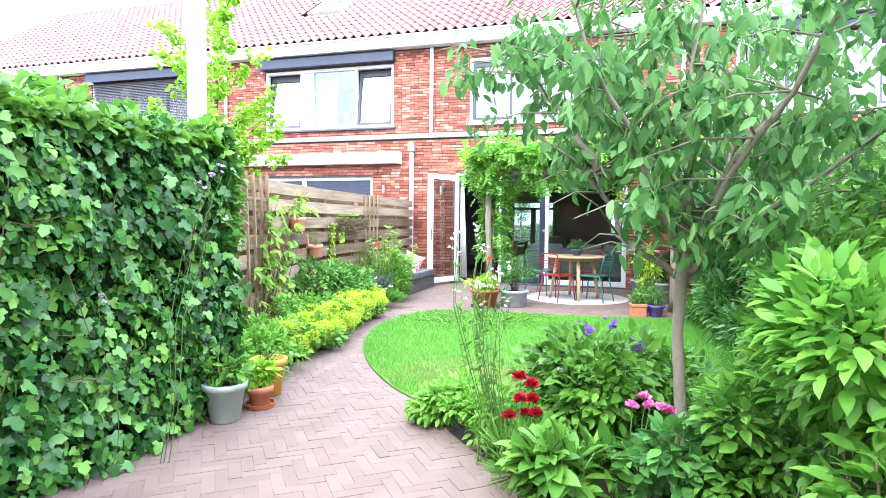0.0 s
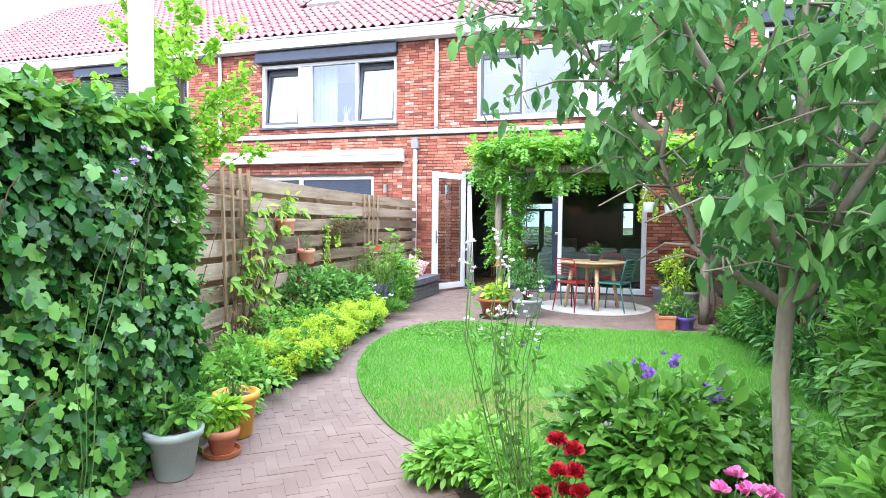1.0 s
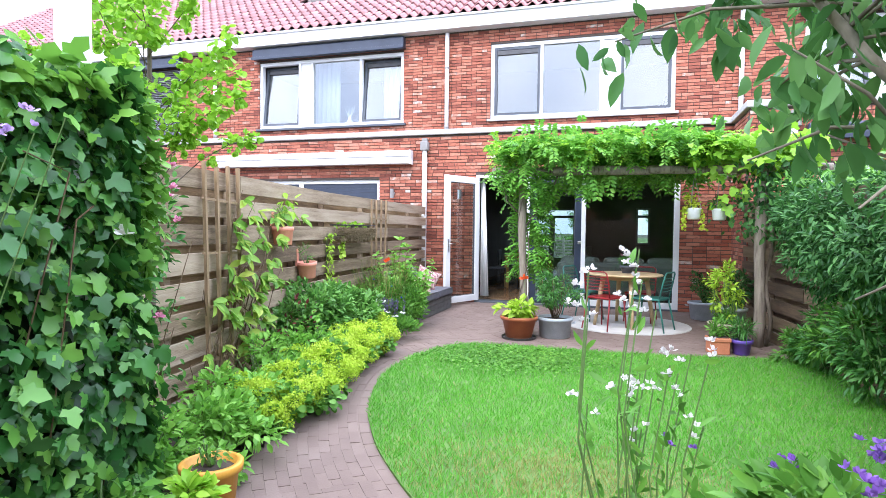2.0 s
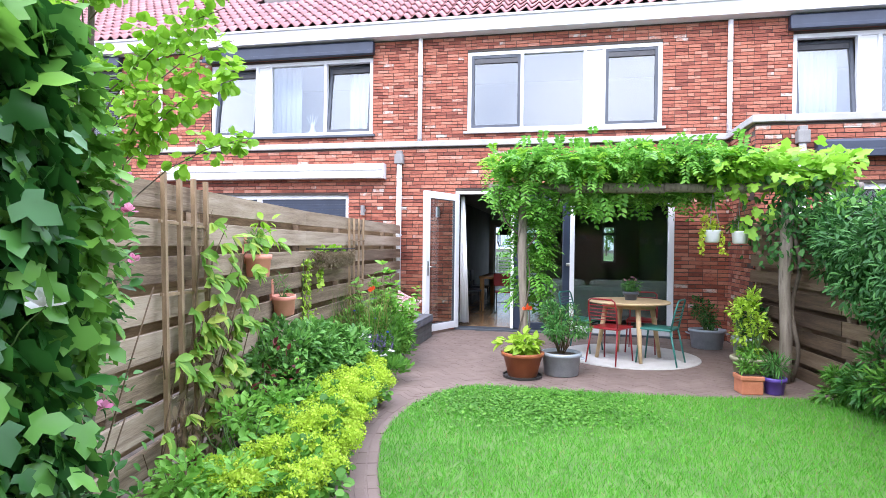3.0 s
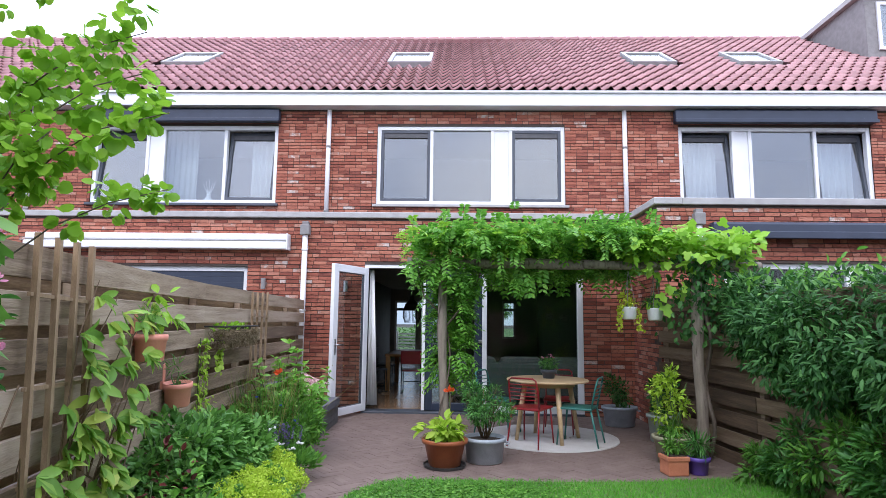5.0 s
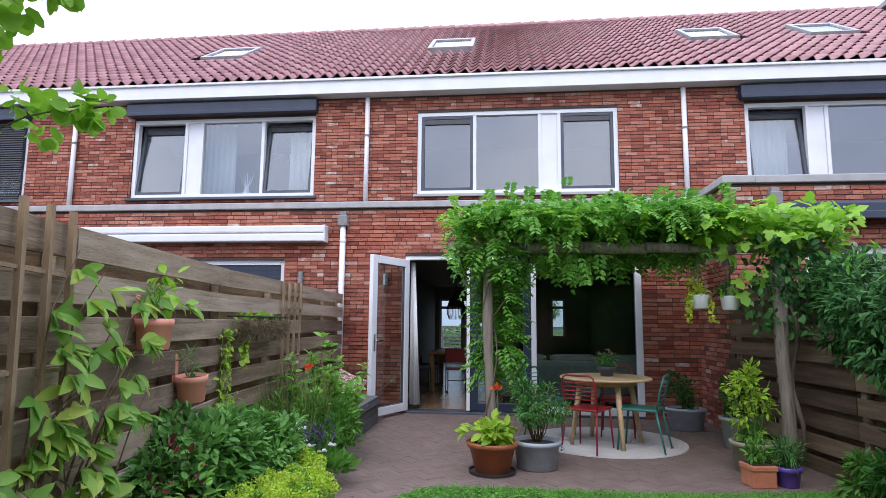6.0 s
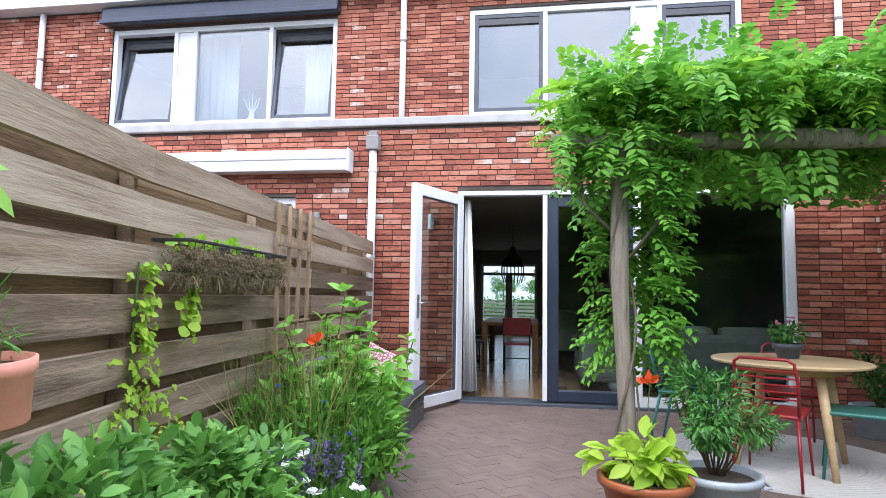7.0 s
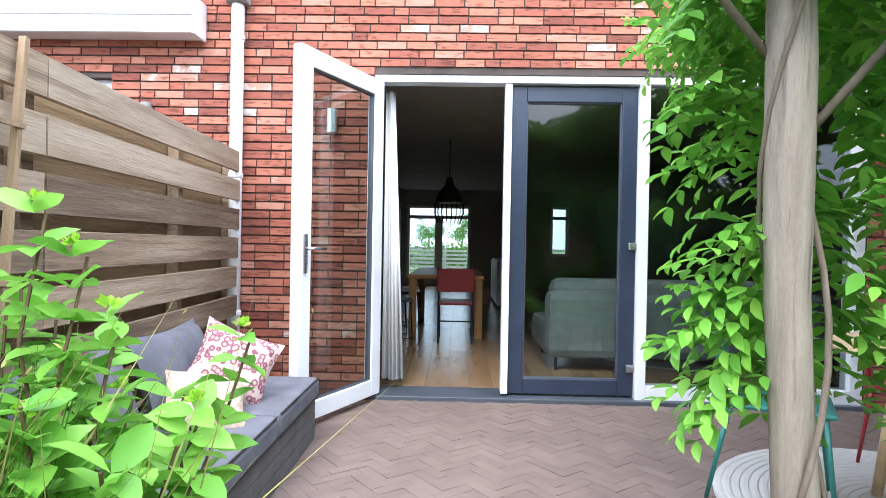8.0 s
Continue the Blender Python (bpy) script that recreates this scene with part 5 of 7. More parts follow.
def blooms(parent, heads, r, petals, material, name="flower", flat=1.0):
    """Separate flower heads, each a rosette of petals."""
    for h in heads:
        d = ball(petals)
        d[:, 2] = np.abs(d[:, 2]) * flat
        foliage(name, np.repeat([h], petals, 0) + d * r * 0.12, d, ball(petals) + [0, 0, 1.2], r * (0.8 + 0.4 * rng.random(petals)), "petal", material, parent)


def stalks(parent, feet, heads, r, material, name="stalk"):
    for a, b in zip(feet, heads):
        part(name, twigs(Shape(), a, [b], r, r * 0.6, 0.0, 5, 4), material, parent)


# lawn grass
n = 150000
gx = np.column_stack([rng.uniform(-2.4, 2.1, n), 3.9 + 5.2 * rng.random(n) ** 1.25])
gx = gx[inside(LAWN, gx)]
n = len(gx)
dry = (np.exp(-((gx[:, 0] + 0.35) ** 2 / 0.6 + (gx[:, 1] - 5.15) ** 2 / 0.2)) * 0.8 + 0.015) > rng.random(n)
ga = np.column_stack([rng.normal(0, 0.55, n), rng.normal(0, 0.55, n), np.ones(n)])
gp = np.column_stack([gx, np.full(n, 0.008)])
gs = 0.028 + 0.024 * rng.random(n)
tagged(foliage("grass", gp[~dry], ga[~dry], ball((~dry).sum()), gs[~dry], "blade", l_grass), "dense bright green mown grass blades", "grass", "", "stuff")
tagged(foliage("dry_grass", gp[dry], ga[dry], ball(dry.sum()), gs[dry], "blade", l_dry), "sparse yellowed blades in the lawn", "grass", "", "stuff")
n = 5000
cx = np.column_stack([rng.normal(-1.2, 0.45, n), rng.normal(8.0, 0.3, n)])
cx = cx[inside(LAWN, cx)]
n = len(cx)
tagged(foliage("clover", np.column_stack([cx, 0.03 + 0.02 * rng.random(n)]), ball(n) * [1, 1, 0.3], ball(n) * 0.3 + [0, 0, 1], 0.018 + 0.012 * rng.random(n), "round", l_mid), "patch of clover in the lawn", "clover", "", "stuff")

# ivy hedge
ivy = thing("ivy_hedge", "tall ivy hedge with glossy dark lobed leaves", "hedge")
# Near-black sheet and block behind the leaves: shade between them, put into colour.
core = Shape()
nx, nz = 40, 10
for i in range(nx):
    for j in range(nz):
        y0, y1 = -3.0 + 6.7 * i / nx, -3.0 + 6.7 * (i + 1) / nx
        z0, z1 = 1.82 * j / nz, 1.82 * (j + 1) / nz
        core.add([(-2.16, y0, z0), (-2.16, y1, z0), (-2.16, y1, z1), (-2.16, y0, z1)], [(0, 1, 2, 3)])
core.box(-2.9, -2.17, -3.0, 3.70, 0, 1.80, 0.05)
part("shade_core", core, leafy("ivy_painted_shade", (0.006, 0.02, 0.007), (0.010, 0.03, 0.010), (0.016, 0.045, 0.014), 0.1, 0.7), ivy)


def ivy_bulge(y, z):
    return np.array([0.09 * noise.noise(Vector((a * 1.3, b * 1.6, 3.1))) + 0.085 * noise.noise(Vector((a * 5, b * 5, 9))) for a, b in zip(y, z)])


n = 15500
y = -2.2 + 6.02 * rng.random(n) ** 0.8
z = 0.02 + 1.93 * rng.random(n)
x = -2.06 + ivy_bulge(y, z) + rng.normal(0, 0.05, n) - 0.06 * (z > 1.8)
a = np.column_stack([0.35 + 0.3 * rng.random(n), rng.normal(0, 0.55, n), -0.8 + rng.normal(0, 0.45, n)])
f = np.column_stack([np.ones(n), rng.normal(0.0, 0.6, n), 0.35 + rng.normal(0, 0.75, n)])
foliage("foliage", np.column_stack([x, y, z]), a, f, 0.036 + 0.052 * rng.random(n), "ivy", l_ivy, ivy)
n = 9500
x = -2.9 + 0.9 * rng.random(n)
z = 0.02 + 1.95 * rng.random(n)
y = 3.78 + rng.normal(0, 0.04, n) + 0.1 * np.sin(z * 3) * 0.6
a = np.column_stack([rng.normal(0, 0.5, n), 0.4 + 0.2 * rng.random(n), -0.8 + rng.normal(0, 0.4, n)])
f = np.column_stack([rng.normal(0.2, 0.4, n), np.ones(n), 0.4 + rng.normal(0, 0.5, n)])
foliage("foliage", np.column_stack([x, y, z]), a, f, 0.036 + 0.05 * rng.random(n), "ivy", l_ivy, ivy)
n = 7500
x = -2.95 + 0.98 * rng.random(n)
y = -2.2 + 6.05 * rng.random(n)
z = 1.88 + rng.normal(0, 0.045, n) + ivy_bulge(y, x) * 1.1 + 0.05 * (x < -2.3)
foliage("young_foliage", np.column_stack([x, y, z]), ball(n) + [0.5, 0, 0.1], ball(n) * 0.6 + [0.3, 0, 1], 0.05 + 0.045 * rng.random(n), "ivy", l_ivy_top, ivy)
n = 1900
p, o = cloud((-2.14, 3.84, 1.25), (0.16, 0.16, 0.85), n, 0.6, 14, 0.4)
foliage("young_foliage", p, o * 0.6 + ball(n) * 0.4 + [0.2, 0, -0.5], o + ball(n) * 0.5, 0.03 + 0.034 * rng.random(n), "ivy", l_ivy_top, ivy)
for k in range(16):
    y0 = random.uniform(0.3, 3.7)
    part("runner", Shape().tube([(-2.05, y0, random.uniform(0.1, 1.4)), (-1.96, y0 + 0.1, 0.5 + k * 0.08), (-1.94, y0 + random.uniform(-0.3, 0.3), 0.55 + k * 0.08)], 0.003, 4), m_brownstem, ivy)

vb = thing("verbena", "thin stems with small purple flower heads before the ivy", "flower", (-1.5, 2.85, 0))
heads = [(0.08, 0.0, 1.56), (0.12, 0.04, 1.60), (0.03, -0.02, 1.51), (-0.25, -0.35, 0.95)]
stalks(vb, [(-0.3 + h[0] * 0.3, h[1] * 0.5, 0) for h in heads], heads, 0.0025, m_stem)
for h in heads:
    blooms(vb, [tuple(np.array(h) + rng.normal(0, 0.018, 3)) for _ in range(3)], 0.014, 9, l_lilac)

# fruit tree by the path
ft = thing("fruit_tree", "young fruit tree with a slim brown trunk and hanging leaves", "tree", (0.89, 3.42, 0))
tp = [(0, 0, 0), (0.01, 0.01, 0.4), (-0.015, 0, 0.8), (0.0, 0.0, 1.12), (0.03, 0.02, 1.56), (0.02, -0.02, 2.0)]
part("trunk", Shape().tube(tp, [0.036, 0.030, 0.028, 0.029, 0.022, 0.016], 12), m_fruitbark, ft, "", True)
limbs = [((0, 0, 1.05), (-0.30, 0.05, 1.27), (-0.42, 0.08, 1.6), (-0.40, 0.1, 2.3)),
         ((-0.42, 0.08, 1.6), (-0.55, 0.15, 1.85), (-0.75, 0.25, 2.1), (-1.05, 0.38, 2.35)),
         ((0, 0, 1.08), (0.03, 0.02, 1.55), (0.02, -0.03, 2.1), (0.1, 0.0, 3.0)),
         ((0, 0, 1.06), (0.14, -0.03, 1.24), (0.5, -0.12, 1.5), (1.0, -0.3, 2.0)),
         ((0, 0, 1.1), (-0.2, -0.25, 1.6), (-0.45, -0.35, 2.1), (-0.7, -0.45, 2.7)),
         ((0, 0, 1.1), (0.2, 0.4, 1.5), (0.4, 0.8, 2.0), (0.5, 1.2, 2.5)),
         ((0, 0, 1.4), (-0.1, 0.35, 1.9), (-0.35, 0.6, 2.4), (-0.5, 0.8, 2.9)),
         ((0, 0, 1.3), (0.35, 0.1, 1.8), (0.7, 0.15, 2.3), (1.0, 0.2, 2.8)),
         ((0, 0, 1.2), (0.25, -0.35, 1.7), (0.5, -0.7, 2.2), (0.7, -0.95, 2.6))]
lp = []
for b in limbs:
    s = Shape()
    pts = [Vector(q) for q in b]
    smooth_pts = []
    for i in range(10):
        u = i / 9 * 3
        j = min(int(u), 2)
        smooth_pts.append(pts[j].lerp(pts[j + 1], u - j) + Vector((0.02 * math.sin(i * 2), 0.02 * math.cos(i * 1.7), 0)))
    s.tube(smooth_pts, [0.019 - 0.0015 * i for i in range(10)], 8)
    for i in range(2, 10):
        for k in range(3):
            e = smooth_pts[i] + Vector(ball(1)[0]) * (0.30 + 0.22 * random.random()) + Vector((0, 0, 0.03))
            e.z = max(e.z, smooth_pts[i].z - 0.08, 1.2)
            s.tube([smooth_pts[i], smooth_pts[i].lerp(e, 0.5) + Vector((0, 0, 0.04)), e], [0.006, 0.0045, 0.0025], 5)
            for w in range(4):
                lp.append(tuple(smooth_pts[i].lerp(e, 0.45 + 0.18 * w)))
    part("limb", s, m_fruitbark, ft, "", True)
lp = np.array(lp)
lp = lp[(lp[:, 0] > -1.25) & (lp[:, 2] > 1.22 + 0.35 * (lp[:, 0] < -0.3))]
pick = rng.integers(0, len(lp), 6000)
pos = lp[pick] + ball(6000) * (0.14 * rng.random((6000, 1)))
n = len(pos)
foliage("crown", pos, ball(n) * 0.75 + [0, 0, -0.85], ball(n) + [0, 0, 0.6], 0.055 + 0.055 * rng.random(n), "pear", l_apple, ft)

# fresh green tree behind the ivy
kt = thing("young_tree", "slender tree with bunches of round fresh green leaves", "tree", (-2.86, 4.75, 0))
part("trunk", Shape().tube([(0, 0, 0), (0.03, 0.0, 0.9), (-0.02, 0.03, 1.7), (0.02, 0.0, 2.5), (0.05, 0.02, 3.5)], [0.024, 0.02, 0.016, 0.012, 0.004], 8), m_bark, kt, "", True)
ends = [(0.72, -0.05, 2.08), (0.45, 0.05, 2.75), (0.15, -0.1, 3.1), (-0.35, 0.1, 2.8), (0.5, -0.3, 1.75), (0.28, 0.2, 2.3), (-0.5, -0.1, 2.2), (0.35, -0.15, 3.3), (0.55, 0.1, 2.4), (0.1, 0.15, 3.7), (-0.15, 0.0, 3.4), (0.15, -0.35, 2.2), (0.6, 0.2, 1.9), (0.3, -0.4, 2.6), (0.05, -0.5, 2.4), (0.42, -0.1, 2.0), (0.25, -0.2, 2.9), (0.62, 0.05, 2.25), (-0.2, -0.4, 2.7), (0.2, -0.7, 2.5), (0.0, -0.8, 2.2), (-0.1, -0.6, 2.9), (0.35, -0.55, 2.15)]
hubs = []
for q in ends:
    z0 = max(1.5, q[2] - 0.4)
    b0 = Vector((0.02, 0.0, z0))
    s = twigs(Shape(), b0, [q], 0.0038, 0.0018, 0.06)
    part("limb", s, m_bark, kt, "", True)
    for k in range(11):
        u = 0.25 + 0.75 * k / 10
        c = np.array(b0.lerp(Vector(q), u)) + [0, 0, 0.06 * math.sin(math.pi * u)]
        hubs.append(c + rng.normal(0, 0.035, 3))
hubs = np.array(hubs)
hubs = hubs[hubs[:, 2] > 1.78]
m_ = 15
pos = np.repeat(hubs, m_, 0)
d = ball(len(pos))
foliage("crown", pos + d * 0.028, d + [0, 0, -0.45], ball(len(pos)) + d * 0.8 + [0, 0, 0.6], 0.028 + 0.022 * rng.random(len(pos)), "round", l_lime, kt)

# climbing rose at the end of the hedge
rose = bush("climbing_rose", "climbing rose with pink blooms beside the ivy", (-2.60, 4.5, 0), (0.22, 0.26, 0.72), 620, "oval", 0.055, l_shrub, zc=1.0, stems=3, stem_mat=m_brownstem, stem_r=0.004)
blooms(rose, [(0.20, -0.05, 1.56), (0.18, -0.08, 1.52), (0.22, -0.05, 1.39), (0.10, -0.05, 0.88), (0.14, 0.0, 1.68)], 0.025, 18, l_pink)
bw = thing("bindweed", "single white trumpet flower on the ivy", "flower", (-1.93, 3.66, 1.33))
stalks(bw, [(-0.1, 0.0, -0.1)], [(0, 0, 0)], 0.002, m_stem)
blooms(bw, [(0, 0, 0)], 0.034, 12, l_white)

# yellowing climber on the trellis
cl = thing("climber", "thin climber with drooping yellow-green leaves on the trellis", "climber")
cl.matrix_basis = fence_n
runs = [[(2.55, 0.1, 0.05), (2.42, 0.13, 0.5), (2.25, 0.14, 0.85), (2.0, 0.15, 1.1), (1.80, 0.10, 1.36), (1.5, 0.07, 1.50), (1.2, 0.07, 1.49), (0.95, 0.1, 1.44)],
        [(2.72, 0.1, 0.05), (2.62, 0.13, 0.8), (2.52, 0.13, 1.4), (2.36, 0.13, 1.66)],
        [(2.4, 0.1, 0.05), (2.2, 0.13, 0.6), (2.0, 0.14, 0.9), (1.86, 0.15, 1.12)],
        [(2.85, 0.1, 0.05), (2.75, 0.13, 0.5), (2.5, 0.14, 0.95), (2.2, 0.16, 1.2), (2.02, 0.15, 1.38)],
        [(2.3, 0.1, 0.05), (2.15, 0.14, 0.4), (2.05, 0.15, 0.62)],
        [(2.95, 0.1, 0.05), (2.9, 0.14, 0.5), (2.8, 0.14, 0.75)],
        [(2.5, 0.1, 0.05), (2.3, 0.16, 0.7), (2.1, 0.17, 1.0), (1.9, 0.17, 1.2), (1.7, 0.17, 1.22)],
        [(2.6, 0.1, 0.05), (2.45, 0.15, 1.0), (2.4, 0.15, 1.35), (2.2, 0.16, 1.58)],
        [(2.25, 0.1, 0.05), (2.05, 0.16, 0.5), (1.85, 0.17, 0.85), (1.7, 0.17, 1.0)],
        [(2.8, 0.1, 0.05), (2.65, 0.16, 0.4), (2.35, 0.17, 0.65), (2.1, 0.17, 0.75)]]
hub_p, hub_s = [], []
for k, run in enumerate(runs):
    pts = [Vector(q) for q in run]
    part("shoot", Shape().tube(pts, [0.006 - 0.004 * i / (len(pts) - 1) for i in range(len(pts))], 6), m_brownstem, cl)
    for a, b in zip(pts, pts[1:]):
        steps = max(1, int((b - a).length / 0.085))
        for w in range(steps):
            q = a.lerp(b, w / steps)
            if q.z > 0.28 and random.random() < (0.62 if q.z > 0.6 else 0.42):
                hub_p.append(np.array(q) + rng.normal(0, 0.045, 3) * [1, 0.4, 1])
                hub_s.append(0.13 if q.z > 0.5 else 0.10)
m_ = 5
pos = np.repeat(np.array(hub_p), m_, 0)
fan = np.tile(np.arange(m_) - 2, len(hub_p))
n = len(pos)
axes = np.column_stack([0.5 * fan + rng.normal(0, 0.35, n), 0.35 + 0.4 * rng.random(n), -0.6 + 0.15 * np.abs(fan) + rng.normal(0, 0.35, n)])
foliage("foliage", pos + [0, 0.02, 0], axes, ball(n) * 0.4 + [0, 1, 0.5], np.repeat(hub_s, m_) * (0.75 + 0.5 * rng.random(n)), "pear", l_vine, cl)
for k in range(16):
    u0, z0 = random.uniform(2.0, 3.0), random.uniform(0.1, 1.0)
    part("dry_twig", Shape().tube([(u0, 0.11, z0), (u0 + random.uniform(-0.2, 0.2), 0.15, z0 + 0.2), (u0 + random.uniform(-0.4, 0.3), 0.12, z0 + random.uniform(0.1, 0.5))], [0.004, 0.003, 0.002], 5), m_brownstem, cl)
n = 130
pos = np.column_stack([rng.normal(2.35, 0.25, n), 0.13 + 0.05 * rng.random(n), rng.uniform(0.15, 0.85, n)])
foliage("withered_foliage", pos, ball(n) * 0.6 + [0, 0.2, -0.8], ball(n) + [0, 0.8, 0], 0.04 + 0.05 * rng.random(n), "lance", l_moss, cl)
up = bush("climber", "bright drooping leaves of a pot plant on the fence", at_fence(1.42, 0.10, 1.30), (0.2, 0.08, 0.12), 18, "pear", 0.11, l_lime, zc=0.25, stems=3, droop=0.9, category="climber")
bush("pot_plant", "wispy seedlings in a fence pot", at_fence(1.57, 0.11, 1.32), (0.06, 0.06, 0.12), 90, "blade", 0.08, l_mid, stems=3, category="plant")
bush("pot_plant", "wispy seedlings in a fence pot", at_fence(0.95, 0.11, 0.96), (0.07, 0.06, 0.12), 70, "blade", 0.08, l_mid, stems=3, category="plant")
hop = thing("golden_hop", "golden climber creeping up the fence planks", "climber")
hop.matrix_basis = fence_m
n = 260
hz = 0.45 + 0.85 * rng.random(n) ** 1.5
hp = np.column_stack([4.42 + rng.normal(0, 1, n) * (0.035 + 0.13 * np.exp(-((hz - 0.62) / 0.16) ** 2)), 0.05 + 0.06 * rng.random(n), hz])
foliage("foliage", hp, ball(n) * 0.6 + [0, 0.3, -0.6], ball(n) * 0.4 + [0, 1, 0.5], 0.024 + 0.022 * rng.random(n), "ivy", l_chartreuse, hop)
part("stem", Shape().tube([(4.44, 0.1, 0), (4.4, 0.05, 0.5), (4.45, 0.05, 0.9), (4.42, 0.04, 1.3)], 0.005, 5), m_stem, hop)
n = 60
hp = np.column_stack([4.16 + rng.normal(0, 0.03, n), 0.09 + 0.05 * rng.random(n), 0.98 + 0.34 * rng.random(n)])
foliage("foliage", hp, ball(n) * 0.6 + [0, 0.3, -0.6], ball(n) * 0.4 + [0, 1, 0.5], 0.03 + 0.03 * rng.random(n), "round", l_chartreuse, hop)

# left border, from the pots to the bench
bush("pot_plant", "leafy seedlings in the grey-green pot", (-1.90, 3.58, 0.23), (0.15, 0.15, 0.12), 170, "oval", 0.07, l_mid, stems=6, category="plant")
bush("pot_plant", "leafy plant in the small terracotta pot", (-1.85, 3.90, 0.13), (0.11, 0.11, 0.1), 190, "oval", 0.07, l_lime, stems=6, category="plant")
bush("pot_plant", "small pale plant in the ochre pot", (-1.96, 4.18, 0.25), (0.08, 0.08, 0.08), 60, "oval", 0.035, l_mid, stems=6, category="plant")
for x, y_, r, h, nn in ((-2.42, 4.75, 0.34, 0.18, 900), (-2.72, 5.35, 0.36, 0.22, 900), (-2.42, 5.05, 0.22, 0.13, 500), (-2.85, 6.0, 0.35, 0.26, 700), (-2.95, 6.6, 0.3, 0.3, 600), (-2.5, 4.35, 0.26, 0.22, 700), (-2.2, 4.5, 0.16, 0.10, 350)):
    bush("herb", "leafy green herbs in the border beside the path", (x, y_, 0), (r, r, h), nn, "oval", 0.06, l_hyd, stems=8, category="herb", group="border herbs")
for x, y_, r, h in ((-2.40, 5.35, 0.23, 0.17), (-2.38, 5.75, 0.25, 0.19), (-2.48, 6.15, 0.25, 0.20), (-2.56, 6.55, 0.24, 0.19), (-2.64, 6.95, 0.24, 0.2), (-2.70, 7.32, 0.25, 0.21), (-2.66, 7.72, 0.2, 0.17), (-2.86, 8.2, 0.19, 0.18), (-2.75, 6.3, 0.22, 0.17), (-2.65, 5.6, 0.22, 0.16)):
    t = bush("lady_mantle", "mound of frothy yellow-green flowers along the path", (x, y_, 0), (r * 1.1, r * 1.1, h), 420, "round", 0.05, l_mid, stems=5, category="flower", group="path edging")
    p, o = cloud((0, 0, h * 1.15), (r * 1.25, r * 1.25, h * 1.1), 9000, 0.7, 46, 0.26)
    p = p[p[:, 2] > 0.03]
    foliage("flower_froth", p, ball(len(p)), ball(len(p)) + [0, 0, 0.8], 0.011 + 0.012 * rng.random(len(p)), "floret", l_mantle, t)
bush("peony", "dense dark green peony bush before the fence", (-3.17, 7.25, 0), (0.33, 0.62, 0.43), 5000, "oval", 0.072, l_peony, stems=14, lumps=30, lump=0.36, droop=0.15)
bush("peony", "dense dark green peony bush before the fence", (-3.14, 8.1, 0), (0.34, 0.46, 0.35), 3000, "oval", 0.07, l_peony, stems=12, lumps=22, lump=0.36, droop=0.15)
red = bush("red_leaved_plant", "small plant with wine-red leaves in the border", (-3.05, 6.75, 0), (0.14, 0.2, 0.25), 50, "oval", 0.06, leafy("wine_leaf", (0.05, 0.01, 0.012), (0.12, 0.02, 0.02), (0.22, 0.05, 0.035), 0.3), zc=0.5, stems=4)
lav = thing("lavender", "clump of purple lavender spikes", "flower", (-3.17, 8.86, 0))
n = 150
ft_ = rng.normal(0, 0.09, (n, 2))
tops = np.column_stack([ft_ * 2.1, 0.34 + 0.14 * rng.random(n)])
s = Shape()
for a, b in zip(ft_, tops):
    s.tube([(a[0], a[1], 0), tuple(b)], 0.0025, 3, False)
part("stalk", s, m_stem, lav)
pos = np.repeat(tops, 24, 0) + np.column_stack([rng.normal(0, 0.005, (n * 24, 2)), -0.10 * rng.random(n * 24)])
foliage("flower_spike", pos, ball(n * 24) + [0, 0, 0.6], ball(n * 24), 0.010 + 0.008 * rng.random(n * 24), "petal", l_lav, lav)
p, o = cloud((0, 0, 0.12), (0.26, 0.26, 0.14), 900)
foliage("foliage", p, o + [0, 0, 0.8], ball(900), 0.06, "blade", l_mid, lav)
dai = thing("daisies", "white daisies among green foliage at the path edge", "flower", (-2.93, 8.60, 0))
heads = [(-0.20, 0.06, 0.43), (-0.12, 0.0, 0.40), (-0.24, -0.05, 0.41), (-0.08, 0.10, 0.44), (0.05, -0.08, 0.34), (0.15, -0.08, 0.30), (-0.16, 0.12, 0.46), (0.2, 0.03, 0.33), (-0.02, -0.05, 0.37)]
stalks(dai, [(h[0] * 0.6, h[1] * 0.6, 0) for h in heads], heads, 0.003, m_stem)
blooms(dai, heads, 0.036, 16, l_white, "flower", 0.25)
p, o = cloud((0, 0, 0.12), (0.4, 0.35, 0.16), 1100)
foliage("foliage", p, o + [0, 0, 0.6], ball(1100), 0.05 + 0.03 * rng.random(1100), "lance", l_mid, dai)

hyd = thing("panicle_hydrangea", "upright leafy shrub with fresh green leaves by the bench", "shrub", (-3.06, 9.74, 0))
hub_p, hub_a = [], []
for k in range(30):
    q = Vector((random.uniform(-0.40, 0.30), random.uniform(-0.40, 0.26), 0))
    q.z = random.uniform(0.66, 1.1) if q.x < -0.08 else random.uniform(0.58, 0.9)
    if k < 3:
        q = Vector(((-0.12, -0.04, 1.2), (-0.02, -0.05, 1.1), (0.07, -0.06, 0.96))[k])
    part("stem", twigs(Shape(), (q.x * 0.35, q.y * 0.35, 0), [q], 0.007, 0.004), m_brownstem, hyd)
    for w in range(13):
        u = 0.2 + 0.8 * w / 12
        c = Vector((q.x * 0.35, q.y * 0.35, 0)).lerp(q, u)
        for s_ in range(3):
            ang = w * 2.4 + s_ * 2.1
            hub_p.append(c)
            hub_a.append((math.cos(ang), math.sin(ang), 0.25))
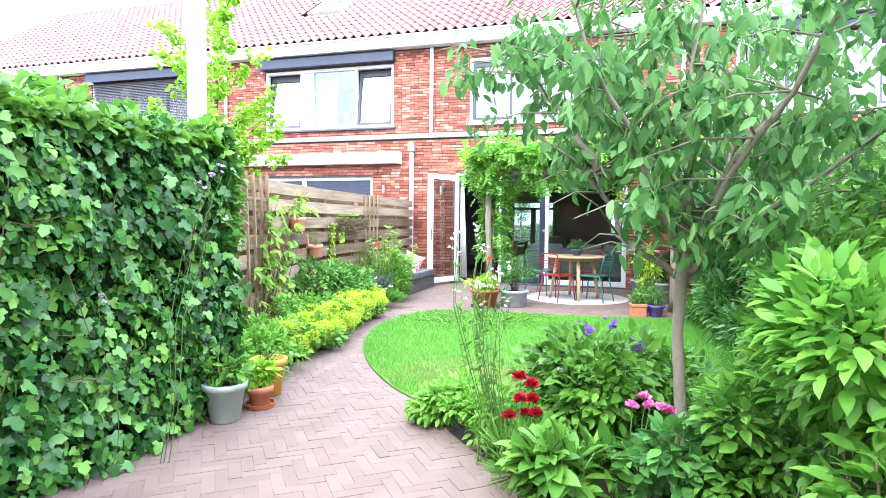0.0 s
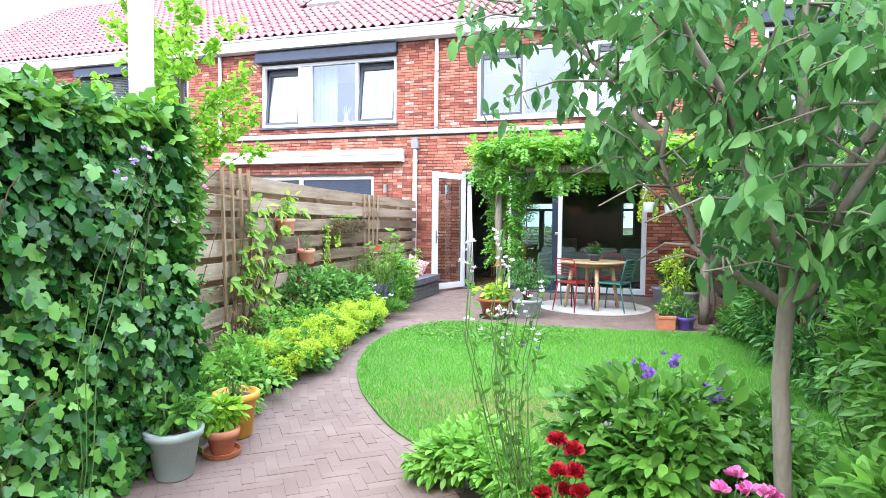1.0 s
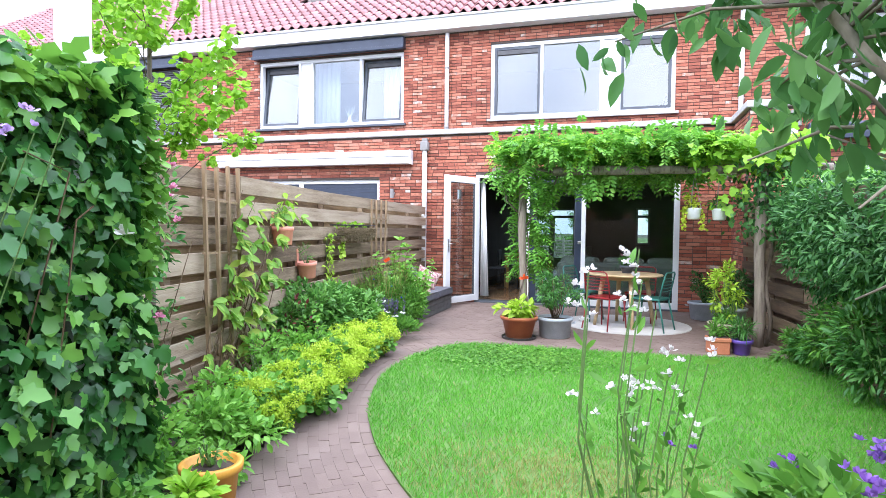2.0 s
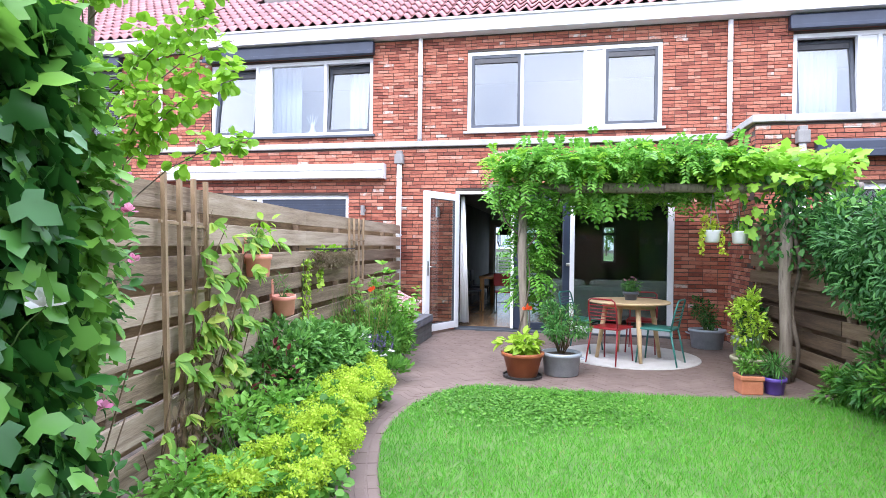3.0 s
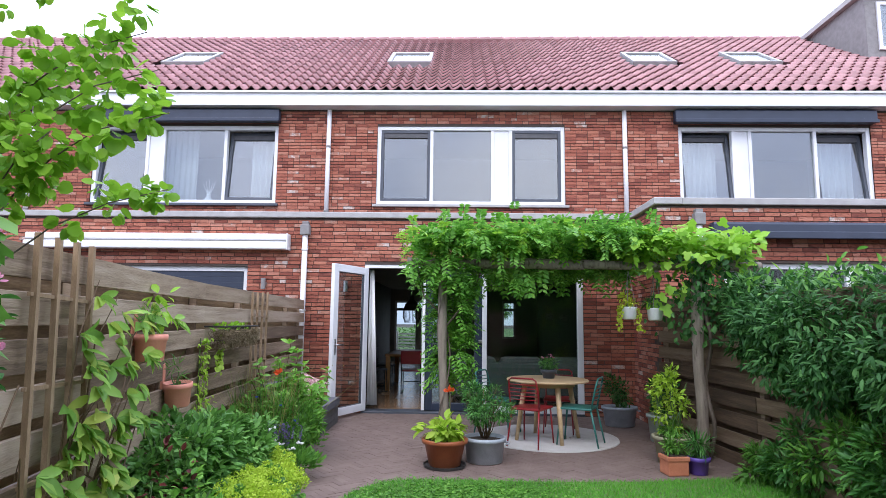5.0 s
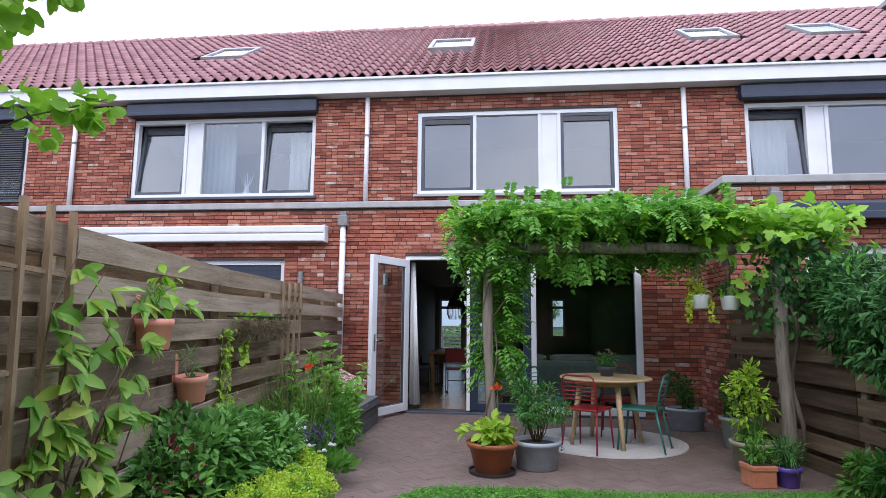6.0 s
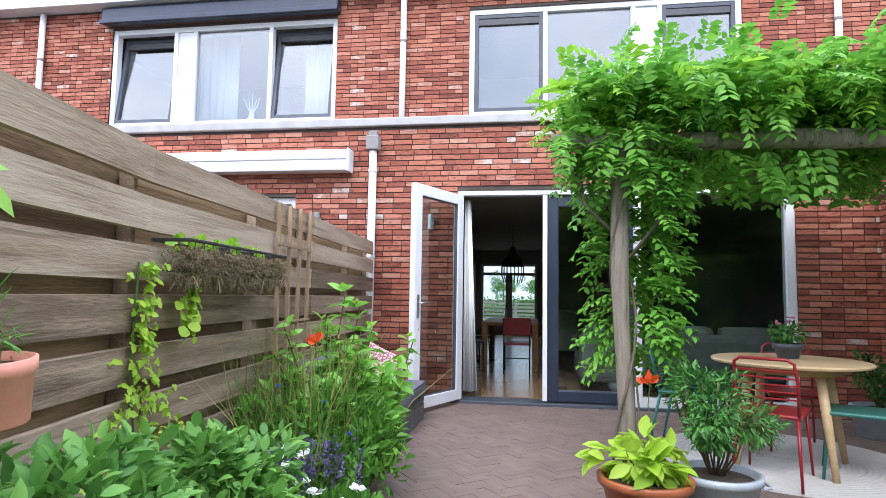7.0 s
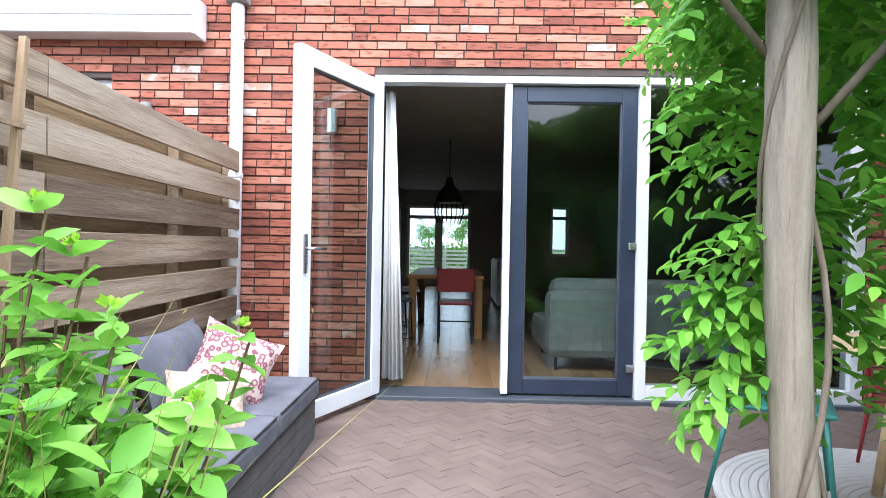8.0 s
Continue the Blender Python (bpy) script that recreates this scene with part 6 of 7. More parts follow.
foliage("foliage", np.array(hub_p), np.array(hub_a) + ball(len(hub_a)) * 0.5, ball(len(hub_p)) * 0.65 + [0, 0, 1], 0.075 + 0.06 * rng.random(len(hub_p)), "oval", l_hyd, hyd)
blooms(hyd, [tuple(np.array(hub_p[13 * 3 * k + 38]) + [0, 0, 0.03]) for k in range(13)], 0.025, 16, l_lime, "bud")
md = thing("wildflowers", "wild tangle of thin green stems and pale seed heads", "flower", (-3.08, 9.3, 0))
p, o = cloud((0, 0, 0.36), (0.36, 0.34, 0.36), 3000, 0.3, 22, 0.42)
p[:, 2] = np.maximum(p[:, 2], 0.03)
foliage("foliage", p, o * 0.5 + ball(3000) * 0.6 + [0, 0, 0.5], ball(3000), 0.04 + 0.045 * rng.random(3000), "lance", l_mid, md)
p, o = cloud((0.05, 0, 0.36), (0.34, 0.34, 0.34), 800, 0.4, 18, 0.42)
p[:, 2] = np.maximum(p[:, 2], 0.05)
foliage("foliage", p, o * 0.7 + ball(800) * 0.5, ball(800) * 0.5 + [0, 0, 1], 0.04 + 0.05 * rng.random(800), "oval", l_hyd, md)
heads = [(random.uniform(-0.38, 0.3), random.uniform(-0.3, 0.25), random.uniform(0.5, 0.95)) for _ in range(30)]
stalks(md, [(h[0] * 0.6, h[1] * 0.6, 0) for h in heads], heads, 0.0022, m_stem)
for h in heads[::2]:
    blooms(md, [h], 0.014, 9, l_dry, "seed_head")
for h in heads[1:8:3]:
    blooms(md, [(h[0], h[1], h[2] * 0.8)], 0.018, 8, leafy("blue_petal", (0.04, 0.06, 0.4), (0.06, 0.1, 0.55), (0.1, 0.16, 0.65), 0.3, 0.6), "flower")
for at_, rr, hh in (((-3.46, 9.25, 0), 0.16, 0.34), ((-3.42, 8.95, 0), 0.22, 0.2)):
    bush("perennial", "upright fresh green plant before the fence planks", at_, (rr, rr, hh), 420, "oval", 0.07, l_hyd, stems=6, category="plant")
og = thing("ornamental_grass", "tuft of tall pale grass in the border", "grass", (-3.30, 9.34, 0))
n = 420
b0 = rng.normal(0, 0.12, (n, 2))
foliage("blades", np.column_stack([b0[::2], np.zeros(len(b0[::2]))]), np.column_stack([b0[::2] * 1.8 + rng.normal(0, 0.16, (len(b0[::2]), 2)), np.ones(len(b0[::2]))]), ball(len(b0[::2])), 0.8 + 0.35 * rng.random(len(b0[::2])), "reed", l_dry, og)
foliage("blades", np.column_stack([b0, np.zeros(n)]), np.column_stack([b0 * 1.6 + rng.normal(0, 0.14, (n, 2)), np.ones(n)]), ball(n), 0.5 + 0.5 * rng.random(n), "reed", l_mid, og)
n = 60
b0 = rng.normal(0, 0.14, (n, 2))
foliage("seed_heads", np.column_stack([b0 * 2, 0.75 + 0.25 * rng.random(n)]), np.column_stack([rng.normal(0, 0.4, (n, 2)), np.ones(n)]), ball(n), 0.022, "lance", l_dry, og)
pop = thing("poppies", "orange-red poppies on thin stalks", "flower", (-3.12, 9.45, 0))
heads = [(0.10, -0.60, 0.94), (0.12, -0.1, 0.45), (-0.05, -0.15, 0.4), (0.16, -0.14, 0.43)]
stalks(pop, [(0.08, -0.4, 0), (0, 0, 0), (0, 0, 0), (0, 0, 0)], heads, 0.003, m_stem)
blooms(pop, heads, 0.05, 8, l_orange)
bush("perennial", "low grey-green foliage in the border", (-3.25, 8.85, 0), (0.28, 0.3, 0.2), 900, "pear", 0.11, l_hyd, stems=6, category="plant")

# bed on the other side of the path
bush("herb", "pale green leafy ground cover at the path edge", (-0.36, 3.95, 0), (0.34, 0.28, 0.15), 1300, "oval", 0.06, l_hyd, stems=6, category="herb")
bush("herb", "pale green leafy ground cover at the path edge", (0.02, 3.7, 0), (0.32, 0.28, 0.17), 1100, "oval", 0.06, l_hyd, stems=6, category="herb")
bush("perennial", "broad-leaved plant at the edge of the path", (0.38, 3.0, 0), (0.24, 0.22, 0.18), 420, "oval", 0.13, l_mid, stems=6, category="plant")
bush("perennial", "dark leafy plant under the fruit tree", (0.85, 3.1, 0), (0.32, 0.3, 0.26), 700, "oval", 0.08, l_shrub, stems=6, category="plant")
car = thing("carnations", "crimson double carnations on grey-green stalks", "flower", (0.12, 3.28, 0))
heads = [(-0.01, 0.0, 0.53), (0.05, 0.03, 0.49), (0.0, -0.02, 0.42), (0.06, 0.0, 0.42), (0.02, 0.03, 0.33), (0.08, -0.01, 0.35), (-0.06, 0.0, 0.32)]
stalks(car, [(h[0] * 0.4, h[1] * 0.4, 0) for h in heads], heads, 0.004, m_stem)
blooms(car, heads, 0.035, 70, l_red)
p, o = cloud((0, 0, 0.14), (0.2, 0.2, 0.15), 420)
foliage("foliage", p, o + [0, 0, 0.6], ball(420), 0.10, "blade", l_mid, car)
hy = bush("hydrangea", "leafy hydrangea with violet flower heads", (0.50, 3.75, 0), (0.42, 0.38, 0.36), 2300, "oval", 0.08, l_mid, stems=9, lumps=24, lump=0.45)
for h in ((-0.06, -0.12, 0.74), (0.2, -0.1, 0.66), (-0.2, 0.05, 0.68), (0.05, 0.2, 0.72)):
    blooms(hy, [tuple(np.array(h) + rng.normal(0, 0.022, 3)) for _ in range(8)], 0.02, 9, l_purple)
blooms(hy, [(-0.34, -0.1, 0.52), (-0.28, 0.0, 0.58), (-0.38, 0.05, 0.55), (-0.22, -0.15, 0.5), (0.3, 0.05, 0.6)], 0.022, 14, l_blush)
ty = thing("verbena", "tall thin stems with pale flower heads before the lawn", "flower", (-0.05, 3.42, 0))
heads = [(random.uniform(-0.22, 0.08), random.uniform(-0.1, 0.1), random.uniform(0.92, 1.28)) for _ in range(15)] + [(0.01, 0.04, 0.85), (0.06, 0.0, 0.9), (-0.08, 0.0, 0.88), (-0.1, -0.02, 1.32)]
stalks(ty, [(h[0] * 0.35, h[1] * 0.35, 0) for h in heads], heads, 0.003, m_stem)
for k, h in enumerate(heads):
    blooms(ty, [tuple(np.array(h) + rng.normal(0, 0.02, 3)) for _ in range(3)], 0.012, 9, l_blush if k != 15 else l_purple)
n = 300
zz = rng.random(n)
hh = np.array(heads)[rng.integers(0, len(heads), n)]
foliage("foliage", hh * (0.35 + 0.65 * zz[:, None]) * [1, 1, 0] + np.column_stack([np.zeros((n, 2)), hh[:, 2] * zz]), ball(n) + [0, 0, 0.4], ball(n), 0.05, "lance", l_mid, ty)
pk = thing("pinks", "pale pink double flowers in the bed", "flower", (0.74, 3.25, 0))
heads = [(-0.08, -0.02, 0.45), (0.0, -0.03, 0.46), (0.06, 0.0, 0.45), (0.1, 0.05, 0.42), (-0.02, 0.05, 0.48)]
stalks(pk, [(h[0] * 0.4, h[1] * 0.4, 0) for h in heads], heads, 0.004, m_stem)
blooms(pk, heads, 0.031, 34, l_magenta)
bush("buddleia", "tall shrub with long soft green leaves", (1.5, 2.5, 0), (0.45, 0.50, 0.6), 2600, "pear", 0.10, l_wist, zc=0.75, stems=10, stem_mat=m_brownstem)
bush("buddleia", "tall shrub with long soft green leaves", (1.95, 1.6, 0), (0.52, 0.55, 0.55), 2000, "oval", 0.11, l_hyd, zc=1.12, stems=10, stem_mat=m_brownstem)
bush("shrub", "leafy shrub filling the garden bed", (1.22, 2.95, 0), (0.36, 0.36, 0.36), 1700, "oval", 0.07, l_mid, stems=9)
bush("shrub", "leafy shrub filling the garden bed", (1.75, 3.6, 0), (0.6, 0.6, 0.62), 1700, "oval", 0.09, l_shrub, stems=9)
bush("shrub", "leafy shrub filling the garden bed", (1.85, 4.7, 0), (0.5, 0.6, 0.6), 1600, "oval", 0.085, l_mid, stems=9)
bush("shrub", "leafy shrub filling the garden bed", (1.55, 4.2, 0), (0.45, 0.4, 0.35), 1000, "oval", 0.07, l_mid, stems=9)

bush("shrub", "leafy shrub filling the garden bed", (1.75, 1.75, 0), (0.5, 0.5, 0.36), 1300, "oval", 0.09, l_shrub, stems=8)

# dark climber over the other fence
hd = thing("climbing_hedge", "dense dark climber billowing over the board fence", "hedge", (0, 0, 0))
for yc, rr, zc, hh in ((9.05, 0.38, 1.52, 0.46), (8.5, 0.55, 1.42, 0.60), (7.8, 0.62, 1.38, 0.66), (7.0, 0.65, 1.32, 0.70), (6.2, 0.65, 1.3, 0.72), (5.3, 0.65, 1.2, 0.7), (4.4, 0.65, 1.35, 0.75), (3.4, 0.65, 1.5, 0.75), (2.4, 0.65, 1.5, 0.75)):
    nn = 4600 if yc > 5.5 else 3400
    xc = 1.50 + 0.0985 * (11.34 - yc)
    p, o = cloud((xc, yc, zc), (rr, 0.62, hh), nn, 0.55, 26, 0.36)
    a, f = leaves_out(p, o, 0.35, 0.9)
    foliage("foliage", p, a, f, 0.055 + 0.045 * rng.random(nn), "lance" if yc > 5.5 else "pear", l_hedge if yc > 5.5 else l_mid if yc > 3.6 else l_hyd, hd)
n = 800
p = np.column_stack([rng.normal(1.88, 0.26, n), rng.uniform(3.5, 9.2, n), 1.86 + rng.normal(0, 0.07, n)])
foliage("young_foliage", p, ball(n) + [-0.3, 0, 0.3], ball(n) * 0.5 + [0, 0, 1], 0.06 + 0.04 * rng.random(n), "pear", l_mid, hd)
for k in range(6):
    y0 = 3.2 + 0.7 * k
    xs_ = 1.36 + 0.0985 * (11.34 - y0)
    part("stem", Shape().tube([(xs_ + 0.05 * math.sin(k), y0, 0), (xs_, y0 + 0.1, 0.6), (xs_ + 0.1, y0 - 0.1, 1.2)], [0.014, 0.011, 0.006], 6), m_brownstem, hd)
for x, y_, r, h, nn, mt in ((1.62, 8.85, 0.26, 0.17, 700, l_mid), (1.78, 8.4, 0.34, 0.32, 1200, l_shrub), (1.82, 7.8, 0.42, 0.42, 1500, l_mid), (1.85, 7.1, 0.46, 0.46, 1500, l_shrub), (1.9, 6.2, 0.45, 0.34, 1300, l_shrub), (1.95, 5.5, 0.42, 0.33, 1100, l_mid)):
    bush("border_shrub", "low leafy shrub along the edge of the lawn", (x, y_, 0), (r, r, h), nn, "lance", 0.085, mt, stems=7, group="shrubs by the lawn")

# wisteria and vine on the pergola
wi = thing("wisteria", "wisteria covering the pergola beam and post with feathery leaves", "climber", (0, 9.72, 0))


def sprays(name, centres, out, n_leaf, length, size, material, parent, kind="oval", droop=0.7):
    """Feathered leaves: leaflets in pairs along drooping stalks."""
    d = unit(out + ball(len(centres)) * 0.7 + np.array([0, 0, -droop * 0.4]))
    pts, ax, nm = [], [], []
    for k in range(n_leaf):
        u = (k + 1) / n_leaf
        c = centres + d * (length * u) + np.array([0, 0, -droop * 0.5 * length]) * u * u
        side = unit(np.cross(d, np.array([0, 0, 1.0])) + 1e-4)
        for s_ in (-1, 1):
            pts.append(c)
            ax.append(side * s_ + d * 0.55 + np.array([0, 0, -0.25]) + ball(len(c)) * 0.15)
            nm.append(np.cross(side, d) * np.sign(np.cross(side, d)[:, 2:3] + 1e-6) + ball(len(c)) * 0.2)
    pts, ax, nm = np.vstack(pts), np.vstack(ax), np.vstack(nm)
    foliage(name, pts, ax, nm, size * (0.75 + 0.5 * rng.random(len(pts))), kind, material, parent)


n = 1000
c = np.column_stack([rng.uniform(-1.75, 0.9, n), rng.normal(0.08, 0.24, n), 2.33 + np.abs(rng.normal(0, 0.09, n)) + 0.08 * np.sin(np.linspace(0, 9, n))])
c[:, 2] -= np.maximum(0, -1.55 - c[:, 0]) * 0.5
o = np.column_stack([rng.normal(0, 0.5, n), -0.6 + rng.normal(0, 0.6, n), rng.normal(0.35, 0.6, n)])
sprays("foliage", c, o, 6, 0.19, 0.066, l_wist, wi, "pear", droop=0.4)
n = 360
c = np.column_stack([rng.uniform(-1.85, 1.1, n), rng.normal(0.05, 0.25, n), 2.43 + rng.normal(0, 0.06, n)])
sprays("young_foliage", c, np.column_stack([rng.normal(0, 0.6, n), rng.normal(-0.2, 0.6, n), np.full(n, 0.4)]), 6, 0.18, 0.062, l_wist_top, wi, "pear")
n = 470
z = 0.80 + 1.42 * rng.random(n)
ang = rng.uniform(0, 6.28, n)
rad = 0.07 + 0.10 * rng.random(n) + 0.15 * np.clip((z - 1.25), 0, 1) * rng.random(n)
c = np.column_stack([-1.38 + rad * np.cos(ang), 0.04 + rad * np.sin(ang), z])
rel = c[:, :2] - [-1.42, 0.0]
bare = (rel @ [-0.5, -0.87] > 0.0) & (np.abs(rel @ [0.87, -0.5]) < 0.13) & (z < 1.9)
c, ang = c[~bare], ang[~bare]
sprays("foliage", c, np.column_stack([np.cos(ang), np.sin(ang) * 0.8, np.full(len(c), 0.1)]), 5, 0.19, 0.068, l_wist, wi, "pear")
n = 30
c = np.column_stack([rng.uniform(-1.82, -1.5, n), rng.normal(-0.03, 0.12, n), 2.0 + 0.25 * rng.random(n)])
sprays("foliage", c, np.column_stack([rng.normal(-0.2, 0.5, n), rng.normal(-0.3, 0.5, n), np.full(n, -0.2)]), 5, 0.18, 0.062, l_wist, wi)
n = 18
c = np.column_stack([rng.uniform(-1.05, -0.3, n), rng.normal(-0.05, 0.15, n), 2.05 + rng.normal(0, 0.06, n)])
sprays("foliage", c, np.column_stack([rng.normal(0, 0.5, n), rng.normal(-0.3, 0.4, n), np.full(n, -0.6)]), 5, 0.2, 0.075, l_wist, wi)
n = 150
c = np.column_stack([rng.uniform(-1.1, 0.75, n), rng.uniform(0.1, 0.5, n), 2.02 + 0.24 * rng.random(n)])
sprays("foliage", c, np.column_stack([rng.normal(0, 0.5, n), rng.normal(-0.1, 0.4, n), np.full(n, -0.4)]), 5, 0.18, 0.066, l_wist, wi, "pear")
s = Shape()
for k, ph in enumerate((2.2, 4.1)):
    s.tube([(-1.43 + (0.068 + 0.01 * k) * math.cos(ph + 0.42 * i), (0.065 + 0.01 * k) * math.sin(ph + 0.42 * i), 0.11 * i) for i in range(20)], 0.008 - 0.002 * k, 6)
s.tube([(-1.42, 0, 1.4), (-1.25, -0.05, 1.62), (-1.1, 0.05, 1.8), (-1.0, 0.05, 2.1)], 0.011, 7)
s.tube([(-1.46, 0.02, 1.55), (-1.66, -0.03, 1.75), (-1.75, 0.05, 2.1)], 0.010, 7)
part("stem", s, m_bark, wi, "", True)
# Unseen leaf roof reaching back to the wall, added to shade the terrace.
n = 1350
c = np.column_stack([rng.uniform(-1.05, 1.15, n), rng.uniform(0.15, 2.4, n), 2.36 + 0.18 * rng.random(n)])
sprays("foliage", c, np.column_stack([rng.normal(0, 0.6, n), rng.normal(0, 0.6, n), rng.normal(-0.1, 0.4, n)]), 5, 0.2, 0.075, l_wist, wi)
vi = thing("grape_vine", "grape vine with broad bright leaves on the pergola", "climber", (0, 9.72, 0))
n = 520
c = np.column_stack([rng.uniform(0.5, 2.05, n), rng.normal(0.0, 0.22, n), 2.34 + rng.normal(0, 0.10, n)])
foliage("foliage", c, ball(n) + [0, -0.5, -0.4], ball(n) * 0.5 + [0, -0.4, 0.9], 0.09 + 0.07 * rng.random(n), "ivy", l_wist_top, vi)
n = 900
c = np.column_stack([1.5 + rng.normal(0, 0.2, n), rng.normal(0.0, 0.16, n), 1.25 + 1.0 * rng.random(n) ** 0.7])
foliage("foliage", c, ball(n) * 0.7 + [0, -0.3, -0.7], ball(n) * 0.6 + [0, -0.7, 0.5], 0.05 + 0.05 * rng.random(n), "oval", l_hedge, vi)
n = 18
c = np.column_stack([rng.uniform(0.85, 1.3, n), rng.normal(-0.05, 0.08, n), rng.uniform(1.65, 2.2, n)])
foliage("foliage", c, ball(n) * 0.6 + [0, -0.3, -0.8], ball(n) * 0.5 + [0, -1, 0.3], 0.10 + 0.05 * rng.random(n), "ivy", l_wist_top, vi)
part("stem", Shape().tube([(1.5 + 0.03 * math.sin(i), 0.07 * math.cos(i), 0.15 * i) for i in range(16)], 0.022, 8), m_bark, vi, "", True)
rs = thing("poppies", "single orange-red bloom beside the pergola post", "flower", (-1.36, 9.36, 0))
stalks(rs, [(0.05, 0.1, 0.25)], [(0, 0, 0.74)], 0.004, m_stem)
blooms(rs, [(0, 0, 0.74)], 0.055, 14, l_orange)

# plants in the terrace pots
bush("hosta", "golden-leaved plant in the rust brown pot", (-1.40, 9.27, 0.26), (0.22, 0.22, 0.11), 190, "oval", 0.125, l_chartreuse, stems=6, category="plant", droop=0.3)
rb = bush("shrublet", "twiggy dark green shrub in the zinc tub", (-0.98, 9.52, 0.23), (0.30, 0.28, 0.24), 2600, "lance", 0.045, l_shrub, zc=0.36, stems=16, stem_mat=m_brownstem, stem_r=0.006)
bush("shrublet", "purple-green leafy plant in the oval tub", (1.08, 11.86, 0.25), (0.26, 0.2, 0.24), 600, "oval", 0.05, l_hedge, stems=10)
bush("shrublet", "golden-leaved shrub in the olive pot", (1.03, 9.60, 0.25), (0.24, 0.24, 0.38), 620, "oval", 0.058, l_chartreuse, zc=0.40, stems=16, lumps=22, lump=0.24)
bush("shrublet", "low green plant spilling from the olive pot", (1.03, 9.58, 0.27), (0.12, 0.10, 0.09), 240, "lance", 0.06, l_mid, stems=4)
bush("shrublet", "climbing leafy plant in the sage pot", (1.30, 10.75, 0.31), (0.2, 0.19, 0.28), 500, "oval", 0.07, l_hedge, stems=6)
bush("pot_plant", "small herb in the square planter", (0.88, 9.14, 0.18), (0.12, 0.11, 0.1), 240, "lance", 0.06, l_mid, stems=5, category="plant")
bush("pot_plant", "lavender-like herb in the purple pot", (1.125, 9.16, 0.15), (0.12, 0.11, 0.13), 260, "blade", 0.12, l_shrub, stems=5, category="plant")
tbp = bush("pot_plant", "low flowering plant on the garden table", (-0.10, 10.80, 0.86), (0.13, 0.13, 0.09), 320, "oval", 0.04, l_shrub, stems=5, category="plant")
blooms(tbp, [tuple(ball(1)[0] * [0.1, 0.1, 0.03] + [0, 0, 0.17]) for _ in range(9)], 0.018, 8, l_pink)
ty2 = bush("pot_plant", "trailing yellow plant in a white hanging pot", (0.66, 9.78, 1.64), (0.14, 0.13, 0.09), 200, "oval", 0.04, l_yellow, stems=3, category="plant")
n = 120
foliage("trailing_foliage", np.column_stack([np.where(rng.random(n) < 0.6, -0.11, 0.1) + rng.normal(0, 0.015, n), rng.normal(-0.04, 0.03, n), -0.27 * rng.random(n) + 0.02]), ball(n) + [0, -0.2, -0.6], ball(n) + [0, -1, 0], 0.03, "round", l_yellow, ty2)
bush("pot_plant", "small green plant in a white hanging pot", (0.95, 9.78, 1.63), (0.11, 0.1, 0.08), 160, "lance", 0.06, l_hedge, stems=3, category="plant")

bush("perennial", "leafy green plant beside the hydrangea", (0.90, 3.9, 0), (0.36, 0.34, 0.3), 1300, "oval", 0.065, l_mid, stems=7, lumps=18, category="plant")

# what stands behind the garden's end, and the green beyond the street
hs = thing("house", "brick terrace house beyond the trees with a tiled roof", "house", (0, -27, 0))
hs_wall = part("wall", wall_core(-16, 16, 0, 5.6, [], -0.3, 0.0), m_brick_far, hs)
roof_s = Shape()
for x0, x1 in ((-16.2, 16.2),):
    roof_s.add([(x0, 0.3, 5.5), (x1, 0.3, 5.5), (x1, -4.6, 9.2), (x0, -4.6, 9.2), (x0, 0.3, 5.3), (x1, 0.3, 5.3), (x1, -4.6, 9.0), (x0, -4.6, 9.0)], [(0, 1, 2, 3), (7, 6, 5, 4), (4, 5, 1, 0), (0, 3, 7, 4), (1, 5, 6, 2), (3, 2, 6, 7)])
part("roof", roof_s, m_tile_far, hs)
for x in (-13.0, -7.5, -2.0, 3.5, 9.0):
    for z in (0.9, 3.5):
        w = part("window", frame_ring(Shape(), x, x + 2.6, z, z + 1.5, 0.09, 0.004, 0.07), m_white, hs)
        part("pane", Shape().box(x + 0.09, x + 2.51, 0.01, 0.03, z + 0.09, z + 1.41), m_slate, w)

for k, (x, y_, h) in enumerate(((-6.5, -9.0, 6.6), (-1.5, -10.5, 7.4), (4.0, -9.5, 6.6), (-4.2, -7.5, 6.4), (1.4, -7.8, 6.6), (-9.5, -8.0, 7.0), (7.0, -8.5, 6.8))):
    t = thing("garden_tree", "full green tree beyond the garden's end", "tree", (x, y_, 0), group="trees beyond the garden")
    part("trunk", Shape().tube([(0, 0, 0), (0.1, 0, h * 0.3), (0, 0.1, h * 0.7)], [0.16, 0.12, 0.05], 10), m_bark, t)
    p, o = cloud((0, 0, h * 0.62), (2.3, 2.0, h * 0.42), 3200, 0.5, 22, 0.38)
    a, f = leaves_out(p, o, 0.4)
    foliage("crown", p, a, f, 0.26 + 0.14 * rng.random(3200), "oval", l_shrub, t)
sf = thing("street_fence", "pale slatted garden fence across the front path", "fence", (-2.6, 27.5, 0))
for x in (-2.4, -1.2, 0.0, 1.2, 2.4):
    part("post", Shape().box(x - 0.04, x + 0.04, -0.04, 0.04, -0.05, 1.05, 0.006), m_cream, sf)
for k in range(7):
    part("slat", Shape().box(-2.5, 2.5, 0.045, 0.065, 0.12 + 0.13 * k, 0.19 + 0.13 * k, 0.004), m_cream, sf)
fh = thing("front_hedge", "clipped green hedge in the front garden", "hedge", (-2.6, 29.0, 0))
p, o = cloud((0, 0, 0.55), (3.4, 0.5, 0.6), 3500, 0.5, 40, 0.3)
a, f = leaves_out(p, o, 0.2)
foliage("foliage", np.maximum(p, [-9, -9, 0.02]), a, f, 0.12, "oval", l_mid, fh)
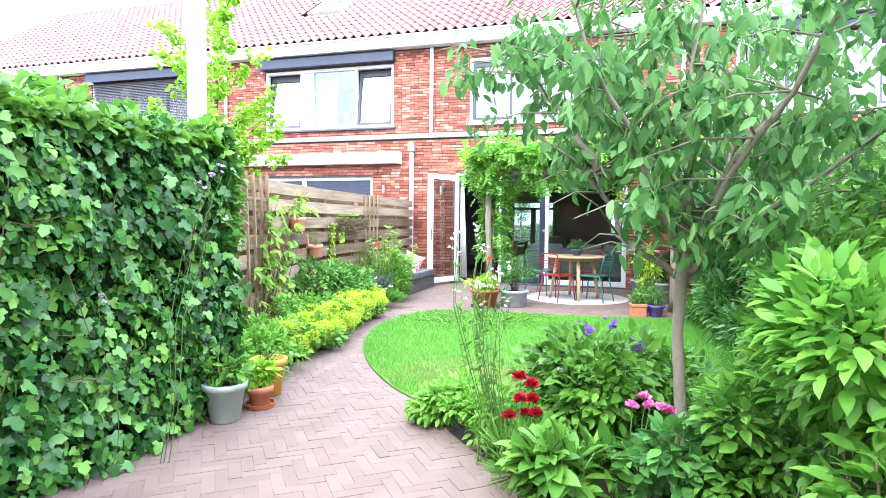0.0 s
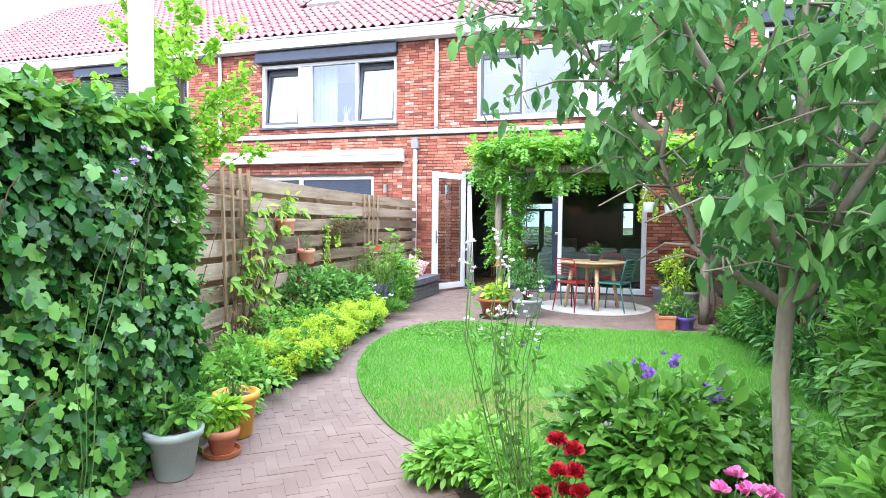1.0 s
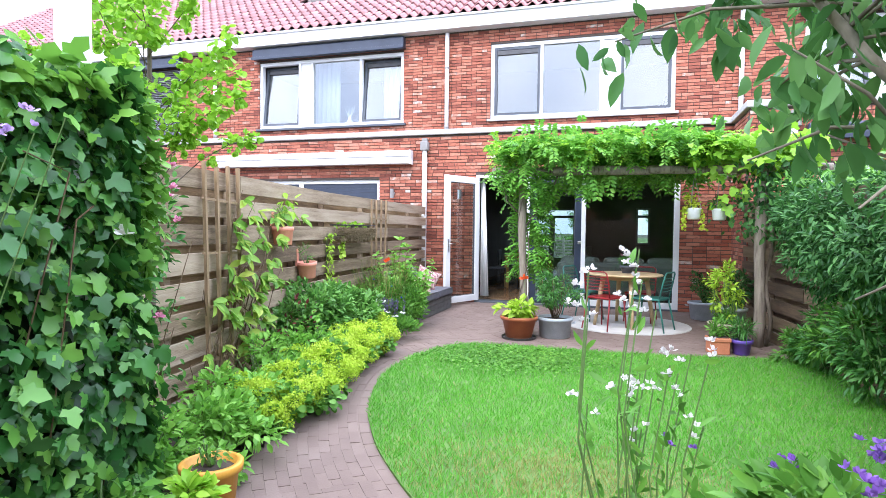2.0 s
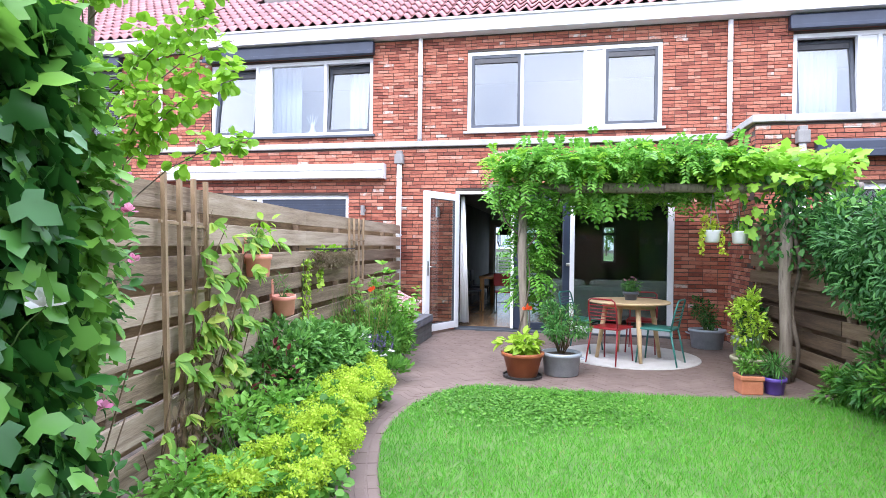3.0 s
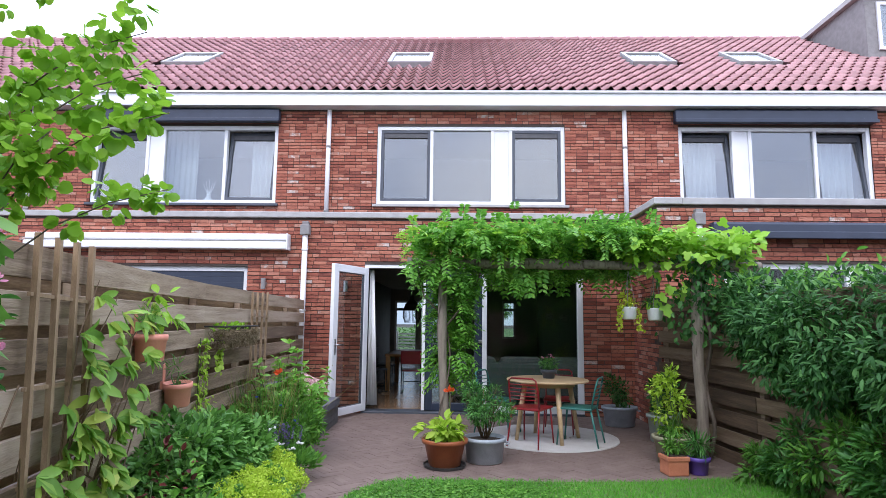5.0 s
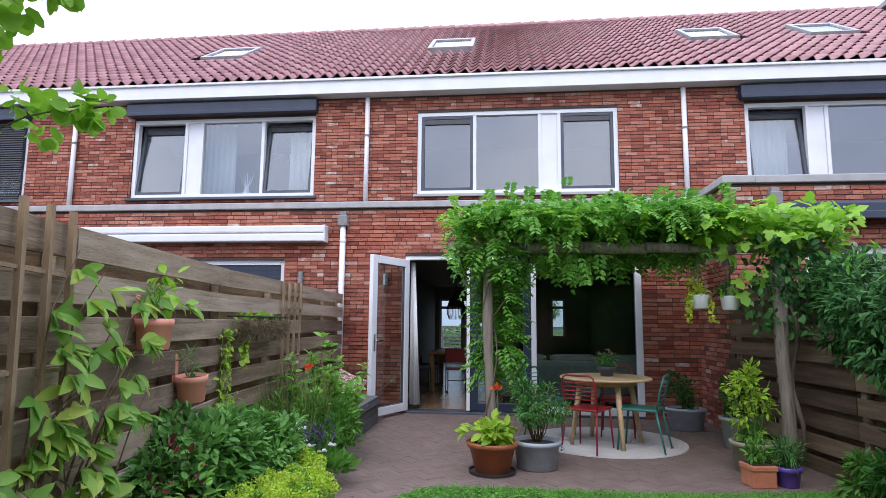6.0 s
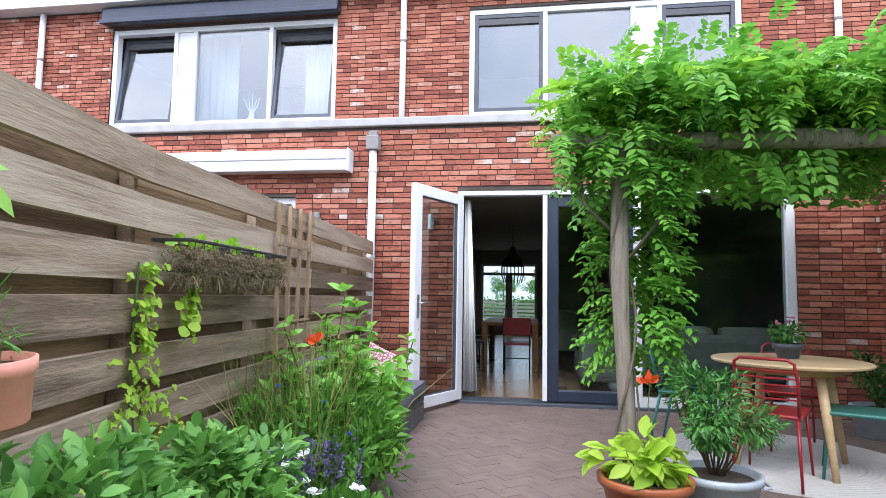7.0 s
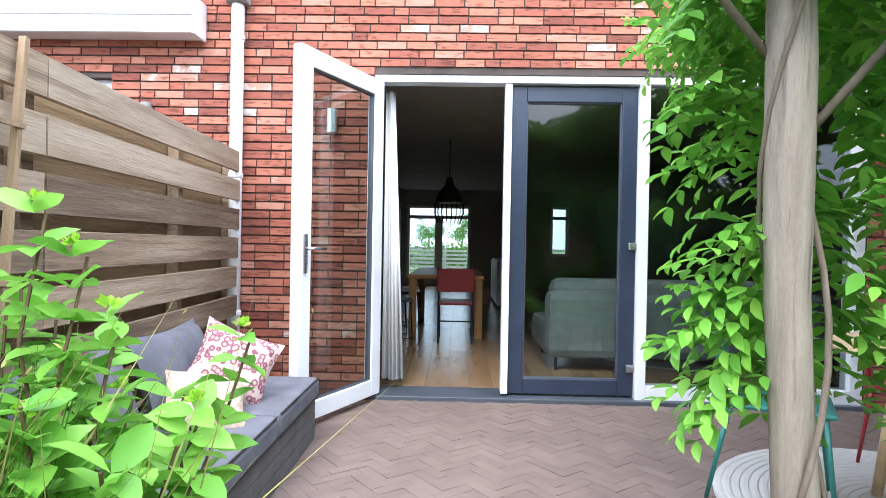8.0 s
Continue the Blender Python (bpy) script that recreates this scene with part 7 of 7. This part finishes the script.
for k, (x, y_, h) in enumerate(((-14.0, 92.0, 6.5), (-6.5, 97.0, 5.6), (-1.5, 95.0, 6.2), (5.0, 96.0, 6.6))):
    t = thing("street_tree", "round green tree across the street", "tree", (x, y_, 0), group="trees across the street")
    part("trunk", Shape().tube([(0, 0, 0), (0, 0, h * 0.6)], [0.14, 0.06], 8), m_bark, t)
    p, o = cloud((0, 0, h * 0.58), (2.2, 1.6, h * 0.42), 1500, 0.5, 14, 0.4)
    a, f = leaves_out(p, o, 0.4)
    foliage("crown", p, a, f, 0.3, "oval", l_mid, t)
fixed("ground_verge", Shape().box(-60, 60, 30, 130, -0.03, 0.0), m_turf, "green verge across the street", "ground")

# ---- pavers and bricks, piece by piece ----
PL, PW = 0.2, 0.066
paver_mesh = Shape().box(-PL / 2 + 0.0006, PL / 2 - 0.0006, -PW / 2 + 0.0006, PW / 2 - 0.0006, -0.03, 0.0, 0.0012).mesh("paver", m_paver)
paver_far = Shape()
rnd = random.Random(11)
ca, sa = math.cos(radians(38)), math.sin(radians(38))
spots = []
for i in range(-260, 261):
    for j in range(-60, 61):
        for kind in (0, 1):
            ox, oy = i * PW + j * PL, i * PW - j * PL
            cx_, cy_ = (ox + PL / 2, oy + PW / 2) if kind == 0 else (ox + PW / 2, oy + PW + PL / 2)
            x, y = ca * cx_ - sa * cy_ - 1.0, sa * cx_ + ca * cy_ + 5.0
            if -3.9 < x < 1.8 and -0.5 < y < 12.64:
                spots.append((x, y, 38 + 90 * kind))
sp_xy = np.array([(x, y) for x, y, _ in spots])
lawn_mid = LAWN.mean(axis=0)
wide = lawn_mid + (LAWN - lawn_mid) * (1 + 0.085 / np.linalg.norm(LAWN - lawn_mid, axis=1, keepdims=True))
arc = np.array([p for p in LAWN if p[0] < -1.2 and 4.85 < p[1] < 8.1])
arc = arc[np.argsort(arc[:, 1])]
fine_arc = np.vstack([a + (b - a) * np.linspace(0, 1, 6)[:-1, None] for a, b in zip(arc, arc[1:])])
ROWS = 13
tangent = unit(np.gradient(fine_arc, axis=0))
outward = np.column_stack([-tangent[:, 1], tangent[:, 0]])
curved = []
for k in range(ROWS):
    line = fine_arc + outward * (0.085 + PW * (k + 0.5))
    run = np.concatenate([[0], np.cumsum(np.linalg.norm(np.diff(line, axis=0), axis=1))])
    u = 0.1 * (k % 2) + 0.02
    while u < run[-1]:
        x, y = np.interp(u, run, line[:, 0]), np.interp(u, run, line[:, 1])
        tx, ty = np.interp(u, run, tangent[:, 0]), np.interp(u, run, tangent[:, 1])
        curved.append((x, y, math.degrees(math.atan2(ty, tx))))
        u += PL + 0.001
curved = [q for q, hit in zip(curved, inside(PAVED, np.array([q[:2] for q in curved]))) if hit]
gap = np.linalg.norm(sp_xy[:, None, :] - fine_arc[None, ::3, :], axis=2)
along = gap.argmin(axis=1)
in_rows = (gap.min(axis=1) < 0.085 + PW * ROWS + 0.05) & (along > 0) & (along < gap.shape[1] - 1)
keep = inside(PAVED, sp_xy) & ~inside(wide, sp_xy) & ~in_rows
edge = []
acc = 0.0
for k in range(120):
    a, b = LAWN[k], LAWN[(k + 1) % 120]
    ln = np.linalg.norm(b - a)
    while acc < ln:
        p = a + (b - a) * acc / ln
        if -2.5 < p[0] < 1.7 and 4.2 < p[1] < 9.1 and not (p[0] > 1.2 and p[1] < 8.6):
            nd = p - lawn_mid
            dv = (b - a) / ln
            nv = np.array([dv[1], -dv[0]])
            nv = nv if nv @ nd > 0 else -nv
            edge.append((*(p + nv * 0.04), math.degrees(math.atan2(dv[1], dv[0]))))
        acc += 0.203
    acc -= ln
jobs = [s for s, k in zip(spots, keep) if k] + edge + curved
count = 0
pv, pf = np.array([tuple(v.co) for v in paver_mesh.vertices]), [tuple(p.vertices) for p in paver_mesh.polygons]
for x, y, r in jobs:
    lift = rnd.uniform(-0.002, 0.0015)
    m = pose(x, y, lift, rnd.uniform(-0.3, 0.3), rnd.uniform(-0.3, 0.3), r + rnd.uniform(-1.0, 1.0))
    if count < 300 and -2.75 < x < -1.75 and 9.4 < y < 12.6:
        ob = new("paver", paver_mesh)
        ob.matrix_basis = m
        ob.parent = pave
        count += 1
    else:
        mm = np.array(m)
        paver_far.add(pv @ mm[:3, :3].T + mm[:3, 3], pf)
part("pavers_beyond", paver_far, m_paver_far, pave)["kind"] = "stuff"
mass_low, mass_up, mass_ext = Shape(), Shape(), Shape()
brick_face(LEFT, PARTY, 0.0, COP, low_open, lambda x, d, z: (x, LOW + 0.012 - d, z), mass_low, lambda x, z: -3.75 < x < -1.9, wall_low, 3)
brick_face(LEFT, RIGHT, 3.0, 5.53, up_open, lambda x, d, z: (x, UP + 0.012 - d, z), mass_up, None, None, 4)
brick_face(PARTY - 0.002, RIGHT, 0.0, COP, ext_open, lambda x, d, z: (x, EXT + 0.012 - d, z), mass_ext, None, None, 5)
brick_face(EXT + 0.05, LOW, 0.0, COP, [], lambda x, d, z: (PARTY + 0.012 - d, x, z), mass_ext, None, None, 6)
for shape, wall in ((mass_low, wall_low), (mass_up, wall_up), (mass_ext, wall_ext)):
    part("brickwork", shape, m_brick_far, wall)["kind"] = "stuff"
